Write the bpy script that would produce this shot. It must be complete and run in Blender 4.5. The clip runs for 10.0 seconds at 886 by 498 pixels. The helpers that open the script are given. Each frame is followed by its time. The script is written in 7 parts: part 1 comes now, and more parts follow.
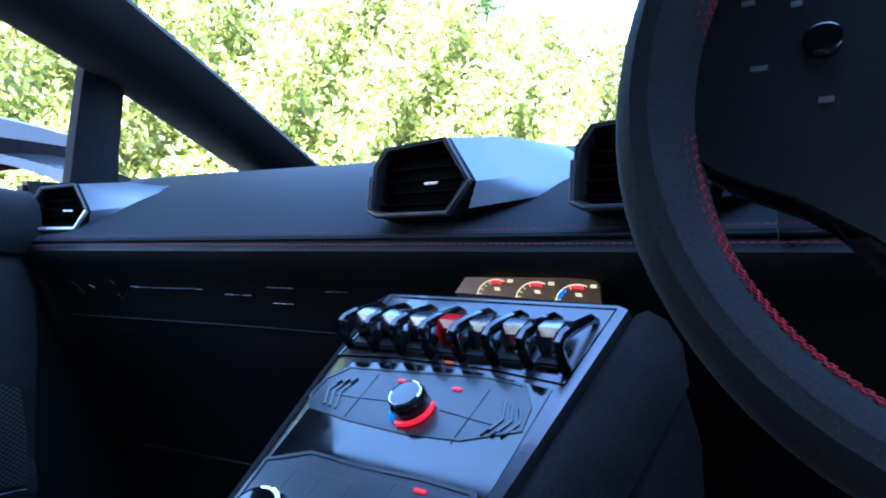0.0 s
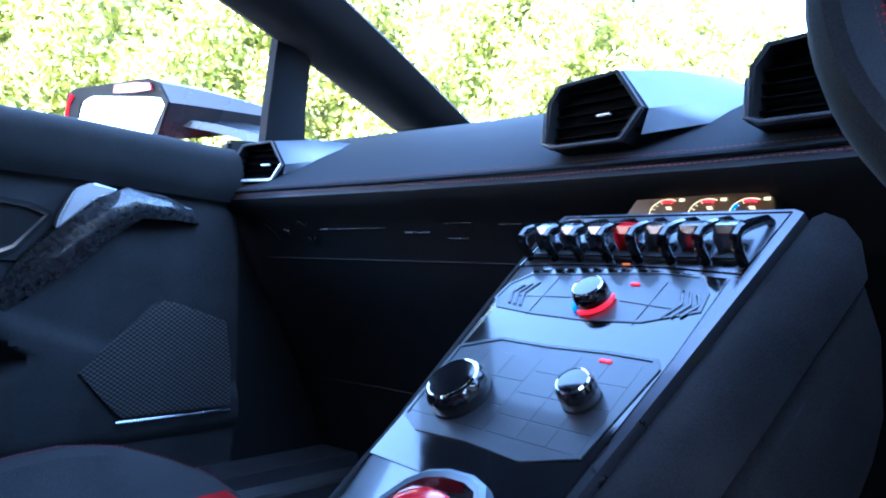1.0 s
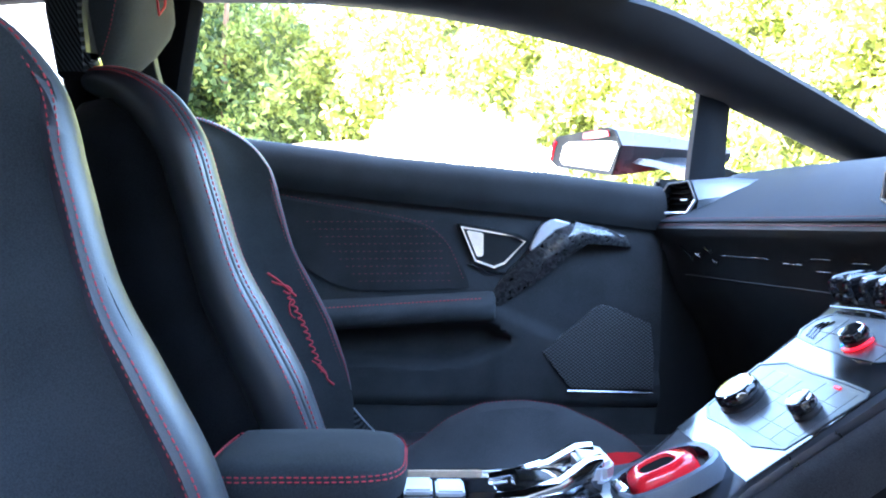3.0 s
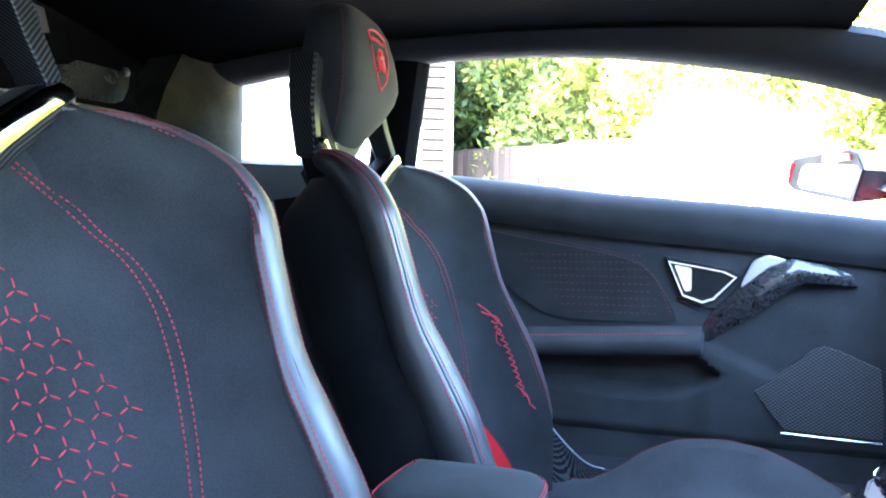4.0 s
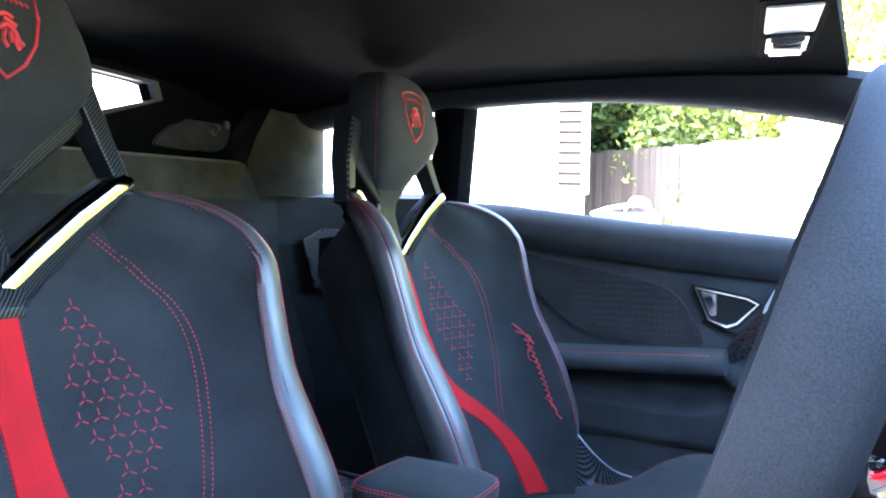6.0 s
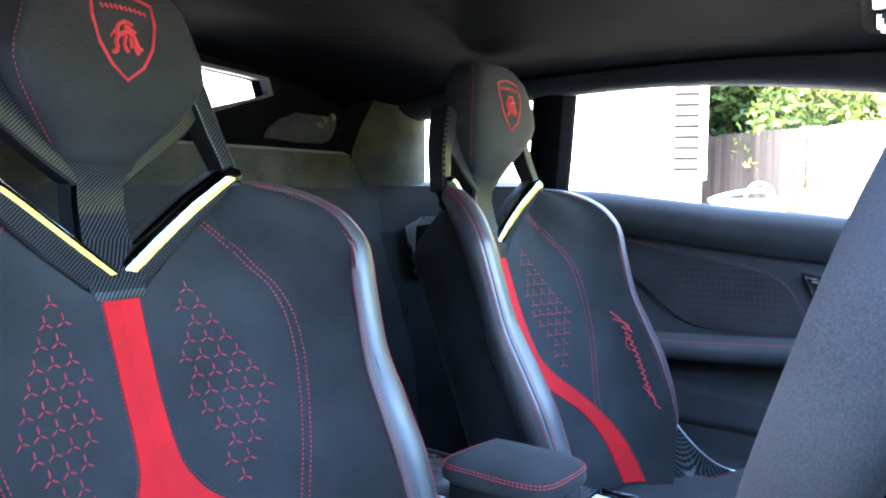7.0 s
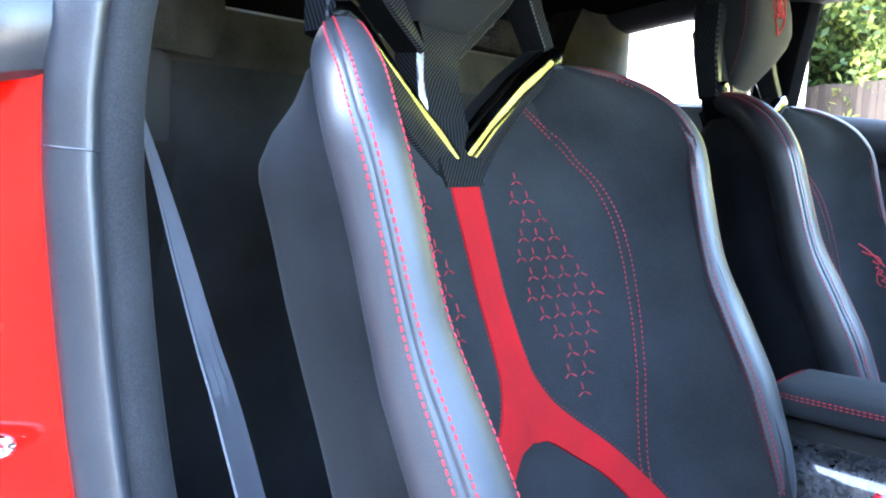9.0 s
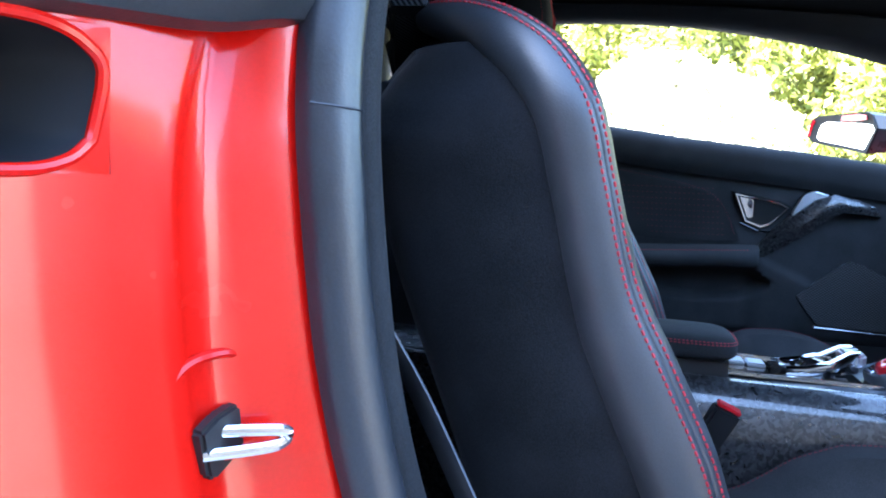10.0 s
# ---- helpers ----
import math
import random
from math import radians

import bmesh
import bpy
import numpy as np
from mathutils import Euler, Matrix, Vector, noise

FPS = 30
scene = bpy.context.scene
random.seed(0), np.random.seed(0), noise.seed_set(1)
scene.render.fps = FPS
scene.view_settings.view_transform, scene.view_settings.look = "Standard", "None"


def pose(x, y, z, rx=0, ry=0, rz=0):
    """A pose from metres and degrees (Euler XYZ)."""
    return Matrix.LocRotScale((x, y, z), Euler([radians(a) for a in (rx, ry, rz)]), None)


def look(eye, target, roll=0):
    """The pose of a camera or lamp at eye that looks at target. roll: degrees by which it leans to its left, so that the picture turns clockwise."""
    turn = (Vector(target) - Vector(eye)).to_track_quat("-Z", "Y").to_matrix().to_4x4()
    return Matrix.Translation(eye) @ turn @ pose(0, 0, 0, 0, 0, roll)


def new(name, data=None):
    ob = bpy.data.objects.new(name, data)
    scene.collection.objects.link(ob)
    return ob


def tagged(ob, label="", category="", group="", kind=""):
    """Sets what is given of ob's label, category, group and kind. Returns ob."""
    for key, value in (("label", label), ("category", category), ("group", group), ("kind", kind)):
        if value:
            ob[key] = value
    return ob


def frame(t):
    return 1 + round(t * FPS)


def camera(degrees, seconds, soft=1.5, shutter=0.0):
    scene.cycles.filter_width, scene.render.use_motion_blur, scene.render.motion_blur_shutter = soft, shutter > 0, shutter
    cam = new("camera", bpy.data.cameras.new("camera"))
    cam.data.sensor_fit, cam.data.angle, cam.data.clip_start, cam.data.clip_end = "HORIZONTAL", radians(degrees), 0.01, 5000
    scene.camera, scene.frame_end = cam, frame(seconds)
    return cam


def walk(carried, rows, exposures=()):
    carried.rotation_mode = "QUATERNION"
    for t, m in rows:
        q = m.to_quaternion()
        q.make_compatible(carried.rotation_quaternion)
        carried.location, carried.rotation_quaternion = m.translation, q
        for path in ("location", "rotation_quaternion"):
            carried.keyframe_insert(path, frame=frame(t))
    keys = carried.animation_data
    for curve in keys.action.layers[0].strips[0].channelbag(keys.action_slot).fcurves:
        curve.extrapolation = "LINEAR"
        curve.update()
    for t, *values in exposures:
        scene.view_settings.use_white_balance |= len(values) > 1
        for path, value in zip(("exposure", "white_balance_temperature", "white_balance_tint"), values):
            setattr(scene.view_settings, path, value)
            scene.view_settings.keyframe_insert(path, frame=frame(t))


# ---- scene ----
cam = camera(60.8, 10.0, soft=2.0)
METRES, EYE, TILT, LEAN, TURN, OX, OY = 1.7, 0.74, 0.0, 0.0, 39.6, 0.292, 0.0
ROWS = [
    (0.0, 0.0, 0.0, 0.0, 0.0, 0.0, 0.0),
    (0.5, -0.0151, -0.0092, -0.0286, 5.27, -0.15, -0.31),
    (1.0, -0.0158, -0.0347, -0.0377, 10.58, -0.34, -0.47),
    (1.5, 0.0044, -0.0709, -0.0322, 17.87, -0.61, -0.58),
    (2.0, 0.0483, -0.1143, -0.0189, 26.55, -0.91, -0.69),
    (2.5, 0.0994, -0.1502, -0.014, 35.84, -1.29, -0.85),
    (3.0, 0.139, -0.1495, -0.002, 48.04, -1.79, -0.93),
    (4.5, 0.2705, -0.1015, 0.0636, 74.64, -2.9, -0.91),
    (5.0, 0.3159, -0.0765, 0.074, 77.34, -2.99, -0.84),
    (6.5, 0.3701, -0.024, 0.0837, 83.25, -3.1, -0.59),
    (7.0, 0.3752, -0.0194, 0.0833, 88.54, -3.99, -0.38),
    (7.5, 0.372, -0.023, 0.0813, 93.48, -6.16, -0.28),
    (8.0, 0.3534, -0.046, 0.0743, 96.11, -7.29, -0.23),
    (8.5, 0.3312, -0.1039, 0.06, 96.0, -7.38, -0.3),
    (9.0, 0.3184, -0.2049, 0.0391, 92.72, -7.81, -1.91),
    (9.5, 0.2869, -0.316, 0.0251, 78.63, -7.6, -3.48),
    (10.0, 0.2986, -0.4265, 0.0186, 63.2, -6.64, -3.26),
]
walk(cam, [(t, pose(OX, OY, EYE, TILT, LEAN, TURN) @ pose(METRES * x, METRES * y, METRES * z, 90 + pitch, roll, yaw)) for t, x, y, z, yaw, pitch, roll in ROWS],
     [(0.0, 4.8, 5000, 10), (0.3, 5.0, 5000, 10), (0.8, 5.45, 5050, 10), (1.2, 5.45, 5200, 10), (2.0, 5.5, 5750, 10), (3.0, 6.15, 6000, 10), (4.2, 6.85, 6100, 10), (4.6, 6.85, 6100, 10), (5.1, 6.58, 6150, 10), (6.3, 6.5, 6080, 10), (7.0, 6.65, 6150, 10), (8.0, 6.77, 6350, 10), (8.6, 6.78, 6500, 10), (9.2, 6.33, 6350, 10), (9.5, 6.0, 6200, 10), (10.0, 5.22, 5850, 10)])

# ---- world and light ----
SUN_AZ, SUN_EL = 157.0, 42.0     # degrees clockwise from +y; the sun stands behind the car
world = bpy.data.worlds.new("sky")
scene.world = world
world.use_nodes = True
wn = world.node_tree.nodes
sky = wn.new("ShaderNodeTexSky")
sky.sky_type, sky.sun_disc = "NISHITA", False
sky.sun_elevation, sky.sun_rotation = radians(SUN_EL), radians(SUN_AZ)
world.node_tree.links.new(sky.outputs[0], wn["Background"].inputs[0])
wn["Background"].inputs[1].default_value = 0.1
sun_data = bpy.data.lights.new("sun", "SUN")
sun_data.energy, sun_data.angle, sun_data.color = 5.0, radians(0.53), (1.0, 0.93, 0.82)
sun = new("sun", sun_data)
_sd = Vector((math.sin(radians(SUN_AZ)) * math.cos(radians(SUN_EL)), math.cos(radians(SUN_AZ)) * math.cos(radians(SUN_EL)), math.sin(radians(SUN_EL))))
sun.matrix_world = look(_sd * 30, (0, 0, 0))

# ---- materials ----
MATS = {}


def material(name, colour, rough=0.6, metal=0.0, vary=0.12, scale=40.0, fine=600.0, bump=0.1, depth=0.001, coat=0.0, sheen=0.0, spec=0.5, tint=(1, 1, 1), random_by_object=0.0):
    """A principled material with blotches at one scale, grain at a finer one and a fine relief."""
    m = bpy.data.materials.new(name)
    m.use_nodes = True
    nt = m.node_tree
    n, l = nt.nodes, nt.links
    b = n["Principled BSDF"]
    tc = n.new("ShaderNodeTexCoord")
    n1 = n.new("ShaderNodeTexNoise"); n1.inputs["Scale"].default_value = scale; n1.inputs["Detail"].default_value = 5
    n2 = n.new("ShaderNodeTexNoise"); n2.inputs["Scale"].default_value = fine; n2.inputs["Detail"].default_value = 3
    l.new(tc.outputs["Object"], n1.inputs["Vector"]); l.new(tc.outputs["Object"], n2.inputs["Vector"])
    add = n.new("ShaderNodeMath"); add.operation = "ADD"
    l.new(n1.outputs[0], add.inputs[0]); l.new(n2.outputs[0], add.inputs[1])
    last = add.outputs[0]
    if random_by_object:
        oi = n.new("ShaderNodeObjectInfo")
        mu = n.new("ShaderNodeMath"); mu.operation = "MULTIPLY_ADD"
        mu.inputs[1].default_value, mu.inputs[2].default_value = random_by_object, -random_by_object / 2
        l.new(oi.outputs["Random"], mu.inputs[0])
        ad2 = n.new("ShaderNodeMath"); ad2.operation = "ADD"
        l.new(last, ad2.inputs[0]); l.new(mu.outputs[0], ad2.inputs[1])
        last = ad2.outputs[0]
    mr = n.new("ShaderNodeMapRange")
    mr.inputs[1].default_value, mr.inputs[2].default_value = 0.75, 1.25
    mr.inputs[3].default_value, mr.inputs[4].default_value = 1 - vary, 1 + vary
    l.new(last, mr.inputs[0])
    mx = n.new("ShaderNodeMix"); mx.data_type = "RGBA"; mx.blend_type = "MULTIPLY"; mx.inputs[0].default_value = 1.0
    mx.inputs[6].default_value = (*colour, 1)
    l.new(mr.outputs[0], mx.inputs[7])
    l.new(mx.outputs[2], b.inputs["Base Color"])
    rr = n.new("ShaderNodeMapRange")
    rr.inputs[1].default_value, rr.inputs[2].default_value = 0.3, 0.7
    rr.inputs[3].default_value, rr.inputs[4].default_value = max(0.02, rough - 0.06), min(1, rough + 0.06)
    l.new(n1.outputs[0], rr.inputs[0]); l.new(rr.outputs[0], b.inputs["Roughness"])
    b.inputs["Metallic"].default_value = metal
    b.inputs["Specular IOR Level"].default_value = spec
    b.inputs["Coat Weight"].default_value = coat
    b.inputs["Coat Roughness"].default_value = 0.06
    if sheen:
        b.inputs["Sheen Weight"].default_value = sheen
        b.inputs["Sheen Roughness"].default_value = 0.4
        b.inputs["Sheen Tint"].default_value = (*tint, 1)
    if bump:
        bp = n.new("ShaderNodeBump"); bp.inputs["Strength"].default_value = bump; bp.inputs["Distance"].default_value = depth
        l.new(n2.outputs[0], bp.inputs["Height"]); l.new(bp.outputs[0], b.inputs["Normal"])
    MATS[name] = m
    return m


suede = material("black_suede", (0.0168, 0.018, 0.0195), 0.92, vary=0.45, scale=11, fine=900, bump=0.25, sheen=0.02, spec=0.2)
suede_grey = material("charcoal_suede", (0.029, 0.031, 0.035), 0.9, vary=0.35, scale=9, fine=900, bump=0.25, sheen=0.04, spec=0.2)
dash_suede = material("blue_black_suede", (0.0128, 0.0162, 0.021), 0.9, vary=0.35, scale=9, fine=900, bump=0.25, sheen=0.03, spec=0.2)
# copy of the black suede, darkened to carry the shade on flank and shell
shaded_nap_suede = material("shaded_brushed_suede", (0.008, 0.0084, 0.0096), 0.95, vary=0.6, scale=14, fine=900, bump=0.3, sheen=0.07, spec=0.12)
pillar_suede = material("black_pillar_suede", (0.0105, 0.0118, 0.014), 0.85, vary=0.3, scale=9, fine=900, bump=0.2, spec=0.14)
# olive cast of warm bounced light is mixed into this black suede's colour
suede_warm = material("olive_bounce_suede", (0.028, 0.0272, 0.0225), 0.92, vary=0.6, scale=16, fine=700, bump=0.25, sheen=0.1, spec=0.15)
door_suede = material("black_door_suede", (0.029, 0.0305, 0.0325), 0.9, vary=0.4, scale=10, fine=900, bump=0.25, sheen=0.03, spec=0.2)
under_suede = material("black_perforated_suede", (0.022, 0.022, 0.0235), 0.92, vary=0.4, scale=12, fine=900, bump=0.3, sheen=0.02, spec=0.15)
flank_suede = material("worn_console_suede", (0.0132, 0.0128, 0.0135), 0.9, vary=0.6, scale=22, fine=900, bump=0.25, spec=0.12)
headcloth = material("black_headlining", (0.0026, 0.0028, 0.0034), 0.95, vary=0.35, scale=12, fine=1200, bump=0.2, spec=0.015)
leather = material("black_leather", (0.025, 0.027, 0.031), 0.43, vary=0.18, scale=14, fine=700, bump=0.3, depth=0.0005, spec=0.65)
red_suede = material("red_suede", (0.36, 0.0065, 0.0095), 0.85, vary=0.16, scale=20, fine=900, bump=0.2, sheen=0.03, spec=0.2)
thread = material("red_thread", (0.36, 0.012, 0.022), 0.7, vary=0.2, scale=200, fine=2000, bump=0)
thread_dark = material("dull_red_thread", (0.16, 0.012, 0.02), 0.8, vary=0.3, scale=200, fine=2000, bump=0)
plastic = material("black_plastic", (0.008, 0.008, 0.009), 0.55, vary=0.15, scale=25, fine=900, bump=0.15, depth=0.0004)
gloss_black = material("gloss_black", (0.006, 0.006, 0.007), 0.08, vary=0.1, scale=30, fine=800, bump=0, coat=0.5)
satin_grey = material("satin_grey_trim", (0.078, 0.08, 0.09), 0.3, metal=0.8, vary=0.08, scale=30, fine=1500, bump=0.03, depth=0.0003, coat=0.35)
key_grey = material("dark_key_grey", (0.042, 0.044, 0.049), 0.34, metal=0.3, vary=0.1, scale=30, fine=1500, bump=0.03, coat=0.3)
toggle_metal = material("worn_toggle_metal", (0.26, 0.27, 0.29), 0.24, metal=0.95, vary=0.12, scale=60, fine=1500, bump=0.04, depth=0.0003)
silver = material("satin_silver", (0.5, 0.52, 0.55), 0.38, metal=0.8, vary=0.06, scale=30, fine=1200, bump=0.03, depth=0.0003)
cheek_silver = material("satin_grey_silver", (0.14, 0.16, 0.185), 0.42, metal=0.7, vary=0.08, scale=30, fine=1200, bump=0.03, depth=0.0003)
chrome = material("chrome", (0.75, 0.76, 0.78), 0.08, metal=1.0, vary=0.04, scale=30, fine=900, bump=0)
red_gloss = material("red_gloss_plastic", (0.6, 0.012, 0.02), 0.15, vary=0.08, scale=30, fine=900, bump=0, coat=0.4)
body_red = material("red_car_paint", (0.5, 0.0055, 0.0026), 0.24, vary=0.06, scale=6, fine=400, bump=0.02, depth=0.0004, coat=0.24, spec=0.2)
under_black = material("matt_black_trim", (0.005, 0.0055, 0.0062), 0.6, vary=0.3, scale=20, fine=700, bump=0.15, depth=0.0005, spec=0.25)
rubber = material("rubber_seal", (0.018, 0.02, 0.024), 0.36, vary=0.2, scale=12, fine=500, bump=0.2, depth=0.0006)
webbing = material("belt_webbing", (0.068, 0.072, 0.083), 0.6, vary=0.15, scale=30, fine=1500, bump=0.4, depth=0.0005)
carpet = material("black_carpet", (0.006, 0.006, 0.0065), 0.95, vary=0.4, scale=60, fine=900, bump=0.8, depth=0.003, spec=0.1)
mirror_glass = material("mirror_glass", (0.9, 0.92, 0.93), 0.02, metal=1.0, vary=0.02, scale=3, fine=20, bump=0)
grey_paint = material("grey_mirror_shell", (0.016, 0.018, 0.022), 0.3, metal=0.0, vary=0.06, scale=10, fine=700, bump=0, coat=0.25, spec=0.4)
white_render = material("white_render", (0.8, 0.78, 0.74), 0.85, vary=0.06, scale=2, fine=60, bump=0.3, depth=0.004)
# far darker than the pale boards, so they still show when overexposed
dimmed_board = material("dimmed_weatherboard", (0.05, 0.035, 0.026), 0.7, vary=0.12, scale=3, fine=40, bump=0.2, depth=0.003)
# plain dull colour of the two unseen walls added to block light
blocker_wall = material("dull_blocker_wall", (0.16, 0.14, 0.12), 0.9, vary=0.25, scale=3, fine=50, bump=0.5, depth=0.006)
brick_mat = material("orange_brick", (0.42, 0.18, 0.1), 0.85, vary=0.25, scale=8, fine=90, bump=0.5, depth=0.004, random_by_object=0.5)
roof_tile = material("brown_roof_tile", (0.22, 0.12, 0.08), 0.85, vary=0.25, scale=5, fine=60, bump=0.5, depth=0.006)
fence_wood = material("weathered_fence_wood", (0.05, 0.034, 0.028), 0.85, vary=0.35, scale=4, fine=80, bump=0.4, depth=0.003, random_by_object=0.6)
bark = material("brown_bark", (0.2, 0.11, 0.07), 0.9, vary=0.35, scale=10, fine=90, bump=0.8, depth=0.01)
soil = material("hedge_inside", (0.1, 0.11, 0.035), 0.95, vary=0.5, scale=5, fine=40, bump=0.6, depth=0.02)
gravel = material("pale_gravel", (0.34, 0.31, 0.26), 0.9, vary=0.25, scale=1.5, fine=70, bump=0.8, depth=0.012)
blue_plastic = material("blue_plastic", (0.04, 0.12, 0.4), 0.4, vary=0.1, scale=8, fine=200, bump=0)
white_plastic = material("white_plastic", (0.75, 0.76, 0.78), 0.35, vary=0.05, scale=8, fine=200, bump=0)
cover_grey = material("grey_engine_cover", (0.03, 0.031, 0.033), 0.24, vary=0.4, scale=12, fine=400, bump=0.05)
lens_white = material("frosted_lamp_lens", (0.32, 0.32, 0.33), 0.35, vary=0.05, scale=40, fine=300, bump=0.1)


def node_mat(name):
    m = bpy.data.materials.new(name)
    m.use_nodes = True
    MATS[name] = m
    return m, m.node_tree.nodes, m.node_tree.links, m.node_tree.nodes["Principled BSDF"]


def weave_mat():
    """Twill carbon under clear lacquer: fine slanted bands that catch the light in turn."""
    m, n, l, b = node_mat("carbon_twill")
    tc = n.new("ShaderNodeTexCoord")
    wv = n.new("ShaderNodeTexWave"); wv.bands_direction = "DIAGONAL"
    wv.inputs["Scale"].default_value, wv.inputs["Distortion"].default_value = 130.0, 0.1
    l.new(tc.outputs["Object"], wv.inputs["Vector"])
    nz = n.new("ShaderNodeTexNoise"); nz.inputs["Scale"].default_value = 25.0
    l.new(tc.outputs["Object"], nz.inputs["Vector"])
    cr = n.new("ShaderNodeValToRGB")
    cr.color_ramp.elements[0].position, cr.color_ramp.elements[0].color = 0.46, (0.001, 0.001, 0.0012, 1)
    cr.color_ramp.elements[1].position, cr.color_ramp.elements[1].color = 0.62, (0.034, 0.035, 0.038, 1)
    l.new(wv.outputs[0], cr.inputs[0])
    mx = n.new("ShaderNodeMix"); mx.data_type = "RGBA"; mx.blend_type = "MULTIPLY"; mx.inputs[0].default_value = 0.4
    l.new(cr.outputs[0], mx.inputs[6]); l.new(nz.outputs[0], mx.inputs[7])
    l.new(mx.outputs[2], b.inputs["Base Color"])
    b.inputs["Roughness"].default_value, b.inputs["Metallic"].default_value = 0.45, 0.0
    b.inputs["Specular IOR Level"].default_value = 0.06
    b.inputs["Coat Weight"].default_value, b.inputs["Coat Roughness"].default_value = 0.09, 0.03
    return m


def forged_mat():
    """Chopped carbon flakes under lacquer."""
    m, n, l, b = node_mat("forged_carbon")
    tc = n.new("ShaderNodeTexCoord")
    nz = n.new("ShaderNodeTexNoise"); nz.inputs["Scale"].default_value = 40
    l.new(tc.outputs["Object"], nz.inputs["Vector"])
    mxv = n.new("ShaderNodeMix"); mxv.data_type = "VECTOR"; mxv.inputs[0].default_value = 0.02
    l.new(tc.outputs["Object"], mxv.inputs[4]); l.new(nz.outputs["Color"], mxv.inputs[5])
    vo = n.new("ShaderNodeTexVoronoi"); vo.inputs["Scale"].default_value = 230
    l.new(mxv.outputs[1], vo.inputs["Vector"])
    cr = n.new("ShaderNodeValToRGB")
    cr.color_ramp.elements[0].position, cr.color_ramp.elements[0].color = 0.2, (0.008, 0.008, 0.009, 1)
    cr.color_ramp.elements[1].position, cr.color_ramp.elements[1].color = 0.9, (0.05, 0.05, 0.053, 1)
    sp = n.new("ShaderNodeSeparateColor")
    l.new(vo.outputs["Color"], sp.inputs[0]); l.new(sp.outputs[0], cr.inputs[0])
    l.new(cr.outputs[0], b.inputs["Base Color"])
    mr = n.new("ShaderNodeMapRange"); mr.inputs[3].default_value, mr.inputs[4].default_value = 0.25, 0.6
    l.new(sp.outputs[1], mr.inputs[0]); l.new(mr.outputs[0], b.inputs["Roughness"])
    b.inputs["Metallic"].default_value = 0.4
    b.inputs["Coat Weight"].default_value, b.inputs["Coat Roughness"].default_value = 1.0, 0.06
    return m


def grille_mat():
    """Perforated black metal: rows of small holes."""
    m, n, l, b = node_mat("perforated_grille")
    tc = n.new("ShaderNodeTexCoord")
    vo = n.new("ShaderNodeTexVoronoi"); vo.inputs["Scale"].default_value = 170; vo.inputs["Randomness"].default_value = 0.0
    vo.voronoi_dimensions = "2D"
    sep, com = n.new("ShaderNodeSeparateXYZ"), n.new("ShaderNodeCombineXYZ")
    l.new(tc.outputs["Object"], sep.inputs[0]); l.new(sep.outputs["Y"], com.inputs[0]); l.new(sep.outputs["Z"], com.inputs[1])
    mp = n.new("ShaderNodeMapping"); mp.inputs["Rotation"].default_value = (0.0, 0.0, radians(45)); mp.inputs["Scale"].default_value = (1.0, 1.35, 1.0)
    l.new(com.outputs[0], mp.inputs["Vector"]); l.new(mp.outputs[0], vo.inputs["Vector"])
    cr = n.new("ShaderNodeValToRGB")
    cr.color_ramp.elements[0].position, cr.color_ramp.elements[0].color = 0.40, (0.002, 0.002, 0.002, 1)
    cr.color_ramp.elements[1].position, cr.color_ramp.elements[1].color = 0.5, (0.085, 0.088, 0.092, 1)
    l.new(vo.outputs["Distance"], cr.inputs[0]); l.new(cr.outputs[0], b.inputs["Base Color"])
    bp = n.new("ShaderNodeBump"); bp.inputs["Distance"].default_value = 0.002; bp.inputs["Strength"].default_value = 0.8
    l.new(cr.outputs[0], bp.inputs["Height"]); l.new(bp.outputs[0], b.inputs["Normal"])
    b.inputs["Roughness"].default_value = 0.45
    return m


def glass_mat(name, tint):
    """A thin pane: what lies behind it, and a faint mirror image."""
    m, n, l, b = node_mat(name)
    n.remove(b)
    tr = n.new("ShaderNodeBsdfTransparent"); tr.inputs[0].default_value = (*tint, 1)
    gl = n.new("ShaderNodeBsdfGlossy"); gl.inputs["Roughness"].default_value = 0.0
    fr = n.new("ShaderNodeFresnel"); fr.inputs[0].default_value = 1.45
    mu = n.new("ShaderNodeMath"); mu.operation = "MULTIPLY"; mu.inputs[1].default_value = 0.03
    l.new(fr.outputs[0], mu.inputs[0])
    mx = n.new("ShaderNodeMixShader")
    l.new(mu.outputs[0], mx.inputs[0]); l.new(tr.outputs[0], mx.inputs[1]); l.new(gl.outputs[0], mx.inputs[2])
    l.new(mx.outputs[0], n["Material Output"].inputs[0])
    return m


def glow_mat(name, colour, strength):
    m, n, l, b = node_mat(name)
    b.inputs["Base Color"].default_value = (*[c * 0.3 for c in colour], 1)
    b.inputs["Emission Color"].default_value = (*colour, 1)
    b.inputs["Emission Strength"].default_value = strength
    b.inputs["Roughness"].default_value = 0.3
    return m


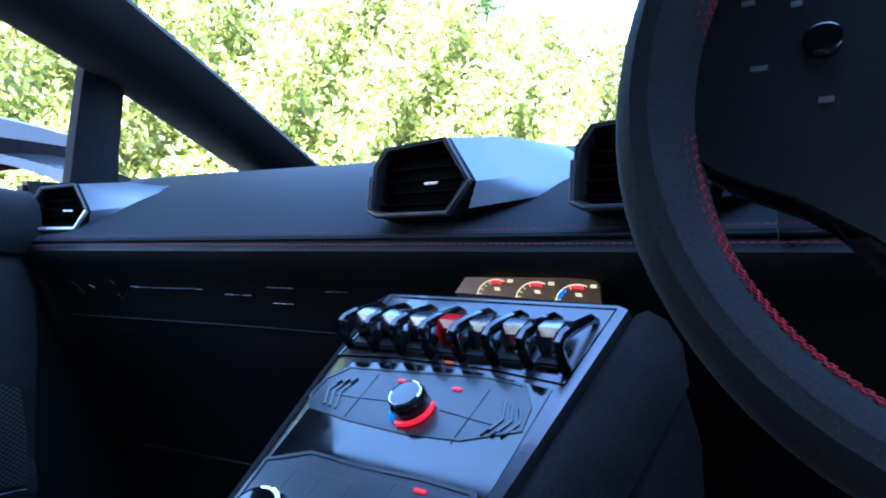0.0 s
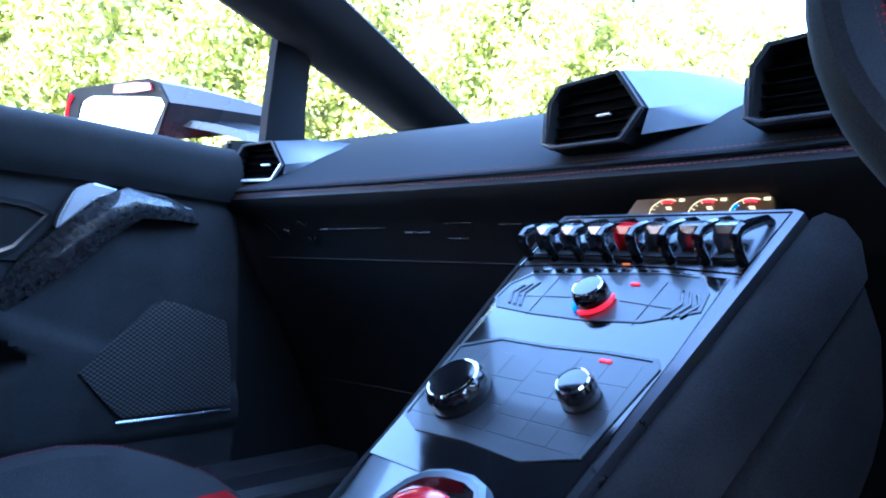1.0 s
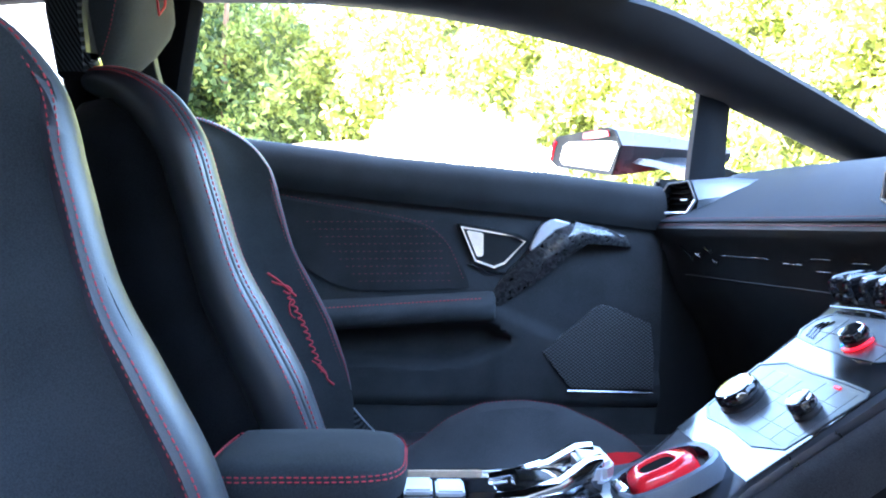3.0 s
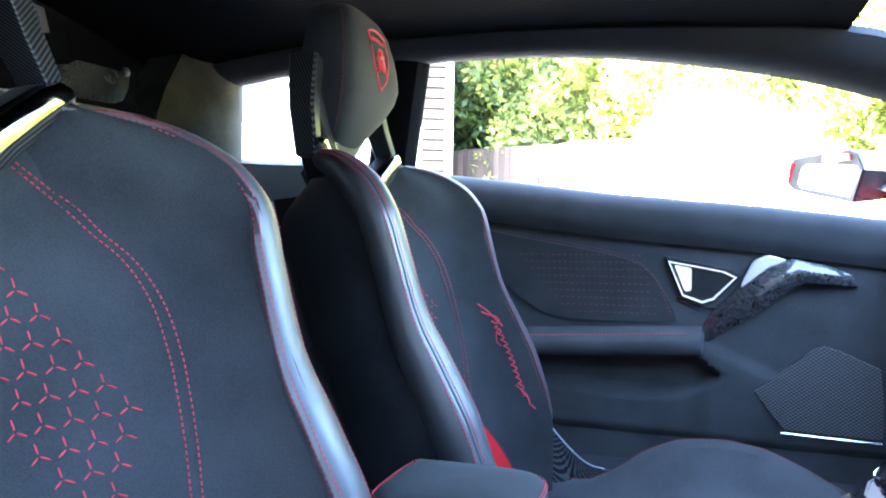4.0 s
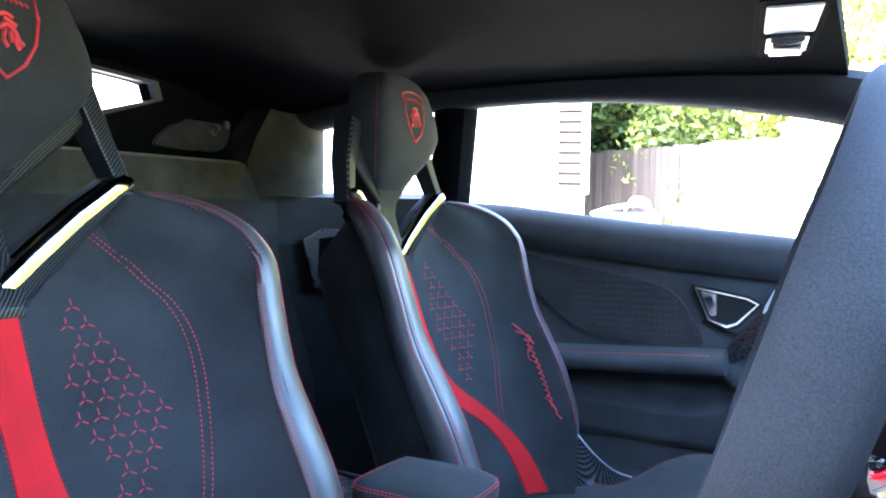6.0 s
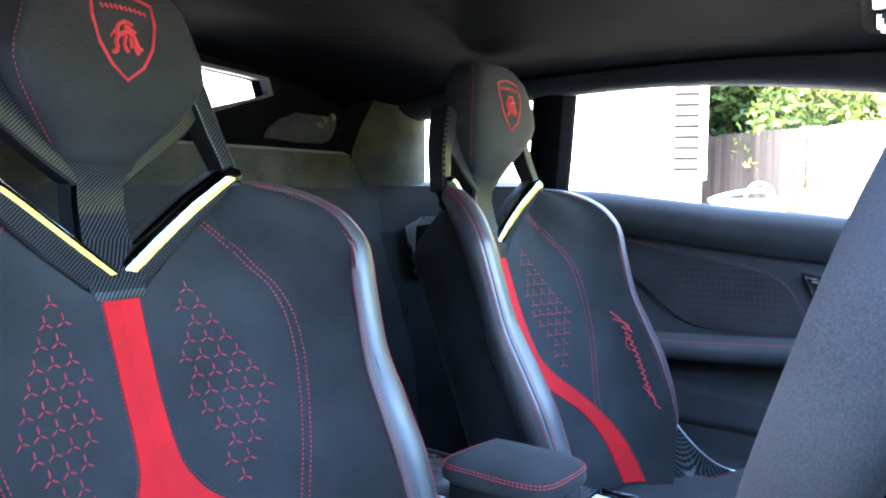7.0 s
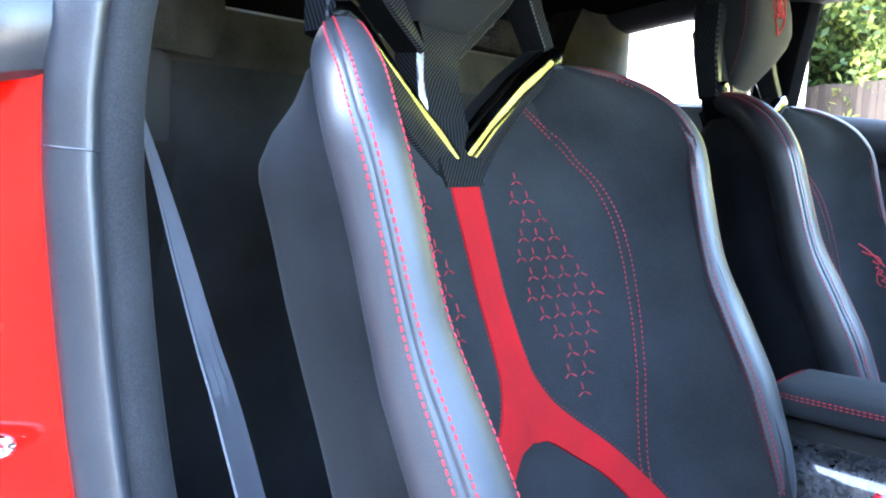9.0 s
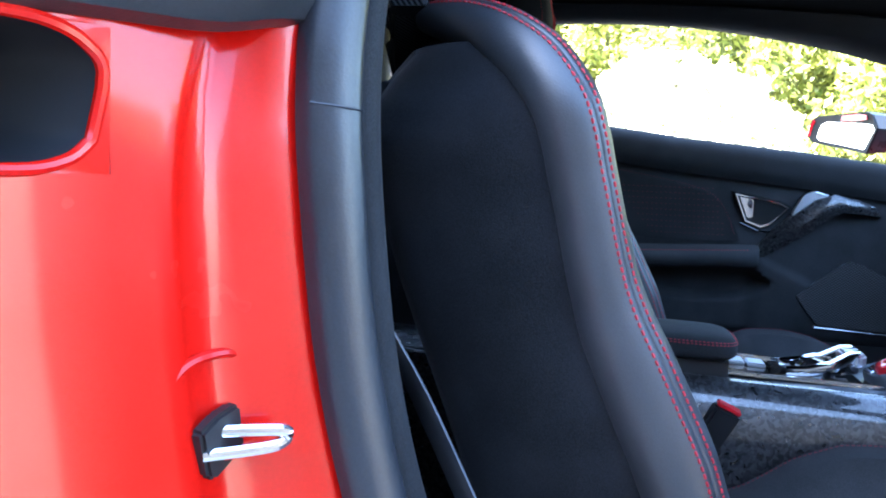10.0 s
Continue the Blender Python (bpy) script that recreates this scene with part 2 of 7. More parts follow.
def leaf_mat(name, dark, light, spread):
    """Leaves, each island a shade of its own, with a little light let through."""
    m, n, l, b = node_mat(name)
    g = n.new("ShaderNodeNewGeometry")
    tc = n.new("ShaderNodeTexCoord")
    nz = n.new("ShaderNodeTexNoise"); nz.inputs["Scale"].default_value = spread; nz.inputs["Detail"].default_value = 4
    l.new(tc.outputs["Object"], nz.inputs["Vector"])
    av = n.new("ShaderNodeMath"); av.operation = "MULTIPLY_ADD"; av.inputs[1].default_value = 0.55
    l.new(g.outputs["Random Per Island"], av.inputs[0])
    sc = n.new("ShaderNodeMath"); sc.operation = "MULTIPLY"; sc.inputs[1].default_value = 0.45
    l.new(nz.outputs[0], sc.inputs[0]); l.new(sc.outputs[0], av.inputs[2])
    cr = n.new("ShaderNodeValToRGB")
    cr.color_ramp.elements[0].position, cr.color_ramp.elements[0].color = 0.15, (*dark, 1)
    cr.color_ramp.elements[1].position, cr.color_ramp.elements[1].color = 0.85, (*light, 1)
    l.new(av.outputs[0], cr.inputs[0]); l.new(cr.outputs[0], b.inputs["Base Color"])
    b.inputs["Roughness"].default_value = 0.5
    td = n.new("ShaderNodeBsdfTranslucent")
    l.new(cr.outputs[0], td.inputs[0])
    mx = n.new("ShaderNodeMixShader"); mx.inputs[0].default_value = 0.42
    l.new(b.outputs[0], mx.inputs[1]); l.new(td.outputs[0], mx.inputs[2])
    l.new(mx.outputs[0], n["Material Output"].inputs[0])
    return m


edge_lacquer = material("lacquered_edge", (0.3, 0.3, 0.29), 0.07, metal=1.0, vary=0.25, scale=30, fine=300, bump=0.04, depth=0.0006, coat=0.6)
carbon, forged, grille = weave_mat(), forged_mat(), grille_mat()
glass = glass_mat("window_glass", (0.93, 0.96, 0.95))
glow_red = glow_mat("red_indicator", (1.0, 0.012, 0.03), 0.045)
glow_blue = glow_mat("blue_indicator", (0.01, 0.2, 1.0), 0.045)
glow_amber = glow_mat("amber_display", (0.36, 0.2, 0.06), 0.0008)
glow_cream = glow_mat("cream_dial_line", (1.0, 0.8, 0.42), 0.05)
hedge_leaf = leaf_mat("hedge_leaves", (0.055, 0.085, 0.012), (0.44, 0.45, 0.12), 1.2)
# near-white leaf colour stands in for sunlight blown out on the foliage
glare_leaf = leaf_mat("sun_glare_leaves", (0.5, 0.5, 0.36), (0.8, 0.79, 0.66), 2.0)
tree_leaf = leaf_mat("conifer_leaves", (0.02, 0.04, 0.01), (0.085, 0.125, 0.03), 1.0)

# ---- mesh helpers ----


def link_mesh(name, verts, faces, mat, parent=None, label="", smooth=True):
    me = bpy.data.meshes.new(name)
    me.from_pydata([tuple(v) for v in verts], [], faces)
    me.validate()
    me.update()
    if smooth:
        me.polygons.foreach_set("use_smooth", [True] * len(me.polygons))
    for mm in (mat if isinstance(mat, (list, tuple)) else [mat]):
        me.materials.append(mm)
    ob = new(name, me)
    if parent is not None:
        ob.parent = parent
        ob.matrix_parent_inverse = parent.matrix_world.inverted()
    if label:
        ob["label"] = label
    return ob


def part(name, bm, mat, parent=None, label="", smooth=True, angle=35, stuff=False):
    """Links a bmesh as one mesh object under a thing or a part; soft faces, sharp edges past the angle."""
    bmesh.ops.recalc_face_normals(bm, faces=bm.faces)
    for e in bm.edges:
        if len(e.link_faces) == 2 and e.calc_face_angle(0) > radians(angle):
            e.smooth = False
    me = bpy.data.meshes.new(name)
    bm.to_mesh(me)
    bm.free()
    if smooth:
        me.polygons.foreach_set("use_smooth", [True] * len(me.polygons))
    me.materials.append(mat)
    ob = new(name, me)
    if parent is not None:
        ob.parent = parent
        ob.matrix_parent_inverse = parent.matrix_world.inverted()
    if label:
        ob["label"] = label
    if stuff:
        ob["kind"] = "stuff"
    return ob


def thing(name, at, label, category, group="", kind=""):
    e = new(name)
    e.matrix_world = Matrix.Translation(at)
    e.empty_display_size = 0.05
    bpy.context.view_layer.update()
    return tagged(e, label, category, group, kind)


def solid(bm, rows, closed=False, caps=True):
    """A skin over rows of points (rings if closed)."""
    vs = [[bm.verts.new(p) for p in r] for r in rows]
    k = len(rows[0])
    for a, b in zip(vs, vs[1:]):
        for i in range(k if closed else k - 1):
            j = (i + 1) % k
            bm.faces.new((a[i], a[j], b[j], b[i]))
    if closed and caps:
        bm.faces.new(vs[0][::-1])
        bm.faces.new(vs[-1])
    return vs


def tube(bm, path, radius, n=8, squash=1.0, up=(0, 0, 1), closed=False):
    """A bar along a path; squash flattens it along the up direction."""
    P = [Vector(p) for p in path]
    up = Vector(up)
    rings = []
    for i, p in enumerate(P):
        a, b = (P[i - 1], P[(i + 1) % len(P)]) if closed else (P[max(i - 1, 0)], P[min(i + 1, len(P) - 1)])
        d = (b - a).normalized()
        s = d.cross(up)
        s = s.normalized() if s.length > 1e-4 else d.orthogonal().normalized()
        q = s.cross(d).normalized()
        r = radius[i] if isinstance(radius, (list, tuple)) else radius
        rings.append([p + s * (r * math.cos(2 * math.pi * k / n)) + q * (r * squash * math.sin(2 * math.pi * k / n)) for k in range(n)])
    if closed:
        rings.append(rings[0])
        vs = [[bm.verts.new(q) for q in r] for r in rings[:-1]]
        vs.append(vs[0])
        for a, b in zip(vs, vs[1:]):
            for i in range(n):
                j = (i + 1) % n
                bm.faces.new((a[i], a[j], b[j], b[i]))
    else:
        solid(bm, rings, True)


def smooth_path(points, steps=8):
    """A rounded path through the points (Catmull-Rom)."""
    P = [Vector(p) for p in points]
    out = []
    for i in range(len(P) - 1):
        p0, p1, p2, p3 = P[max(i - 1, 0)], P[i], P[i + 1], P[min(i + 2, len(P) - 1)]
        for s in range(steps):
            t = s / steps
            out.append(0.5 * ((2 * p1) + (p2 - p0) * t + (2 * p0 - 5 * p1 + 4 * p2 - p3) * t * t + (3 * p1 - p0 - 3 * p2 + p3) * t ** 3))
    out.append(P[-1])
    return out


def prism(bm, poly, m, low, high, bevel=0.0, segments=2):
    """A polygon in the plane of m, extruded from low to high along its z, with softened edges."""
    a = [bm.verts.new(m @ Vector((x, y, low))) for x, y in poly]
    b = [bm.verts.new(m @ Vector((x, y, high))) for x, y in poly]
    fs = [bm.faces.new(a[::-1]), bm.faces.new(b)]
    k = len(poly)
    for i in range(k):
        fs.append(bm.faces.new((a[i], a[(i + 1) % k], b[(i + 1) % k], b[i])))
    if bevel:
        es = {e for f in fs for e in f.edges}
        bmesh.ops.bevel(bm, geom=list(es), offset=bevel, segments=segments, affect="EDGES", clamp_overlap=True)


def box(bm, c, s, bevel=0.0, m=None, segments=2):
    m = m if m is not None else Matrix.Identity(4)
    x, y, z = s[0] / 2, s[1] / 2, s[2] / 2
    prism(bm, [(-x, -y), (x, -y), (x, y), (-x, y)], m @ Matrix.Translation(c), -z, z, bevel, segments)


def frame_of(poly, inner, m, bm, low, high):
    """A flat ring between two outlines with the same number of corners."""
    k = len(poly)
    rows = []
    for pts, h in ((poly, low), (poly, high), (inner, high), (inner, low), (poly, low)):
        rows.append([m @ Vector((x, y, h)) for x, y in pts])
    vs = [[bm.verts.new(p) for p in r] for r in rows[:-1]]
    vs.append(vs[0])
    for a, b in zip(vs, vs[1:]):
        for i in range(k):
            j = (i + 1) % k
            bm.faces.new((a[i], a[j], b[j], b[i]))


def lathe(bm, profile, m, n=32):
    """Turned shape: (radius, height) pairs about the z of m."""
    rows = [[m @ Vector((r * math.cos(2 * math.pi * k / n), r * math.sin(2 * math.pi * k / n), h)) for k in range(n)] for r, h in profile]
    solid(bm, rows, True)


def stitches(bm, path, length=0.006, gap=0.0035, r=0.0009, up=(0, 0, 1)):
    """A run of separate thread stitches along a path."""
    P = [Vector(p) for p in path]
    pos, seg = 0.0, 0
    d = [(b - a).length for a, b in zip(P, P[1:])]
    total = sum(d)
    cum = [0.0]
    for v in d:
        cum.append(cum[-1] + v)

    def at(s):
        i = max(0, min(len(d) - 1, int(np.searchsorted(cum, s) - 1)))
        return P[i].lerp(P[i + 1], (s - cum[i]) / max(d[i], 1e-9))
    s = 0.0
    while s + length < total:
        tube(bm, [at(s), at(s + length * 0.5), at(s + length)], [r * 0.7, r, r * 0.7], 4, up=up)
        s += length + gap


def lerp_table(x, table):
    xs = [a for a, _ in table]
    ys = [b for _, b in table]
    return float(np.interp(x, xs, ys))

slat_black = material("matt_black_slat", (0.0012, 0.0012, 0.0012), 0.7, vary=0.2, scale=20, fine=400, bump=0, spec=0.03)

# ---- the car's shell ----


def floor_pan():
    bm = bmesh.new()
    box(bm, (0, 0.1, 0.15), (1.46, 2.0, 0.03))
    return tagged(part("floor", bm, carpet), "black carpeted car floor in deep shade", "floor", kind="structure")


WIN_EDGE = [(-0.875, 0.90, 0.85), (-0.832, 0.761, 0.892), (-0.745, 0.487, 0.983), (-0.687, 0.25, 1.048), (-0.648, 0.0, 1.086), (-0.634, -0.2, 1.1), (-0.637, -0.42, 1.098), (-0.61, -0.62, 1.085), (-0.57, -0.82, 1.05)]
ROOF_EDGE = [(-0.765, 0.97, 0.862), (-0.72, 0.83, 0.915), (-0.642, 0.576, 1.013), (-0.588, 0.34, 1.098), (-0.56, 0.1, 1.118), (-0.55, -0.15, 1.126), (-0.55, -0.4, 1.126), (-0.53, -0.62, 1.115), (-0.5, -0.82, 1.08)]


def roof_pillar(name, side):
    """The front pillar and roof rail as one padded, suede-wrapped bar, from the dashboard to the rear bulkhead."""
    A = smooth_path(WIN_EDGE, 6)
    B = smooth_path(ROOF_EDGE, 6)
    rows = []
    for a, b in zip(A, B):
        mid = (a + b) / 2
        w = (b - a)
        inward = Vector((0.75, -0.1, -0.65)).normalized()
        rows.append([a, a + w * 0.06 + inward * 0.012, a + w * 0.3 + inward * 0.024, mid + inward * 0.027, a + w * 0.75 + inward * 0.022, b + inward * 0.006, b - inward * 0.018, mid - inward * 0.035, a - inward * 0.018])
    if side > 0:
        rows = [[Vector((-p.x, p.y, p.z)) for p in r] for r in rows]
    bm = bmesh.new()
    solid(bm, rows, True)
    return tagged(part(name, bm, pillar_suede), "dark grey suede-wrapped front pillar and roof rail", "pillar", kind="structure")


def headliner():
    B = smooth_path(ROOF_EDGE, 6)[19:]
    rows, top = [], []
    for b in B:
        h = lerp_table(-b.y, [(0.3, 0.012), (0.55, 0.03), (0.82, 0.085)])
        rows.append([Vector((b.x * k, b.y, b.z + h * (1 - k * k))) for k in np.linspace(1, -1, 13)])
        top.append([Vector((b.x * k * 1.1, b.y - 0.02 * (b.y < -0.7), b.z + 0.03 + h * (1 - k * k))) for k in np.linspace(1, -1, 13)])
    end, up = rows[-1], top[-1]
    rows.append([Vector((p.x, -0.97, p.z - 0.02)) for p in end])
    top.append([Vector((p.x, -0.97, p.z - 0.02)) for p in up])
    bm = bmesh.new()
    solid(bm, rows)
    solid(bm, top)
    # front and rear edges close the sandwich
    for r, t in ((rows[0], top[0]), (rows[-1], top[-1])):
        solid(bm, [r, t])
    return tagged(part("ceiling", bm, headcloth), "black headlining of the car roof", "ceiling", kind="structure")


def quarter_bar(name, side):
    s = -side
    bm = bmesh.new()
    rows = []
    for z, x, y, w in ((0.80, -0.782, 0.508, 0.036), (0.88, -0.77, 0.507, 0.032), (0.96, -0.752, 0.507, 0.03), (1.0, -0.738, 0.507, 0.03)):
        rows.append([(s * (x + dx), y + dy, z) for dx, dy in ((-0.012, -w), (0.012, -w), (0.02, -w * 0.5), (0.02, w * 0.5), (0.012, w), (-0.012, w))])
    solid(bm, rows, True)
    return tagged(part(name, bm, pillar_suede), "short dark upright bar between two side windows", "pillar", kind="structure")


def pane(name, rows, label):
    bm = bmesh.new()
    solid(bm, rows)
    ob = part(name, bm, glass)
    ob.visible_shadow = False
    return tagged(ob, label, "window", kind="structure")


def windows():
    A = smooth_path(WIN_EDGE, 6)
    B = smooth_path(ROOF_EDGE, 6)
    rows = [[Vector((b.x * k, b.y + 0.10 * (1 - k * k) * 0.6, b.z + 0.006)) for k in np.linspace(1, -1, 9)] for b in B[:20]]
    pane("window_1", rows, "clear raked windscreen over the dashboard")
    top = [a for a in A if -0.46 < a.y < 0.47]
    rows = [[Vector((a.x - 0.004, a.y, a.z)) for a in top], [Vector((-0.785 - 0.0 * a.y, a.y, 0.80)) for a in top]]
    pane("window_2", rows, "closed glass side window above the passenger door")
    q = [a for a in A if 0.53 < a.y < 0.80]
    pane("window_3", [[Vector((a.x - 0.004, a.y, a.z)) for a in q], [Vector((a.x - 0.02, a.y, 0.84)) for a in q]], "small triangular quarter window")


def rear_pillar(name, side):
    """The black pillar behind each side window."""
    s = -side
    bm = bmesh.new()
    rows = []
    for z, x, y in ((0.70, -0.73, -0.475), (0.80, -0.715, -0.465), (0.89, -0.69, -0.448), (1.0, -0.655, -0.42), (1.115, -0.612, -0.388)):
        rows.append([(s * (x + a), y + b, z) for a, b in ((-0.02, 0.0), (0.004, 0.004), (0.03, -0.006), (0.042, -0.035), (0.036, -0.075), (0.0, -0.095), (-0.03, -0.09))])
    solid(bm, rows, True)
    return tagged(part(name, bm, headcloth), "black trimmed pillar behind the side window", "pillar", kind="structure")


def rear_bulkhead():
    """The suede-covered rear wall with its small window into the open."""
    e = thing("rear_bulkhead", (0, -0.8, 0.2), "dark suede-covered rear bulkhead with a stepped ledge", "bulkhead", kind="structure")
    bm = bmesh.new()
    # lower padded wall, its cap and the set-back upper wall
    prof = [(-0.74, 0.17), (-0.75, 0.5), (-0.78, 0.70), (-0.797, 0.84), (-0.80, 0.904)]
    xs = np.linspace(-0.62, 0.62, 17)
    rows = [[(x, y - 0.03 * (x / 0.6) ** 2 * 0, z) for x in xs] for y, z in prof]
    solid(bm, rows)
    part("lower_panel", bm, suede, e)
    bm = bmesh.new()
    rows = [[(x, y, z) for x in np.linspace(-0.56, 0.56, 17)] for y, z in ((-0.798, 0.898), (-0.7985, 0.908), (-0.802, 0.93), (-0.806, 0.956), (-0.812, 0.971), (-0.83, 0.978), (-0.90, 0.982), (-1.1, 0.985))]
    solid(bm, rows)
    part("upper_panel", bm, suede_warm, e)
    bm = bmesh.new()
    m = pose(0, -0.92, 0, 90, 0, 0)
    # upper wall with the six-sided window left open
    opening = [(-0.226, 1.09), (-0.215, 1.122), (0.05, 1.138), (0.31, 1.126), (0.364, 1.085), (0.345, 1.02), (-0.07, 1.042)]
    frame_of([(-0.64, 1.06), (-0.64, 1.22), (0.0, 1.22), (0.64, 1.22), (0.64, 1.06), (0.5, 0.95), (-0.5, 0.95)], opening, m, bm, -0.02, 0.02)
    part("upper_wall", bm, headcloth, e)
    bm = bmesh.new()
    frame_of([(x * 1.03, 1.09 + (z - 1.09) * 1.1) for x, z in opening], [(x * 0.97, 1.09 + (z - 1.09) * 0.9) for x, z in opening], m, bm, -0.034, -0.018)
    part("window_frame", bm, plastic, e, "black frame of the small rear window")
    bm = bmesh.new()
    plate = [(-0.205, 1.0), (-0.222, 1.022), (-0.26, 1.045), (-0.303, 1.0615), (-0.37, 1.076), (-0.426, 1.082), (-0.43, 1.06), (-0.417, 1.03), (-0.395, 1.006), (-0.37, 0.998), (-0.29, 0.996)]
    prism(bm, plate, Matrix.Translation((0, -0.896, 0)) @ Matrix(((1, 0, 0, 0), (0, -0.25, -0.97, 0.2575), (0, 1, 0, 0), (0, 0, 0, 1))), -0.004, 0.004, 0.003)
    cover = part("cover_panel", bm, cover_grey, e, "smooth grey plastic cover plate behind the glass")
    bm = bmesh.new()
    lathe(bm, [(0.009, 0.0), (0.009, 0.004), (0.006, 0.005)], Matrix.Translation((-0.405, -0.892, 1.06)) @ pose(0, 0, 0, -90, 0, 0), 6)
    part("bolt", bm, plastic, cover, "black six-sided bolt")
    return e


def rear_corner(name, side):
    """Curved suede corner between the bulkhead and the rear side window, with the trim below it."""
    s = -side
    e = thing(name, (s * -0.6, -0.7, 0.3), "curved suede corner trim beside a small rear window", "trim", kind="structure")
    bm = bmesh.new()
    rows = []
    for z, k in ((0.905, 0.0), (0.94, 0.0), (0.98, -0.002), (1.03, -0.026), (1.08, -0.06), (1.13, -0.092), (1.16, -0.11)):
        rows.append([(s * x, y, z) for x, y in ((-0.375 + k, -0.84 - 0.03 * (z > 1.0)), (-0.382 + k, -0.806), (-0.402 + k, -0.8), (-0.43 + k * 0.9, -0.789), (-0.46 + k * 0.75, -0.775), (-0.485 + k * 0.6, -0.765), (-0.515 + k * 0.45, -0.757), (-0.55 + k * 0.3, -0.757), (-0.59, -0.768), (-0.605, -0.82))])
    solid(bm, rows)
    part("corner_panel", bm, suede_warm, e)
    bm = bmesh.new()
    rows = [[(s * x, y, z) for x, y in ((-0.42, -0.84), (-0.5, -0.765), (-0.58, -0.70), (-0.66, -0.56), (-0.70, -0.45))] for z in (0.905, 0.9, 0.86, 0.80)]
    rows.insert(0, [(s * (x - 0.08), y - 0.03, 0.918) for x, y in ((-0.42, -0.84), (-0.5, -0.765), (-0.58, -0.70), (-0.66, -0.56), (-0.70, -0.45))])
    solid(bm, rows)
    part("shoulder_panel", bm, suede_grey, e)
    bm = bmesh.new()
    rows = [[(s * x, y, z) for x, y in ((-0.44, -0.80), (-0.5, -0.772), (-0.585, -0.715), (-0.68, -0.56), (-0.735, -0.40))] for z in (0.8, 0.66, 0.5, 0.3, 0.16)]
    solid(bm, rows)
    part("side_panel", bm, suede, e)
    if side > 0:
        bm = bmesh.new()
        rows = [[(s * (x + k), y, z) for x, y in ((-0.46, -0.815), (-0.52, -0.775), (-0.60, -0.705), (-0.685, -0.56), (-0.738, -0.455), (-0.752, -0.43))] for z, k in ((0.16, 0), (0.6, 0), (0.8, 0.0), (0.92, 0.012), (1.04, 0.05), (1.16, 0.1))]
        solid(bm, rows)
        part("closed_side", bm, suede, e, "black suede side lining")
        bm = bmesh.new()
        tube(bm, [(s * -0.70, -0.525, 0.3), (s * -0.70, -0.525, 0.8), (s * -0.69, -0.525, 0.93), (s * -0.64, -0.525, 1.08)], 0.003, 6)
        tube(bm, [(s * -0.735, -0.452, 0.885), (s * -0.68, -0.56, 0.90), (s * -0.598, -0.70, 0.91)], 0.003, 6)
        part("lining_seam", bm, leather, e)
        return e
    # rear loudspeaker in a six-sided frame
    a, b = Vector((s * -0.505, -0.762, 0.0)), Vector((s * -0.60, -0.69, 0.0))
    ux = (b - a).normalized()
    m = Matrix(((ux.x, 0, ux.y * s * -1, a.x), (ux.y, 0, -ux.x * s * -1, a.y), (0, 1, 0, 0), (0, 0, 0, 1)))
    nrm = Vector((0, 0, 1)).cross(ux) * (1 if s > 0 else -1)
    nrm = nrm if nrm.y > 0 else -nrm
    m = Matrix.Translation(a) @ Matrix(((ux.x, 0, nrm.x, 0), (ux.y, 0, nrm.y, 0), (0, 1, 0, 0), (0, 0, 0, 1)))
    hexa = [(0.0, 0.811), (0.045, 0.836), (0.115, 0.833), (0.135, 0.79), (0.1, 0.685), (0.027, 0.703)]
    inn = [(0.006, 0.808), (0.0465, 0.831), (0.112, 0.828), (0.129, 0.789), (0.0965, 0.692), (0.031, 0.709)]
    bm = bmesh.new()
    frame_of(hexa, inn, m, bm, 0.002, 0.014)
    spk = part("speaker_frame", bm, satin_grey, e, "thin grey six-sided loudspeaker frame")
    bm = bmesh.new()
    prism(bm, inn, m, 0.0, 0.009)
    part("speaker_mesh", bm, grille, spk, "black perforated loudspeaker mesh")
    return e


def sill(name, side):
    s = -side
    bm = bmesh.new()
    box(bm, (s * -0.72, 0.12, 0.25), (0.14, 1.1, 0.2), 0.03, segments=3)
    return tagged(part(name, bm, leather), "black padded door sill", "sill", kind="structure")


def firewall():
    bm = bmesh.new()
    box(bm, (0, 0.99, 0.5), (1.7, 0.04, 0.72))
    return tagged(part("wall_front", bm, carpet), "dark carpeted front wall of the footwell", "wall", kind="structure")


def side_skin(name, side):
    """The outside of the body that shuts the cabin off below the windows and behind the doors."""
    s = -side
    bm = bmesh.new()
    spans = [(0.42, 1.02)] if side > 0 else [(-1.3, -0.5), (-0.5, 1.02)]
    for y0, y1 in spans:
        top = 0.79
        box(bm, (s * -0.86, (y0 + y1) / 2, 0.5), (0.03, y1 - y0, 2 * (top - 0.5) - 0.02), 0.005)
    return tagged(part(name, bm, body_red), "red painted outer body side", "bodywork", kind="structure")


def kick_panel(name, s):
    """Dark trim that closes the footwell beside the dashboard."""
    bm = bmesh.new()
    box(bm, (s * 0.77, 0.70, 0.50), (0.03, 0.58, 0.66), 0.006)
    return tagged(part(name, bm, under_black), "dark trim panel closing the footwell side", "trim", kind="structure")


# ---- dashboard ----
DASH_Y = [(-0.80, 0.395), (-0.6, 0.432), (-0.4, 0.466), (-0.2, 0.487), (0.0, 0.492), (0.2, 0.482), (0.45, 0.45), (0.80, 0.395)]


def dash_y(x):
    return lerp_table(x, DASH_Y)


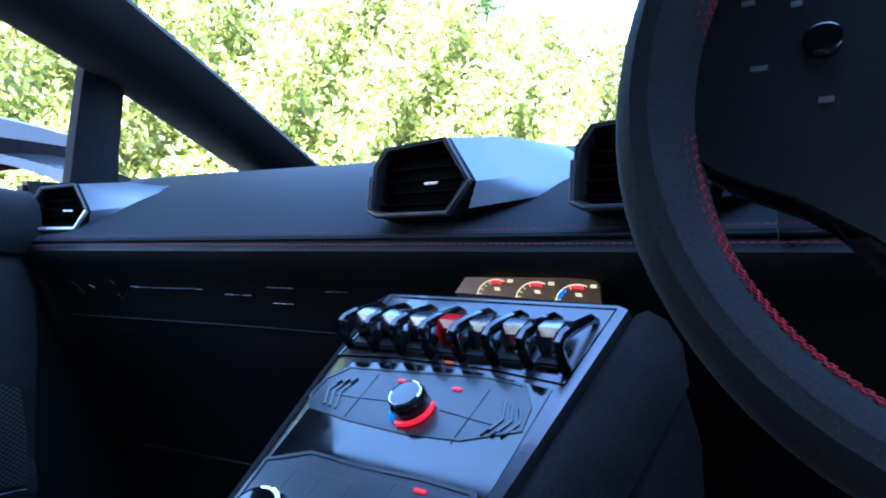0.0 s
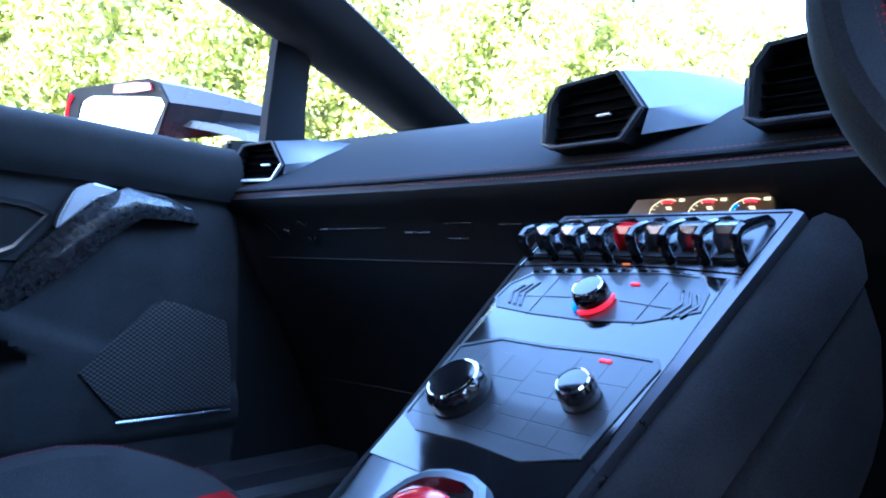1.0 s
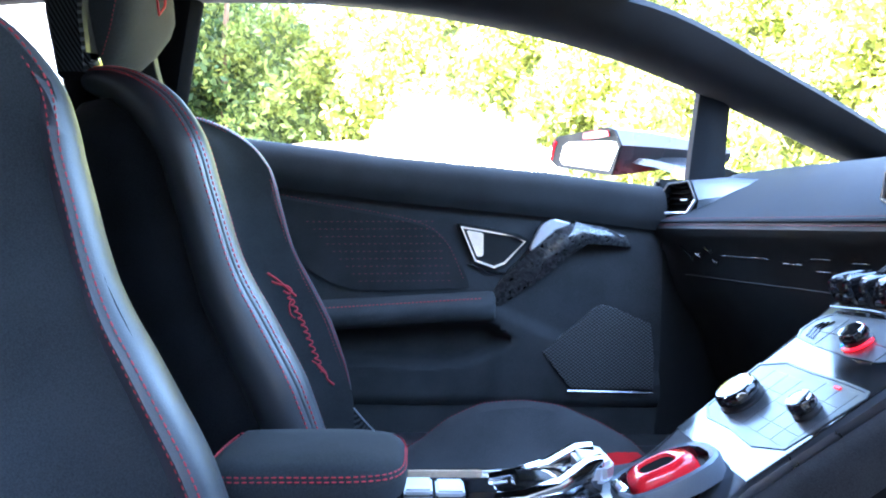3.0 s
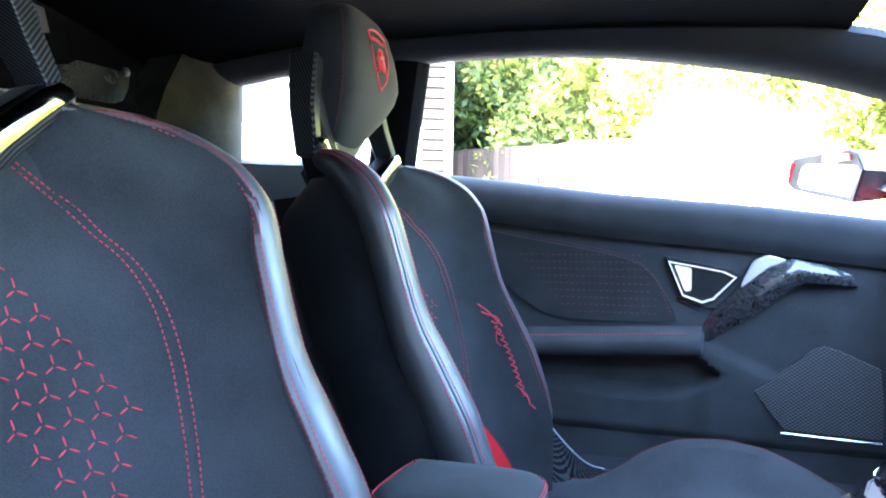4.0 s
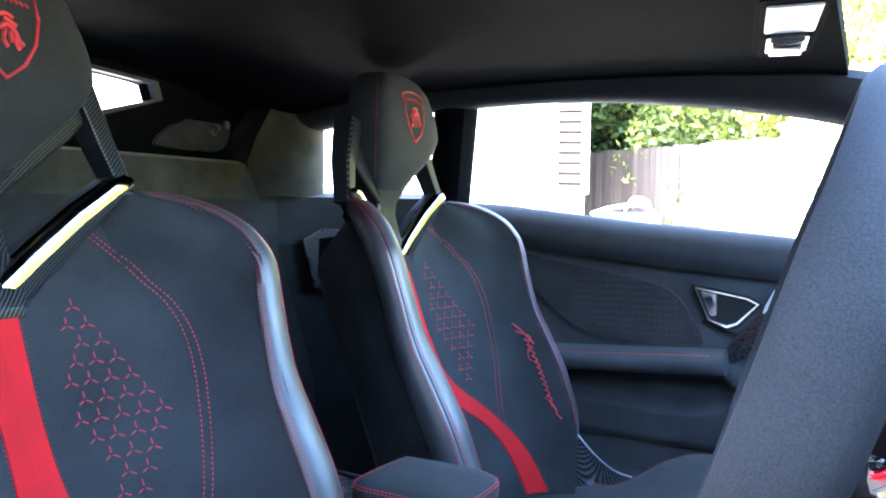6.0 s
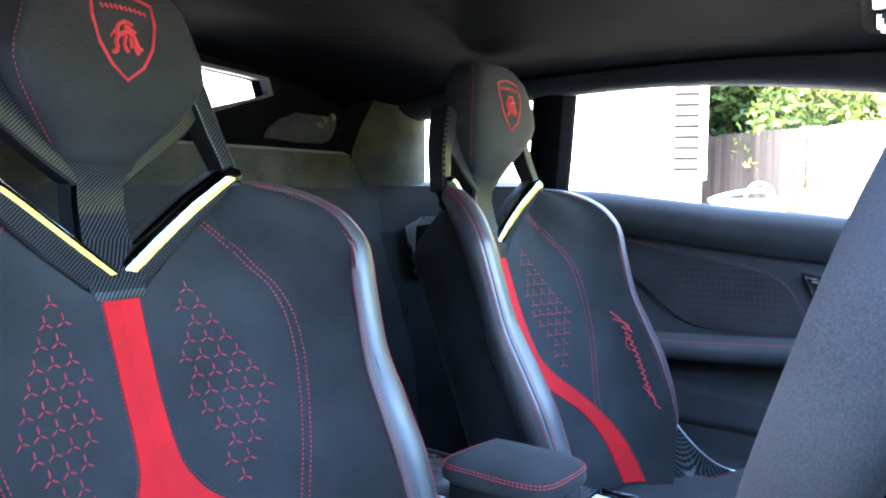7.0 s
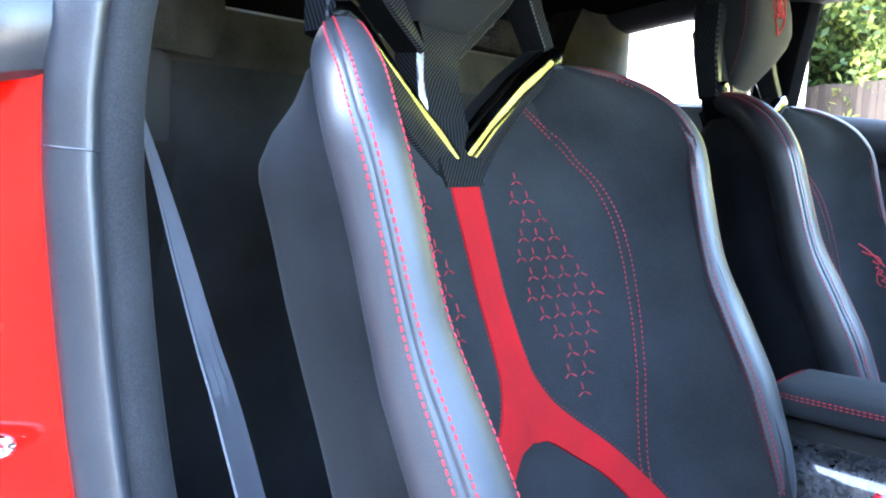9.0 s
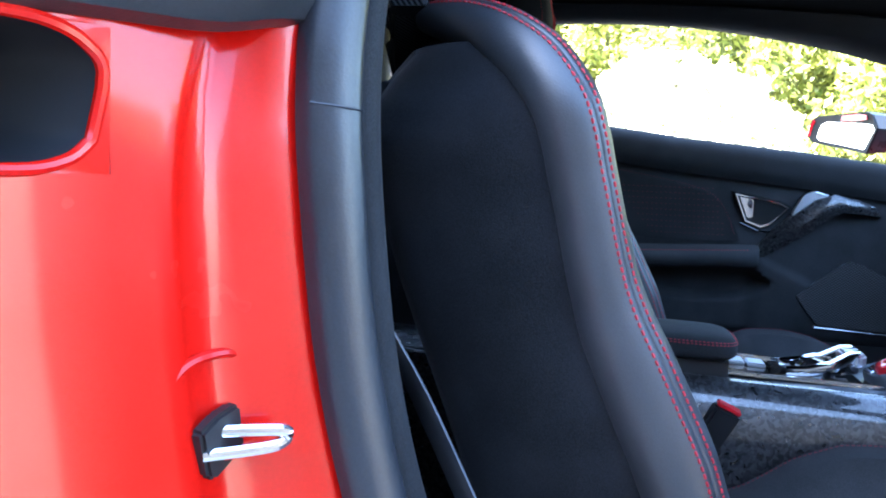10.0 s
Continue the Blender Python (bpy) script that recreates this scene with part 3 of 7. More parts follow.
def dashboard():
    e = thing("dashboard", (0, 0.6, 0.3), "wide suede-topped dashboard with a red double seam and angular vents", "dashboard")
    xs = np.linspace(-0.80, 0.80, 41)
    up = [(-0.001, 0.7525), (0.006, 0.757), (0.03, 0.772), (0.07, 0.797), (0.12, 0.822), (0.19, 0.846), (0.27, 0.858), (0.36, 0.862), (0.5, 0.864)]
    low = [(-0.001, 0.7475), (-0.006, 0.738), (-0.003, 0.726), (0.012, 0.712), (0.026, 0.69), (0.036, 0.655), (0.05, 0.62), (0.09, 0.56), (0.13, 0.46), (0.17, 0.36), (0.2, 0.25)]

    bm = bmesh.new()
    solid(bm, [[(x, dash_y(x) + dy, z) for x in xs] for dy, z in up])
    part("top_pad", bm, dash_suede, e, "dark blue-grey suede top pad")
    bm = bmesh.new()
    solid(bm, [[(x, dash_y(x) + dy, z) for x in xs] for dy, z in low])
    part("lower_panel", bm, under_black, e, "black lower dashboard panel")
    bm = bmesh.new()
    tube(bm, [(x, dash_y(x) - 0.0015, 0.75) for x in xs], 0.0022, 6)
    part("seam_piping", bm, dash_suede, e)
    bm = bmesh.new()
    for dz, dy in ((0.0055, 0.0035), (-0.006, -0.0045)):
        stitches(bm, smooth_path([(x, dash_y(x) + dy, 0.75 + dz) for x in xs], 4), 0.0042, 0.0018, 0.0006)
    part("seam_stitching", bm, thread_dark, e, "dull red double stitching", stuff=True)
    # glove box outline and the pale unreadable marks on it
    bm = bmesh.new()
    for x0, x1, z in ((-0.70, -0.19, 0.655), (-0.70, -0.19, 0.47)):
        tube(bm, [(x, dash_y(x) + lerp_table(z, sorted((b, a) for a, b in low)) - 0.001, z) for x in np.linspace(x0, x1, 12)], 0.0012, 5)
    part("glovebox_gap", bm, under_black, e)
    bm = bmesh.new()

    def on_face(x, z):
        return Vector((x, dash_y(x) + lerp_table(z, sorted((b, a) for a, b in low)) - 0.003, z))
    for x0, z0, x1, z1 in ((-0.68, 0.708, -0.668, 0.695), (-0.668, 0.695, -0.66, 0.682), (-0.66, 0.682, -0.656, 0.69), (-0.645, 0.695, -0.635, 0.69), (-0.635, 0.69, -0.628, 0.698), (-0.605, 0.708, -0.594, 0.698), (-0.594, 0.698, -0.585, 0.704), (-0.60, 0.686, -0.59, 0.678), (-0.59, 0.678, -0.585, 0.686)):
        tube(bm, [on_face(x0, z0), on_face(x1, z1)], 0.0018, 5)
    for x0, x1, z in ((-0.57, -0.45, 0.695), (-0.42, -0.38, 0.69), (-0.35, -0.31, 0.70), (-0.35, -0.32, 0.683), (-0.27, -0.24, 0.698)):
        tube(bm, [on_face(x, z) for x in np.linspace(x0, x1, 4)], 0.0008, 5)
    part("badge_mark", bm, toggle_metal, e, "dim metal marks that cannot be read", stuff=True)
    return e


def air_vent(x0, x1, z0, z1, lip, tall, label, turn=0.0):
    """An angular vent: a six-sided hood with a pale lower lip, dark slats behind it and a silver cheek running forward."""
    y = dash_y((x0 + x1) / 2) - 0.004
    e = thing("air_vent", ((x0 + x1) / 2, y + 0.03, z0), label, "air vent", "dashboard vents")
    w, h = x1 - x0, z1 - z0
    m = Matrix.Translation((x0, y, z0)) @ pose(0, 0, 0, 0, 0, turn) @ pose(0, 0, 0, 80, 0, 0)
    # m: x across, y up, z towards the cabin
    out = [(0.0, 0.004), (0.012, 0.0), (w * 0.82, 0.0), (w, h * 0.42), (w * 0.72, h), (0.1 * w, h * 0.94), (0.0, h * 0.7)]
    cx, cy = w * 0.46, h * 0.5
    inn = [(cx + (a - cx) * 0.88, cy + (b - cy) * 0.84) for a, b in out]
    bm = bmesh.new()
    rows = []
    for k, d in ((1.0, -0.07), (1.0, -0.002), (0.97, 0.002), (0.9, 0.002), (0.87, -0.004), (0.85, -0.016)):
        rows.append([m @ Vector((cx + (a - cx) * k, cy + (b - cy) * k, d)) for a, b in out])
    solid(bm, rows, True, caps=False)
    part("hood", bm, under_black, e)
    bm = bmesh.new()
    tube(bm, [m @ Vector((a, b, 0.002)) for a, b in ((0.0, h * 0.55), (0.001, 0.006), (0.012, 0.001), (w * 0.82, 0.001), (w * 0.99, h * 0.40))], lip, 8)
    part("lip", bm, silver if tall else key_grey, e, "pale satin lower lip")
    bm = bmesh.new()
    tube(bm, [m @ Vector((cx + (a - cx) * 0.985, cy + (b - cy) * 0.985, 0.002)) for a, b in out], 0.0008, 6, closed=True)
    part("rim", bm, key_grey, e, "thin dark rim")
    bm = bmesh.new()
    prism(bm, inn, m, -0.018, -0.014)
    part("backing", bm, slat_black, e)
    for k in range(5):
        bm = bmesh.new()
        yy = h * (0.18 + 0.16 * k)
        lo, hi = 0.06 * w, w * (0.93 if k < 3 else 0.8)
        box(bm, ((lo + hi) / 2, yy, -0.009), (hi - lo, 0.0016, 0.006), 0.0004, m)
        part("slat", bm, slat_black, e)
    bm = bmesh.new()
    box(bm, (w * 0.56, h * 0.45, -0.008), (0.016, 0.0022, 0.004), 0.0005, m)
    part("adjuster", bm, silver, e, "small silver adjuster tab")
    # cheek: a silver wedge from the hood's upper right edge forward into the pad
    bm = bmesh.new()
    p = [m @ Vector((a, b, -0.003)) for a, b in ((w * 0.72, h), (w, h * 0.42))]
    top_l = m @ Vector((0.1 * w, h * 0.94, -0.003))
    rows = [[top_l, p[0] + Vector((0, 0.001, 0.001)), p[1] + Vector((0.002, 0, 0)), p[1] + Vector((-0.006, 0.0, -0.022))],
            [top_l + Vector((0, 0.05, 0.006)), p[0] + Vector((0.018, 0.055, 0.006)), p[1] + Vector((0.026, 0.05, 0.008)), p[1] + Vector((0.03, 0.045, -0.012))],
            [top_l + Vector((0.02, 0.12, 0.0)), p[0] + Vector((0.045, 0.11, 0.002)), p[1] + Vector((0.052, 0.10, 0.016)), p[1] + Vector((0.06, 0.10, 0.0))],
            [top_l + Vector((0.05, 0.16, -0.02)), p[0] + Vector((0.06, 0.16, -0.02)), p[1] + Vector((0.065, 0.15, 0.0)), p[1] + Vector((0.07, 0.14, -0.01))]]
    solid(bm, rows)
    part("cheek", bm, cheek_silver, e, "satin silver cheek behind the vent")
    return e


def instrument_binnacle():
    e = thing("instrument_binnacle", (0.335, 0.55, 0.75), "black hooded instrument cluster behind the steering wheel", "instrument cluster")
    bm = bmesh.new()
    rows = []
    for y, s in ((0.47, 1.0), (0.50, 1.03), (0.58, 1.0), (0.68, 0.9), (0.76, 0.6)):
        rows.append([(0.36 + s * 0.2 * math.cos(a) * (1 + 0.12 * math.sin(a)), y, 0.745 + s * 0.17 * max(0.0, math.sin(a)) ** 0.6) for a in np.linspace(0, math.pi, 17)])
    solid(bm, rows)
    part("hood", bm, suede, e)
    bm = bmesh.new()
    prism(bm, [(-0.19, 0.0), (0.19, 0.0), (0.18, 0.08), (0.12, 0.145), (0.06, 0.158), (-0.06, 0.158), (-0.12, 0.145), (-0.18, 0.08)], pose(0.36, 0.5, 0.75, 80, 0, 0), -0.006, 0.0, 0.002)
    part("display", bm, gloss_black, e, "dark glossy display")
    return e


# ---- steering wheel ----


def steering_wheel():
    c, R = Vector((0.312, 0.313, 0.804)), 0.1512
    m = Matrix.Translation(c) @ pose(0, 0, 0, 0, 0, 4.6) @ pose(0, 0, 0, 72.3, 0, 0)   # x right, y up the wheel, z to the driver
    e = thing("steering_wheel", c, "black suede steering wheel with red cross stitching and a flat base", "steering wheel")

    def rim(a):
        flat = 1.0 if math.sin(a) > -0.92 else -0.92 / math.sin(a)
        return Vector((R * math.cos(a), R * math.sin(a) * abs(flat), 0))
    bm = bmesh.new()
    n = 72
    rings = []
    for k in range(n):
        a = 2 * math.pi * k / n
        p, d = rim(a), Vector((math.cos(a), math.sin(a), 0))
        grip = 1.0 + 0.06 * math.exp(-((abs(math.cos(a)) - 0.95) / 0.12) ** 2)
        rings.append([m @ (p + d * (0.0152 * grip * math.cos(b)) + Vector((0, 0, 0.025 * grip * math.sin(b)))) for b in np.linspace(0, 2 * math.pi, 14, endpoint=False)])
    vs = [[bm.verts.new(q) for q in r] for r in rings]
    for i in range(n):
        A, B = vs[i], vs[(i + 1) % n]
        for k in range(14):
            bm.faces.new((A[k], A[(k + 1) % 14], B[(k + 1) % 14], B[k]))
    part("rim", bm, suede_grey, e, "dark grey suede rim")
    bm = bmesh.new()
    for k in range(200):
        a = 2 * math.pi * k / 200
        if abs(math.sin(a)) < 0.16:
            continue
        p, d = rim(a), Vector((math.cos(a), math.sin(a), 0))
        t = Vector((-d.y, d.x, 0))
        for sg in (1, -1):
            tube(bm, [m @ (p - d * (0.0146 - 0.0012 * u) + t * 0.0032 * u * sg + Vector((0, 0, 0.009 + 0.0045 * u))) for u in (-1, 0, 1)], 0.00048, 4)
    part("cross_stitching", bm, thread, e, "red cross stitching inside the rim", stuff=True)
    bm = bmesh.new()
    prism(bm, [(-0.065, -0.05), (-0.035, -0.075), (0.035, -0.075), (0.065, -0.05), (0.07, 0.02), (0.045, 0.05), (-0.045, 0.05), (-0.07, 0.02)], m, -0.035, 0.01, 0.012, 3)
    part("airbag_cover", bm, suede, e, "black six-sided centre pad")
    for sg in (1, -1):
        bm = bmesh.new()
        prism(bm, [(sg * 0.05, -0.09), (sg * 0.076, -0.068), (sg * 0.093, -0.044), (sg * 0.122, -0.032), (sg * 0.148, -0.03), (sg * 0.148, 0.05), (sg * 0.12, 0.056), (sg * 0.05, 0.052)], m, -0.022, 0.004, 0.006, 3)
        part("spoke", bm, plastic, e)
        bm = bmesh.new()
        lathe(bm, [(0.007, 0.003), (0.007, 0.007), (0.005, 0.008)], m @ Matrix.Translation((sg * 0.09, 0.012, 0)), 16)
        part("button", bm, gloss_black, e)
        for x, y, w in ((0.118, 0.034, 0.005), (0.1, 0.03, 0.004), (0.112, 0.004, 0.006), (0.088, -0.012, 0.005), (0.096, 0.044, 0.004)):
            bm = bmesh.new()
            box(bm, (sg * x, y, 0.0045), (w, 0.0022, 0.001), 0.0, m)
            part("switch_mark", bm, silver, e, "small pale switch mark", smooth=False)
        bm = bmesh.new()
        prism(bm, [(sg * 0.075, 0.03), (sg * 0.10, 0.028), (sg * 0.125, 0.075), (sg * 0.11, 0.085), (sg * 0.085, 0.06)], m, -0.045, -0.038, 0.003)
        part("shift_paddle", bm, silver, e, "silver shift paddle")
    bm = bmesh.new()
    prism(bm, [(-0.03, -0.07), (0.03, -0.07), (0.022, -0.14), (-0.022, -0.14)], m, -0.018, 0.002, 0.006, 3)
    part("lower_spoke", bm, plastic, e)
    bm = bmesh.new()
    lathe(bm, [(0.045, -0.16), (0.045, -0.03)], m, 20)
    part("column_shroud", bm, plastic, e)
    return e


# ---- seats ----
SEAT_X = (0.376, -0.357)
BACK = [(0.34, 0.164), (0.45, 0.122), (0.57, 0.078), (0.67, 0.034), (0.776, -0.004), (0.9, -0.055)]   # height, how far ahead of the V's foot
EDGE_U = [(0.34, 0.187), (0.4, 0.199), (0.456, 0.2105), (0.51, 0.2155), (0.577, 0.217), (0.622, 0.218), (0.65, 0.22), (0.675, 0.2215), (0.7, 0.2245), (0.75, 0.230), (0.79, 0.234), (0.825, 0.2345), (0.853, 0.225), (0.874, 0.210), (0.888, 0.189), (0.8945, 0.166), (0.897, 0.150)]
EDGE_Y = [(0.34, -0.12), (0.4, -0.121), (0.456, -0.124), (0.51, -0.139), (0.577, -0.165), (0.622, -0.188), (0.65, -0.203), (0.675, -0.216), (0.699, -0.228), (0.727, -0.238), (0.771, -0.250), (0.80, -0.257), (0.825, -0.265), (0.853, -0.286), (0.874, -0.313), (0.888, -0.345), (0.8945, -0.374), (0.897, -0.393)]
BOWL = [(0.0, 0.0), (0.35, 0.055), (0.6, 0.18), (0.7, 0.275), (0.8, 0.38), (0.87, 0.49), (0.94, 0.68), (1.0, 1.0)]
BOWL_X = np.linspace(0, 1, 101)
BOWL_Y = np.convolve(np.pad(np.interp(BOWL_X, [a for a, b in BOWL], [b for a, b in BOWL]), 4, mode="reflect", reflect_type="odd"), np.ones(9) / 9, "valid")   # the same, smoothed


def v_line(u):
    """Height of the backrest's upper edge, where the carbon frame begins."""
    return 0.774 + 0.968 * max(0.0, min(abs(u), 0.162) - 0.033)


def seat_surface(u, z, lift=0.0):
    """A point of the backrest's front, u metres off its middle, at height z."""
    c = -0.396 + lerp_table(z, BACK)
    r = min(abs(u) / lerp_table(z, EDGE_U), 1.0)
    k = max(0.0, min(1.0, (z - 0.79) / 0.06))                                  # the shoulder is padded fuller
    full = 0.24 * k * k * (3 - 2 * k) * math.sin(math.pi * max(0.0, (r - 0.6) / 0.4))
    return Vector((u, c + (lerp_table(z, EDGE_Y) - c) * (float(np.interp(r, BOWL_X, BOWL_Y)) + full) + lift, z + lift * 0.3))


# the leather roll along each side: off the middle, along the car, height, radius
ROLL = [(0.150, -0.402, 0.886, 0.011), (0.172, -0.384, 0.882, 0.016), (0.196, -0.357, 0.874, 0.020), (0.219, -0.330, 0.860, 0.023), (0.236, -0.305, 0.841, 0.0245), (0.246, -0.286, 0.816, 0.0245), (0.2455, -0.277, 0.793, 0.0245), (0.243, -0.271, 0.77, 0.0245), (0.241, -0.264, 0.745, 0.0245), (0.239, -0.257, 0.718, 0.025), (0.237, -0.249, 0.691, 0.026), (0.235, -0.239, 0.664, 0.0285), (0.234, -0.226, 0.638, 0.030), (0.233, -0.212, 0.61, 0.031), (0.232, -0.190, 0.565, 0.032), (0.229, -0.164, 0.50, 0.029), (0.225, -0.149, 0.462, 0.022), (0.214, -0.142, 0.42, 0.014), (0.196, -0.139, 0.36, 0.006)]
HEAD_W = [(0.911, 0.034), (0.916, 0.042), (0.935, 0.057), (0.96, 0.079), (0.99, 0.100), (1.012, 0.1075), (1.03, 0.1055), (1.06, 0.096), (1.09, 0.084), (1.11, 0.068), (1.12, 0.052), (1.124, 0.036)]
HEAD_Y = [(0.911, -0.43), (0.916, -0.420), (0.935, -0.405), (0.96, -0.389), (0.99, -0.3755), (1.012, -0.371), (1.05, -0.3735), (1.09, -0.383), (1.11, -0.394), (1.12, -0.405), (1.124, -0.42)]


def bucket_seat(xc, s, label):
    """A shell-backed sports seat; s is the side (+1 driver) turned to the door."""
    e = thing("sports_seat", (xc, -0.1, 0.165), label, "car seat", "front seats")
    o = Vector((xc, 0, 0))
    zb = 0.34

    # suede front, drawn from roll to roll
    bm = bmesh.new()
    cols = []
    for f in np.sin(np.linspace(-math.pi / 2, math.pi / 2, 41)):
        lo, zt = 0.7, 0.9
        for _ in range(24):
            mid = (lo + zt) / 2
            lo, zt = (mid, zt) if mid < v_line(f * lerp_table(mid, EDGE_U)) else (lo, mid)
        col = [o + seat_surface(f * lerp_table(z, EDGE_U), z) for z in np.linspace(zb, zt, 40)]
        last = col[-1]
        cols.append(col + [last + Vector((0, -0.008, 0.004)), last + Vector((0, -0.03, 0.003))])
    solid(bm, cols)
    part("backrest", bm, suede, e, "black suede backrest")

    # leather side rolls from the shoulders down
    S = smooth_path([q[:3] for q in ROLL], 5)
    radii = list(np.interp(np.linspace(0, len(ROLL) - 1, len(S)), range(len(ROLL)), [q[3] for q in ROLL]))

    def roll_point(i, sg, a, lift=0.0):
        t = (S[min(i + 1, len(S) - 1)] - S[max(i - 1, 0)]).normalized()
        t = Vector((sg * t.x, t.y, t.z))
        c = Vector((sg * S[i].x, S[i].y, S[i].z))
        out = (Vector((sg, 0, 0)) - t * t.dot(Vector((sg, 0, 0)))).normalized()
        fwd = t.cross(out)
        if fwd.y + fwd.z < 0:
            fwd = -fwd
        return o + c + (out * math.sin(a) + fwd * math.cos(a)) * (radii[i] + lift)
    SEAM = 0.79

    def edge_angle(i, sg):
        """Where round the roll the suede is sewn to it; the driver's inner roll shows more leather."""
        return -0.40 if sg == s or s < 0 else lerp_table(S[i].z, [(0.5, -0.8), (0.78, -0.8), (0.84, -0.40)])
    for sg in (1, -1):
        bm = bmesh.new()
        rings = []
        angles = sorted(list(np.linspace(-math.pi, math.pi, 26, endpoint=False)) + [SEAM - 0.1, SEAM - 0.04, SEAM, SEAM + 0.04, SEAM + 0.1])
        for i, r in enumerate(radii):
            tuck = lerp_table(S[i].z, [(0.8, 0.5), (0.86, 0.85)])
            at = edge_angle(i, sg)
            rings.append([roll_point(i, sg, a, -0.0011 * math.exp(-((a - SEAM) / 0.04) ** 2) - r * lerp_table(a, [(-2.9, 0.0), (-2.3, tuck), (at - 0.6, tuck), (at - 0.22, 0.12), (at - 0.1, 0.0)])) for a in angles])
        solid(bm, rings, True)
        part("bolster", bm, leather, e, "smooth black leather side roll")
        bm = bmesh.new()
        for ang in (SEAM - 0.19, SEAM + 0.19):
            stitches(bm, [roll_point(i, sg, ang, 0.0003) for i in range(4, len(radii) - 8)], 0.0037, 0.0019, 0.00105 if sg == s else 0.0008)
        part("bolster_stitching", bm, thread, e, "double row of red stitching", stuff=True)
        bm = bmesh.new()
        stitches(bm, [roll_point(i, sg, edge_angle(i, sg), 0.0005) for i in range(5, len(radii) - 9)], 0.0036, 0.0019, 0.00085 if sg == s else 0.0006)
        stitches(bm, [roll_point(i, sg, edge_angle(i, sg) - 0.2, 0.0006 - 0.12 * radii[i]) for i in range(5, len(radii) - 9)], 0.003, 0.0026, 0.0005)
        part("edge_stitching", bm, thread, e, "red edge stitching", stuff=True)
        # suede flank from the roll to the corner of the shell
        bm = bmesh.new()
        rows = []
        for i in range(len(radii)):
            p = roll_point(i, sg, 2.25, -0.003) - o
            if p.z > 0.857:
                continue
            q = Vector((sg * lerp_table(p.z, [(0.3, 0.222), (0.6, 0.219), (0.786, 0.2195), (0.811, 0.2105), (0.833, 0.198), (0.858, 0.196)]),
                        lerp_table(p.z, [(0.3, -0.235), (0.4, -0.278), (0.5, -0.317), (0.583, -0.35), (0.632, -0.3705), (0.683, -0.391), (0.734, -0.408), (0.775, -0.4235), (0.79, -0.424), (0.811, -0.4195), (0.833, -0.409), (0.858, -0.388)]), p.z))
            n = Vector((sg, 0.1, 0.0))
            row = [p] + [p.lerp(q, k) + n * h for k, h in ((0.05, -0.006), (0.12, -0.003), (0.22, 0.002), (0.35, 0.0055), (0.5, 0.007), (0.7, 0.0055), (0.86, 0.003), (0.95, 0.001))]
            row += [q + Vector((sg * -0.005, -0.005, 0)), q + Vector((sg * -0.02, -0.014, 0)), q + Vector((sg * -0.05, -0.022, 0))]
            rows.append([o + v for v in row])
        top = rows[0]
        rows.insert(0, [v + Vector((sg * -0.004, 0.0, 0.004)) for v in top])
        rows.insert(0, [v + Vector((sg * -0.012, -0.004, 0.004)) for v in top])
        rows.insert(0, [v + Vector((sg * -0.03, -0.03, -0.02)) for v in top])
        solid(bm, rows)
        part("flank", bm, shaded_nap_suede, e, "broad black suede seat flank")
    # back of the shell
    bm = bmesh.new()
    half = [(0.205, -0.026), (0.15, -0.05), (0.07, -0.058)]
    ring = half + [(0.0, -0.06)] + [(-a, b) for a, b in half[::-1]]
    rows = []
    for v in np.linspace(0, 1, 26):
        row = []
        for u, off in ring:
            z = zb + v * (lerp_table(abs(u), [(0.0, 0.78), (0.07, 0.80), (0.15, 0.83), (0.172, 0.832), (0.205, 0.795)]) - zb)
            row.append(o + Vector((u, -0.396 + lerp_table(z, BACK) + off, z)))
        rows.append(row)
    rows.append([Vector((o.x + (p.x - o.x) * 0.95, min(p.y + 0.04, -0.36), p.z + 0.006)) for p in rows[-1]])
    solid(bm, rows)
    part("shell", bm, shaded_nap_suede, e, "black suede back of the seat")

    # red band: a stem that forks into two arms
    outer = [(0.022, 0.779), (0.0215, 0.74), (0.021, 0.69), (0.0215, 0.64), (0.0235, 0.61), (0.028, 0.59), (0.044, 0.565), (0.068, 0.545), (0.10, 0.518), (0.128, 0.488), (0.152, 0.45), (0.166, 0.405), (0.171, 0.345)]
    inner = [(0.0, 0.779), (0.0, 0.74), (0.0, 0.69), (0.0, 0.64), (0.0, 0.61), (0.0, 0.58), (0.0, 0.555), (0.0, 0.5365), (0.02, 0.533), (0.05, 0.514), (0.092, 0.482), (0.124, 0.43), (0.137, 0.345)]
    A, B = smooth_path([(a, b, 0) for a, b in outer], 6), smooth_path([(a, b, 0) for a, b in inner], 6)
    bm = bmesh.new()
    for sg in (1, -1):
        rows = []
        for p, q in zip(A, B):
            low = -0.5 if q.x > 0.0015 else 1.0
            rows.append([o + seat_surface(sg * (q.x + (p.x - q.x) * k), q.y + (p.y - q.y) * k, 0.0024 * h) for k, h in ((0.0, low), (0.04, 0.8 if low < 0 else 1.0), (0.2, 1.0), (0.4, 1.0), (0.6, 1.0), (0.8, 1.0), (0.96, 0.8), (1.0, -0.5))])
        solid(bm, rows)
    bmesh.ops.remove_doubles(bm, verts=bm.verts, dist=0.00005)
    part("red_band", bm, red_suede, e, "bright red suede forked band")
    bm = bmesh.new()
    for sg in (1, -1):
        stitches(bm, [o + seat_surface(sg * (p.x + 0.0016), p.y + (0.0 if p.y > 0.6 else 0.0012), 0.0006) for p in A], 0.0024, 0.0028, 0.0004)
    part("band_stitching", bm, thread_dark, e, "fine dull red stitching beside the band", stuff=True)

    # inner seams
    bm = bmesh.new()
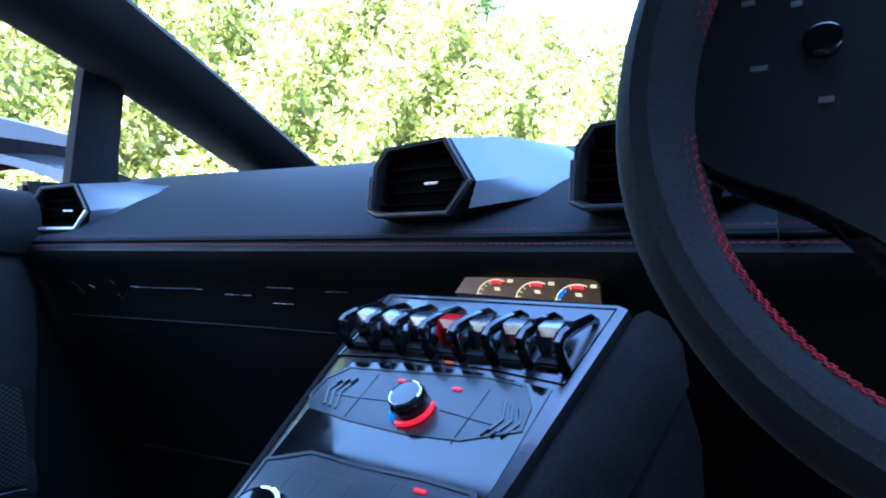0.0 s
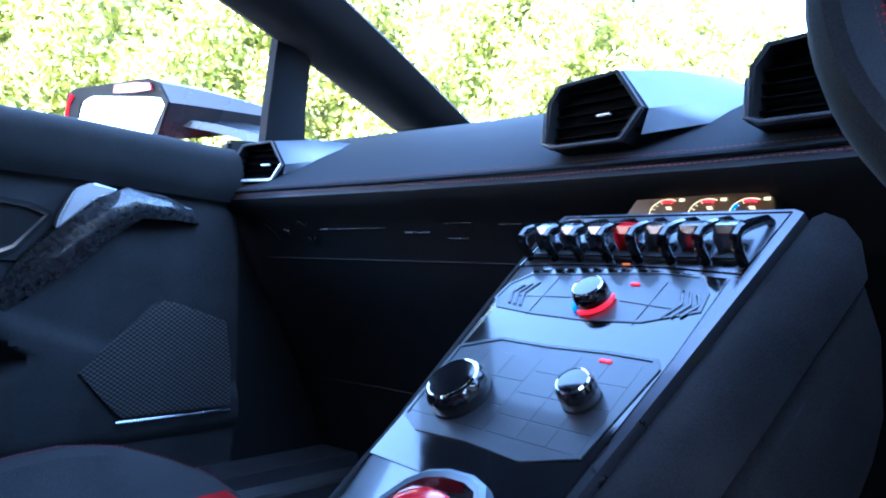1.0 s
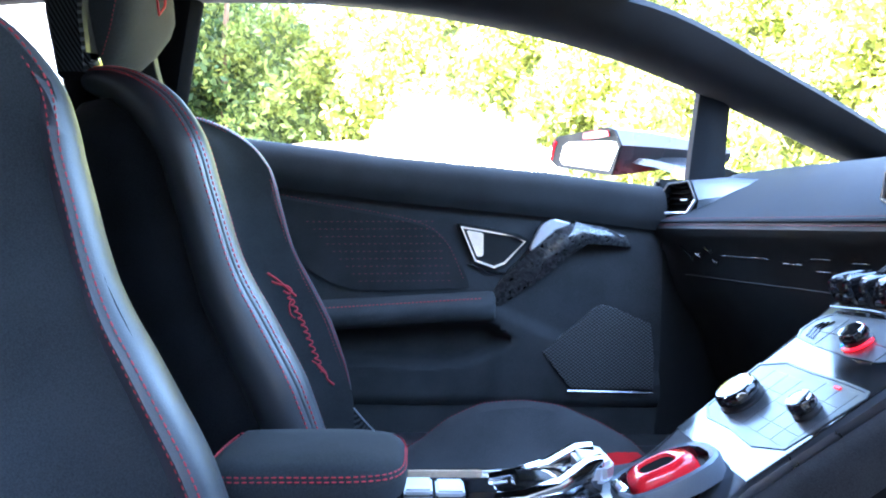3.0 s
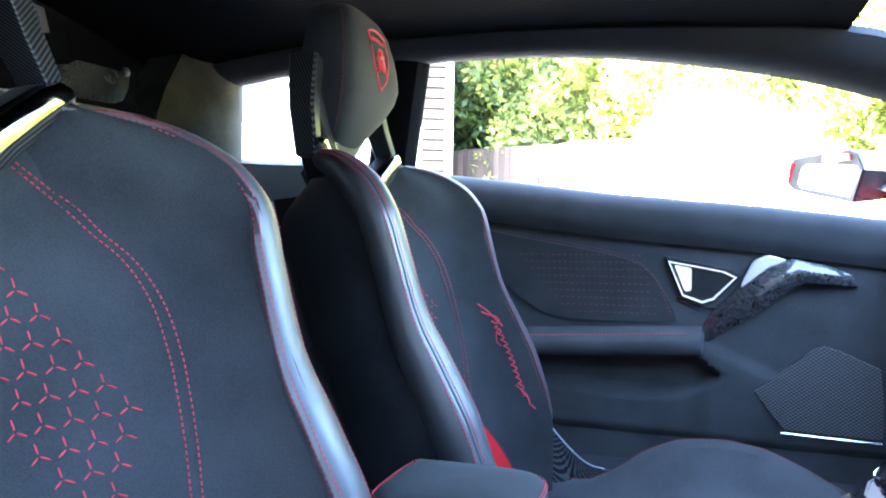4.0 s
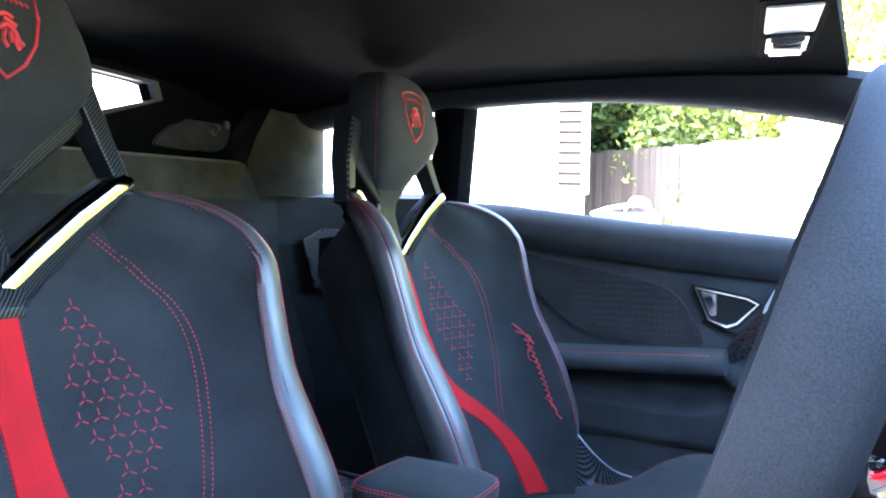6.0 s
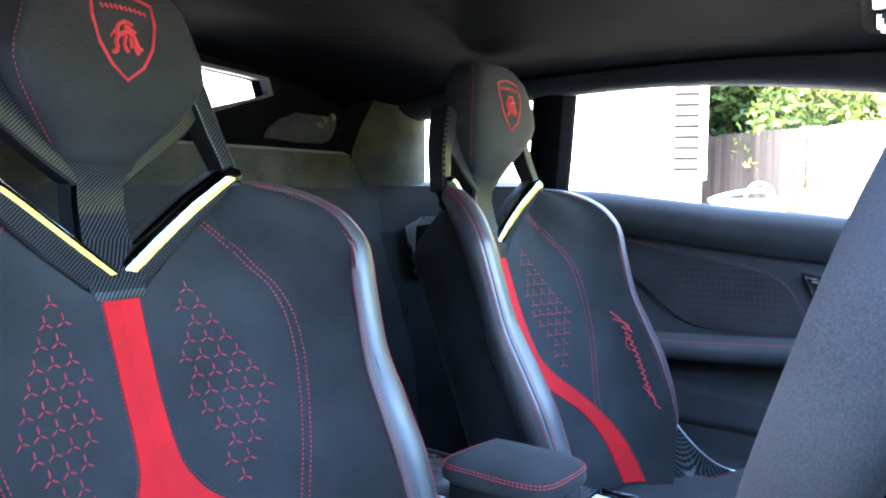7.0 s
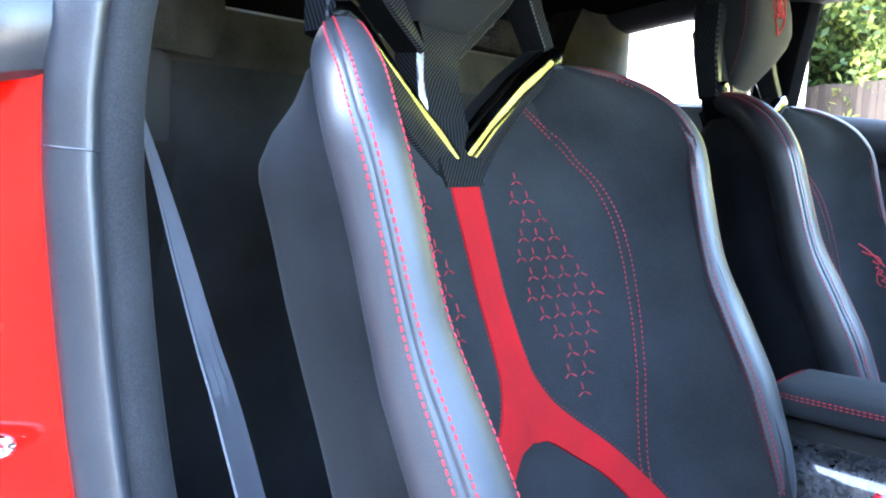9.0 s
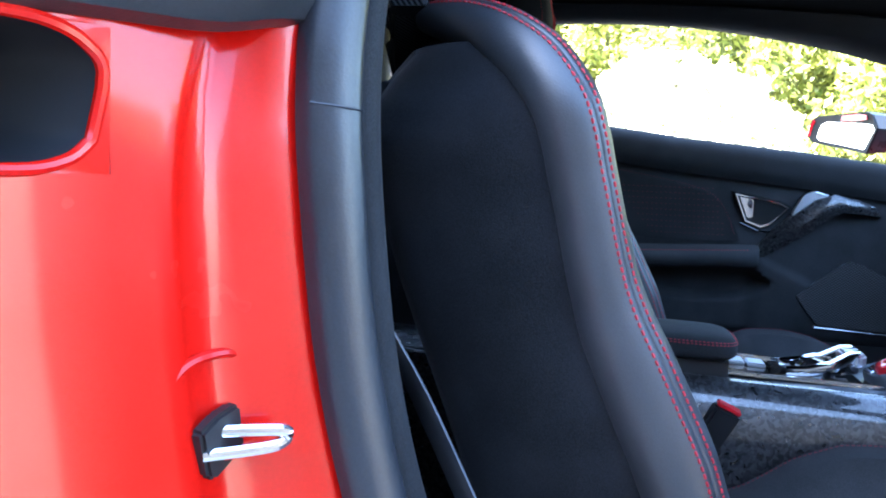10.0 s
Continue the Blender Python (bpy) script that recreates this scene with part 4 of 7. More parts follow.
    for sg in (1, -1):
        for w in (0.0, 0.0075):
            pts = [(0.112 - w, 0.856), (0.143 - w, 0.822), (0.16 - w, 0.797), (0.178 - w, 0.771), (0.187 - w, 0.738), (0.187 - w, 0.70), (0.181 - w, 0.661), (0.173 - w, 0.624), (0.164 - w, 0.587), (0.155 - w, 0.553), (0.147 - w, 0.519), (0.140 - w, 0.484), (0.134 - w, 0.42)]
            stitches(bm, [o + seat_surface(sg * p.x, p.y, 0.0008) for p in smooth_path([(a, b, 0) for a, b in pts], 8)], 0.0034, 0.0022, 0.0007)
    part("stitching", bm, thread, e, "rows of red stitching", stuff=True)
    # scattered three-armed stitches in two pointed fields
    bm = bmesh.new()
    for sg in (1, -1):
        for r in range(12):
            z = 0.7725 - 0.0188 * r
            if r < 7:
                c0, c1 = 0.079 - 0.022 * min(1, r / 3), 0.079 + 0.0099 * r
            else:
                c0, c1 = 0.057 + 0.0072 * (r - 6.5), 0.148 - 0.0128 * (r - 6.5)
            step = 0.0208
            i0, i1 = math.ceil((c0 - 0.079 - (r % 2) * step / 2) / step - 0.25), math.floor((c1 - 0.079 - (r % 2) * step / 2) / step + 0.25)
            for i in range(i0, i1 + 1):
                u = 0.079 + i * step + (r % 2) * step / 2
                for a in (90, 210, 330):
                    p = [seat_surface(sg * (u + q * math.cos(radians(a))), z + q * math.sin(radians(a)), 0.0008) for q in (0.0016, 0.005, 0.0084)]
                    tube(bm, [o + v for v in p], [0.0005, 0.00085, 0.0005], 4)
    part("star_embroidery", bm, thread, e, "fields of small red three-armed stitches", stuff=True)
    # slanted script on the passenger seat's outer side, as plain strokes
    if s < 0:
        bm = bmesh.new()

        def ink(k, a):
            return o + seat_surface(-(0.2065 - 0.0025 * k + 0.0021 * a), 0.657 - 0.178 * k, 0.0014)
        rng = random.Random(8)
        line = []
        for i in range(23):
            k = 0.2 + 0.66 * i / 22
            tall = 0.4 + 0.4 * rng.random() * (1 - k * 0.5)
            line += [(k, -0.5 * tall), (k + 0.016, 0.75 * tall)] if i % 2 else [(k + 0.01, 0.7 * tall), (k + 0.022, -0.6)]
        strokes = [([(0.0, -1.9), (0.06, -0.2), (0.15, 0.9), (0.21, 1.6)], 0.0017), ([(0.075, -2.2), (0.1, -0.6), (0.12, 1.2), (0.16, 1.4), (0.185, 0.3), (0.16, -0.6)], 0.0016), ([(0.24, 0.5), (0.27, -0.8), (0.36, -1.9), (0.40, -1.2)], 0.0011), ([(0.78, -1.4), (0.84, 0.2), (0.9, 0.6)], 0.0011), ([(0.84, -0.5), (0.9, 0.4), (0.95, 0.1), (1.0, 0.9)], 0.0016), (line, 0.0013)]
        for pts, r in strokes:
            tube(bm, [ink(p.x, p.y) for p in smooth_path([(a, b, 0) for a, b in pts], 4)], r, 5)
        part("script_embroidery", bm, thread, e, "slanting red embroidered strokes")
    # cushion
    bm = bmesh.new()
    rows = []
    prof = [(-0.24, 0.33), (-0.17, 0.322), (-0.08, 0.322), (0.02, 0.33), (0.12, 0.342), (0.2, 0.346), (0.28, 0.342), (0.345, 0.33), (0.39, 0.305), (0.412, 0.27), (0.416, 0.2)]
    crossc = [(-0.262, -0.10), (-0.268, 0.0), (-0.255, 0.075), (-0.235, 0.1), (-0.205, 0.094), (-0.165, 0.05), (-0.12, 0.016), (-0.06, 0.003), (0.0, 0.0)]
    crossc = crossc + [(-a, b) for a, b in crossc[-2::-1]]
    for y, z in [(p.x, p.y) for p in smooth_path([(a, b, 0) for a, b in prof], 4)]:
        f = lerp_table(y, [(-0.24, 0.3), (-0.06, 0.32), (-0.02, 0.5), (0.03, 0.85), (0.085, 1.03), (0.16, 1.02), (0.226, 0.9), (0.334, 0.5), (0.4, 0.22), (0.42, 0.1)])
        rows.append([o + Vector((u, y, z + (h * f if h > 0 else h))) for u, h in crossc])
    solid(bm, rows)
    part("cushion", bm, door_suede, e, "black suede seat cushion with raised sides")
    bm = bmesh.new()

    def cushion_at(u, y):
        z = lerp_table(y, prof)
        f = lerp_table(y, [(-0.24, 0.3), (-0.06, 0.32), (-0.02, 0.5), (0.03, 0.85), (0.085, 1.03), (0.16, 1.02), (0.226, 0.9), (0.334, 0.5), (0.4, 0.22), (0.42, 0.1)])
        h = lerp_table(u, crossc)
        return o + Vector((u, y, z + (h * f if h > 0 else h)))
    for sg in (1, -1):
        stitches(bm, [cushion_at(sg * 0.228, y) + Vector((0, 0, 0.003)) for y in np.linspace(-0.15, 0.38, 60)], 0.0042, 0.0024, 0.0008)
    part("cushion_stitching", bm, thread_dark, e, "red stitching on the cushion", stuff=True)
    for sg in (1, -1):
        bm = bmesh.new()
        solid(bm, [[cushion_at(sg * lerp_table(y, [(0.19, 0.052), (0.22, 0.09), (0.26, 0.13), (0.3, 0.158), (0.34, 0.176), (0.405, 0.184)]) + k * 0.05, y) + Vector((0, 0, 0.0025 if abs(k) < 0.4 else -0.001)) for k in (-0.5, -0.42, -0.2, 0, 0.2, 0.42, 0.5)] for y in np.linspace(0.19, 0.405, 26)])
        part("cushion_band", bm, red_suede, e, "bright red suede band running to the front edge")
    # carbon side wings at the hinge, flaring outwards, with a highlight drawn along the upper edge
    for sg in (1, -1):
        edge = smooth_path([(0.231, -0.17, 0.497), (0.235, -0.144, 0.459), (0.248, -0.115, 0.419), (0.27, -0.09, 0.386), (0.295, -0.068, 0.362), (0.317, -0.04, 0.348), (0.327, 0.02, 0.34)], 5)
        bm = bmesh.new()
        rows = []
        for p in edge:
            foot = Vector((0.2, p.y - 0.004, min(p.z - 0.02, 0.33)))
            mid = p.lerp(foot, 0.5) + Vector((-0.006, 0, -0.008))
            rows.append([o + Vector((sg * q.x, q.y, q.z)) for q in (p + Vector((-0.002, 0, 0.001)), p + Vector((0.003, 0, 0)), mid + Vector((0.008, 0, -0.002)), foot + Vector((0.008, 0, -0.06)), foot, mid)])
        solid(bm, rows, True)
        wing = part("side_wing", bm, carbon, e, "lacquered carbon side wing")
        bm = bmesh.new()
        # added silver tube stands in for the highlight on the lacquered edge
        tube(bm, [o + Vector((sg * p.x, p.y, p.z)) for p in edge], 0.0022, 6)
        part("wing_edge", bm, silver, wing, "silver tube for the highlight along the edge")
    for sg in (1, -1):
        bm = bmesh.new()
        box(bm, (xc + sg * 0.2, 0.02, 0.205), (0.04, 0.5, 0.08), 0.008)
        part("rail", bm, plastic, e)

    # carbon head frame: a neck, two arms to the shoulders, two arms under the headrest and two legs
    def bar(pts, thick, cut_in, cut_out, sg, name):
        """A chamfered carbon bar; pts hold (u, z, y, width), the cuts are its chamfers towards the opening and away from it."""
        b2 = bmesh.new()
        P = [Vector((sg * a, z)) for a, z, y, w in pts]
        rows = []
        for i, p in enumerate(P):
            d = (P[min(i + 1, len(P) - 1)] - P[max(i - 1, 0)]).normalized()
            n2 = Vector((-d.y, d.x)) * sg
            h, y = pts[i][3] / 2, pts[i][2]
            ring = []
            ci, deep = min(cut_in, h * 1.25), thick * min(1.0, h / 0.014)
            for a, dep in ((-h, -cut_out * 0.9), (-h + cut_out, 0.0), (h - ci, 0.0), (h - ci * 0.5, -ci * 0.065), (h - ci * 0.2, -ci * 0.17), (h - ci * 0.05, -ci * 0.4), (h, -ci * 0.8), (h - 0.001, -deep), (h - 0.006, -deep - 0.004), (-h + 0.006, -deep - 0.004), (-h + 0.001, -deep)):
                q = p + n2 * a
                ring.append((xc + q.x, y + dep, q.y))
            rows.append(ring)
        solid(b2, rows, True)
        ob = part(name, b2, carbon, hf, angle=38)
        ob.data.materials.append(edge_lacquer)
        for face in ob.data.polygons[:-2]:
            if face.index % 11 in (2, 3, 4, 5) and cut_in > 0.004 or face.index % 11 == 0 and cut_out > 0.004:
                face.material_index = 1
        return ob
    bm = bmesh.new()
    rows = []
    for z, w, y in ((0.768, 0.032, -0.392), (0.79, 0.036, -0.398), (0.806, 0.0365, -0.404), (0.832, 0.0315, -0.418), (0.87, 0.030, -0.428), (0.90, 0.0315, -0.427), (0.918, 0.045, -0.423)):
        rows.append([(xc + a, y + dep, z) for a, dep in ((-w, -0.006), (-w + 0.0035, 0.0), (w - 0.0035, 0.0), (w, -0.006), (w, -0.034), (w * 0.7, -0.038), (-w * 0.7, -0.038), (-w, -0.034))])
    solid(bm, rows, True)
    hf = part("head_frame", bm, carbon, e, "lacquered twill carbon head frame", angle=20)
    hf.data.materials.append(edge_lacquer)
    for face in hf.data.polygons[:-2]:
        if face.index % 8 in (0, 2):
            face.material_index = 1
    for sg in (1, -1):
        bar([(0.006, 0.781, -0.399, 0.040), (0.055, 0.8225, -0.402, 0.039), (0.105, 0.866, -0.400, 0.034), (0.145, 0.898, -0.393, 0.029), (0.158, 0.9055, -0.391, 0.024), (0.168, 0.908, -0.396, 0.012)], 0.036, 0.021 if sg < 0 else 0.011, 0.003, sg, "lower_arm")
        bar([(0.016, 0.899, -0.427, 0.030), (0.055, 0.932, -0.428, 0.036), (0.095, 0.968, -0.426, 0.042), (0.118, 1.0, -0.424, 0.044)], 0.034, 0.002, 0.003, sg, "upper_arm")
        bar([(0.164, 0.889, -0.398, 0.020), (0.155, 0.92, -0.404, 0.022), (0.143, 0.955, -0.412, 0.024), (0.13, 0.99, -0.416, 0.026), (0.114, 1.03, -0.42, 0.028)], 0.04, 0.003, 0.004, sg, "leg")
    # headrest: fullest at its widest level, tucked back above and below
    bm = bmesh.new()
    rows = []
    for z in (0.911, 0.916, 0.925, 0.935, 0.948, 0.96, 0.975, 0.99, 1.002, 1.012, 1.021, 1.03, 1.045, 1.06, 1.075, 1.09, 1.1, 1.11, 1.116, 1.12, 1.124):
        w, y = lerp_table(z, HEAD_W), lerp_table(z, HEAD_Y)
        half = [(0.3, 0.0), (0.6, -0.001), (0.8, -0.003), (0.9, -0.006), (0.96, -0.011), (0.99, -0.019), (1.0, -0.03)]
        row = [(xc + a * w, y + b, z) for a, b in [(-p, q) for p, q in half[::-1]] + [(0.0, 0.0)] + half]
        yb = min(y - 0.045, -0.456)
        row += [(xc + a * w, yb + b, z) for a, b in ((1.0, 0.008), (0.96, 0.0), (0.5, -0.006), (-0.5, -0.006), (-0.96, 0.0), (-1.0, 0.008))]
        rows.append(row)
    solid(bm, rows, True)
    head = part("headrest", bm, suede, e, "black suede headrest pad", angle=50)
    sh = [(-0.034, 1.083), (-0.018, 1.088), (0.0, 1.09), (0.018, 1.088), (0.034, 1.083), (0.0355, 1.062), (0.030, 1.036), (0.018, 1.015), (0.0, 1.0), (-0.018, 1.015), (-0.030, 1.036), (-0.0355, 1.062)]

    def on_head(a, z, lift=0.001):
        return (xc + a, lerp_table(z, HEAD_Y) - 0.001 * (abs(a) / 0.06) + lift, z)
    bm = bmesh.new()
    tube(bm, [on_head(a, b) for a, b in sh], 0.0017, 6, closed=True)
    # a band of plain bars across the top and a plain blot below it
    for k in range(10):
        a0 = -0.0265 + k * 0.0054
        tube(bm, [on_head(a0, 1.0735 - 3 * a0 * a0), on_head(a0 + 0.0026, 1.0775 - 3 * a0 * a0)], 0.0013, 5)
    for pts, r in (([(-0.017, 1.033), (-0.012, 1.037), (-0.008, 1.045), (0.0, 1.05), (0.007, 1.046)], 0.0026), ([(-0.008, 1.058), (0.0, 1.061), (0.009, 1.055), (0.011, 1.046)], 0.0022), ([(-0.01, 1.05), (0.002, 1.056)], 0.0028), ([(0.007, 1.048), (0.012, 1.04), (0.011, 1.03), (0.017, 1.0275)], 0.0024), ([(0.001, 1.046), (0.003, 1.036), (-0.001, 1.029)], 0.002), ([(-0.009, 1.042), (-0.01, 1.034), (-0.013, 1.028)], 0.002), ([(-0.004, 1.044), (-0.005, 1.034)], 0.0018), ([(0.013, 1.05), (0.018, 1.043)], 0.0012)):
        tube(bm, [on_head(p.x, p.y) for p in smooth_path([(a, b, 0) for a, b in pts], 4)], r, 5)
    part("badge_embroidery", bm, thread, head, "red embroidered shield outline with a plain device")
    bm = bmesh.new()
    for sg in (1, -1):
        stitches(bm, [(xc + sg * lerp_table(z, HEAD_W) * 0.995, lerp_table(z, HEAD_Y) - 0.018, z) for z in np.linspace(0.935, 1.118, 60)], 0.0034, 0.0026, 0.0004)
    part("headrest_stitching", bm, thread, head, "red stitching", stuff=True)
    # the seat stands turned a little towards the middle of the car
    pivot = Matrix.Translation((xc, -0.30, 0))
    e.matrix_world = pivot @ pose(0, 0, 0, 0, 0, 3.0) @ pivot.inverted() @ e.matrix_world
    return e

# ---- centre console ----
SLOPE = 35.75
CON = Matrix.Translation((-0.041, 0.33, 0.6095)) @ pose(0, 0, 0, SLOPE, 0, 0)   # x across, y up the slope, z off its face


def con(x, y, z=0.0):
    return CON @ Vector((x, y, z))


def centre_console():
    e = thing("centre_console", (-0.04, 0.2, 0.2), "sloping centre console in glossy dark grey with suede flanks", "console")
    bm = bmesh.new()
    # sloping face, running out level at its foot
    st = [(0.159, 0.112, 0.112), (0.08, 0.104, 0.107), (0.0, 0.092, 0.102), (-0.09, 0.078, 0.096), (-0.13, 0.075, 0.094)]
    rows = []
    for s, l, r in st:
        rows.append([con(-l, s, -0.012), con(-l + 0.002, s, -0.003), con(-l + 0.008, s, 0.0), con(0, s, 0.0), con(r - 0.008, s, 0.0), con(r - 0.002, s, -0.003), con(r, s, -0.012)])
    for y, z, l, r in ((0.205, 0.514, 0.074, 0.093), (0.18, 0.502, 0.073, 0.092), (0.13, 0.494, 0.072, 0.09), (0.0, 0.49, 0.07, 0.088), (-0.25, 0.488, 0.07, 0.088)):
        x = -0.041
        rows.append([Vector((x - l, y, z - 0.012)), Vector((x - l + 0.002, y, z - 0.003)), Vector((x - l + 0.008, y, z)), Vector((x, y, z)), Vector((x + r - 0.008, y, z)), Vector((x + r - 0.002, y, z - 0.003)), Vector((x + r, y, z - 0.012))])
    solid(bm, rows)
    part("face_panel", bm, satin_grey, e, "glossy grey console face")
    for sg in (1, -1):
        k = -1 if sg > 0 else 0
        bm = bmesh.new()
        rs, low = [], []
        for r in rows:
            p = r[k]
            w = 1.0 if sg > 0 else 0.5
            rs.append([p + Vector((sg * 0.0012, 0, 0.004)), p + Vector((sg * 0.010 * w, -0.001, 0.007)), p + Vector((sg * 0.024 * w, -0.004, 0.002)), p + Vector((sg * 0.036 * w, -0.008, -0.012)), p + Vector((sg * 0.042 * w, -0.012, -0.036)), p + Vector((sg * 0.034 * w, -0.012, -0.05))])
            low.append([p + Vector((sg * 0.03 * w, -0.01, -0.045)), p + Vector((sg * 0.034 * w, -0.012, -0.08)), Vector((p.x + sg * 0.03 * w, p.y, min(p.z - 0.1, 0.4))), Vector((p.x + sg * 0.03 * w, p.y, 0.17))])
        solid(bm, rs)
        part("flank_roll", bm, flank_suede, e, "dark suede roll along the console edge")
        bm = bmesh.new()
        solid(bm, low)
        part("flank", bm, plastic, e, "black lower console flank")
    bm = bmesh.new()
    pts = [con(0.135, 0.12, -0.05), con(0.135, 0.05, -0.055), con(0.132, -0.03, -0.058), con(0.128, -0.10, -0.06)]
    P = smooth_path(pts, 5)
    solid(bm, [[p + Vector((x, y, z)) for x, y, z in ((0.0, 0.0, 0.02), (0.016, 0.0, 0.012), (0.026, 0.0, -0.02), (0.028, 0.0, -0.07), (0.022, 0.0, -0.1), (0.0, 0.0, -0.105))] for p in P], True)
    part("knee_pad", bm, flank_suede, e, "dark suede knee pad")
    # bezel line below the switch row
    bm = bmesh.new()
    tube(bm, [con(-0.1, 0.083, 0.0), con(-0.04, 0.0875, 0.0), con(0.04, 0.0875, 0.0), con(0.1, 0.083, 0.0)], 0.0009, 5)
    tube(bm, [con(0.099, 0.083, 0.0), con(0.104, 0.155, 0.0), con(-0.098, 0.155, 0.0), con(-0.1, 0.083, 0.0)], 0.0009, 5)
    part("panel_gap", bm, gloss_black, e)
    # gloss black field under the pads and keys
    bm = bmesh.new()
    prism(bm, [(-0.083, 0.03), (-0.08, 0.078), (-0.03, 0.0835), (0.04, 0.0835), (0.094, 0.078), (0.094, 0.0), (0.088, -0.128), (-0.072, -0.128)], CON, -0.003, 0.0006, 0.0004, 1)
    part("gloss_field", bm, gloss_black, e, "gloss black field that mirrors the windscreen")
    # climate pad
    out = [(-0.093, 0.04), (-0.092, 0.058), (-0.078, 0.0725), (-0.03, 0.0755), (0.0, 0.078), (0.045, 0.081), (0.075, 0.078), (0.088, 0.061), (0.091, 0.042), (0.055, 0.027), (0.013, 0.0235), (-0.04, 0.025), (-0.082, 0.029)]
    c0 = (0.0, 0.052)
    inn = [(c0[0] + (a - c0[0]) * 0.97, c0[1] + (b - c0[1]) * 0.94) for a, b in out]
    bm = bmesh.new()
    frame_of(out, inn, CON, bm, -0.002, 0.0014)
    clim = part("climate_bezel", bm, key_grey, e, "raised angular bezel")
    bm = bmesh.new()
    prism(bm, inn, CON, -0.004, 0.0008)
    part("climate_pad", bm, key_grey, clim, "dark grey touch pad")
    for i in range(3):
        for sg in (1, -1):
            bm = bmesh.new()
            x = 0.004 + sg * (0.068 + 0.0065 * i)
            tube(bm, [con(x - sg * 0.004, 0.062 - 0.002 * i, 0.0008), con(x + sg * 0.002, 0.048, 0.0008), con(x - sg * 0.005, 0.033 + 0.001 * i, 0.0008)], 0.0013, 5)
            part("vent_slot", bm, gloss_black, clim)
    bm = bmesh.new()
    for x0, y0, x1, y1 in ((-0.072, 0.044, -0.018, 0.047), (0.026, 0.047, 0.07, 0.043), (-0.045, 0.024, -0.045, 0.069), (0.05, 0.024, 0.052, 0.07)):
        tube(bm, [con(x0, y0, 0.0009), con(x1, y1, 0.0009)], 0.0004, 4)
    part("pad_gap", bm, gloss_black, clim, stuff=True)
    # main key field
    out = [(-0.082, -0.018), (-0.048, -0.004), (0.0, -0.005), (0.05, -0.003), (0.0865, -0.004), (0.0918, -0.012), (0.0905, -0.022), (0.083, -0.087), (0.0465, -0.1005), (-0.003, -0.0975), (-0.05, -0.1005), (-0.0735, -0.091)]
    c0 = (0.005, -0.05)
    inn = [(c0[0] + (a - c0[0]) * 0.965, c0[1] + (b - c0[1]) * 0.95) for a, b in out]
    bm = bmesh.new()
    frame_of(out, inn, CON, bm, -0.002, 0.0016)
    keyf = part("key_bezel", bm, key_grey, e, "dark grey bezel round the keys")
    bm = bmesh.new()
    prism(bm, inn, CON, -0.003, 0.0008)
    part("key_plate", bm, key_grey, keyf, "dark grey plate between the keys")
    xs = [-0.073, -0.048, -0.023, 0.003]
    rows_y = [(-0.018, -0.041), (-0.0415, -0.064), (-0.0645, -0.086)]
    for r, (y1, y0) in enumerate(rows_y):
        for c in range(3):
            bm = bmesh.new()
            prism(bm, [(xs[c] + 0.0002, y0), (xs[c + 1] - 0.0002, y0), (xs[c + 1] - 0.0002, y1), (xs[c] + 0.0002, y1)], CON, -0.002, 0.001, 0.0002, 1)
            part("key", bm, key_grey, keyf, smooth=False)
    for r, (y1, y0) in enumerate(((-0.0105, -0.0305), (-0.031, -0.0505), (-0.051, -0.0705), (-0.071, -0.086))):
        for x0, x1 in ((0.006, 0.032), (0.0325, 0.056), (0.0565, 0.0795)):
            bm = bmesh.new()
            prism(bm, [(x0, y0), (x1, y0), (x1, y1), (x0, y1)], CON, -0.002, 0.001, 0.0002, 1)
            part("key", bm, key_grey, keyf, smooth=False)
    # glowing marks
    for x, y, w in ((-0.02, 0.066, 0.007), (0.028, 0.066, 0.007), (0.052, -0.012, 0.009)):
        bm = bmesh.new()
        box(bm, (x, y, 0.0016), (w, 0.0024, 0.0012), 0.0003, CON)
        part("indicator", bm, glow_red, e, "small red glowing mark")
    return e


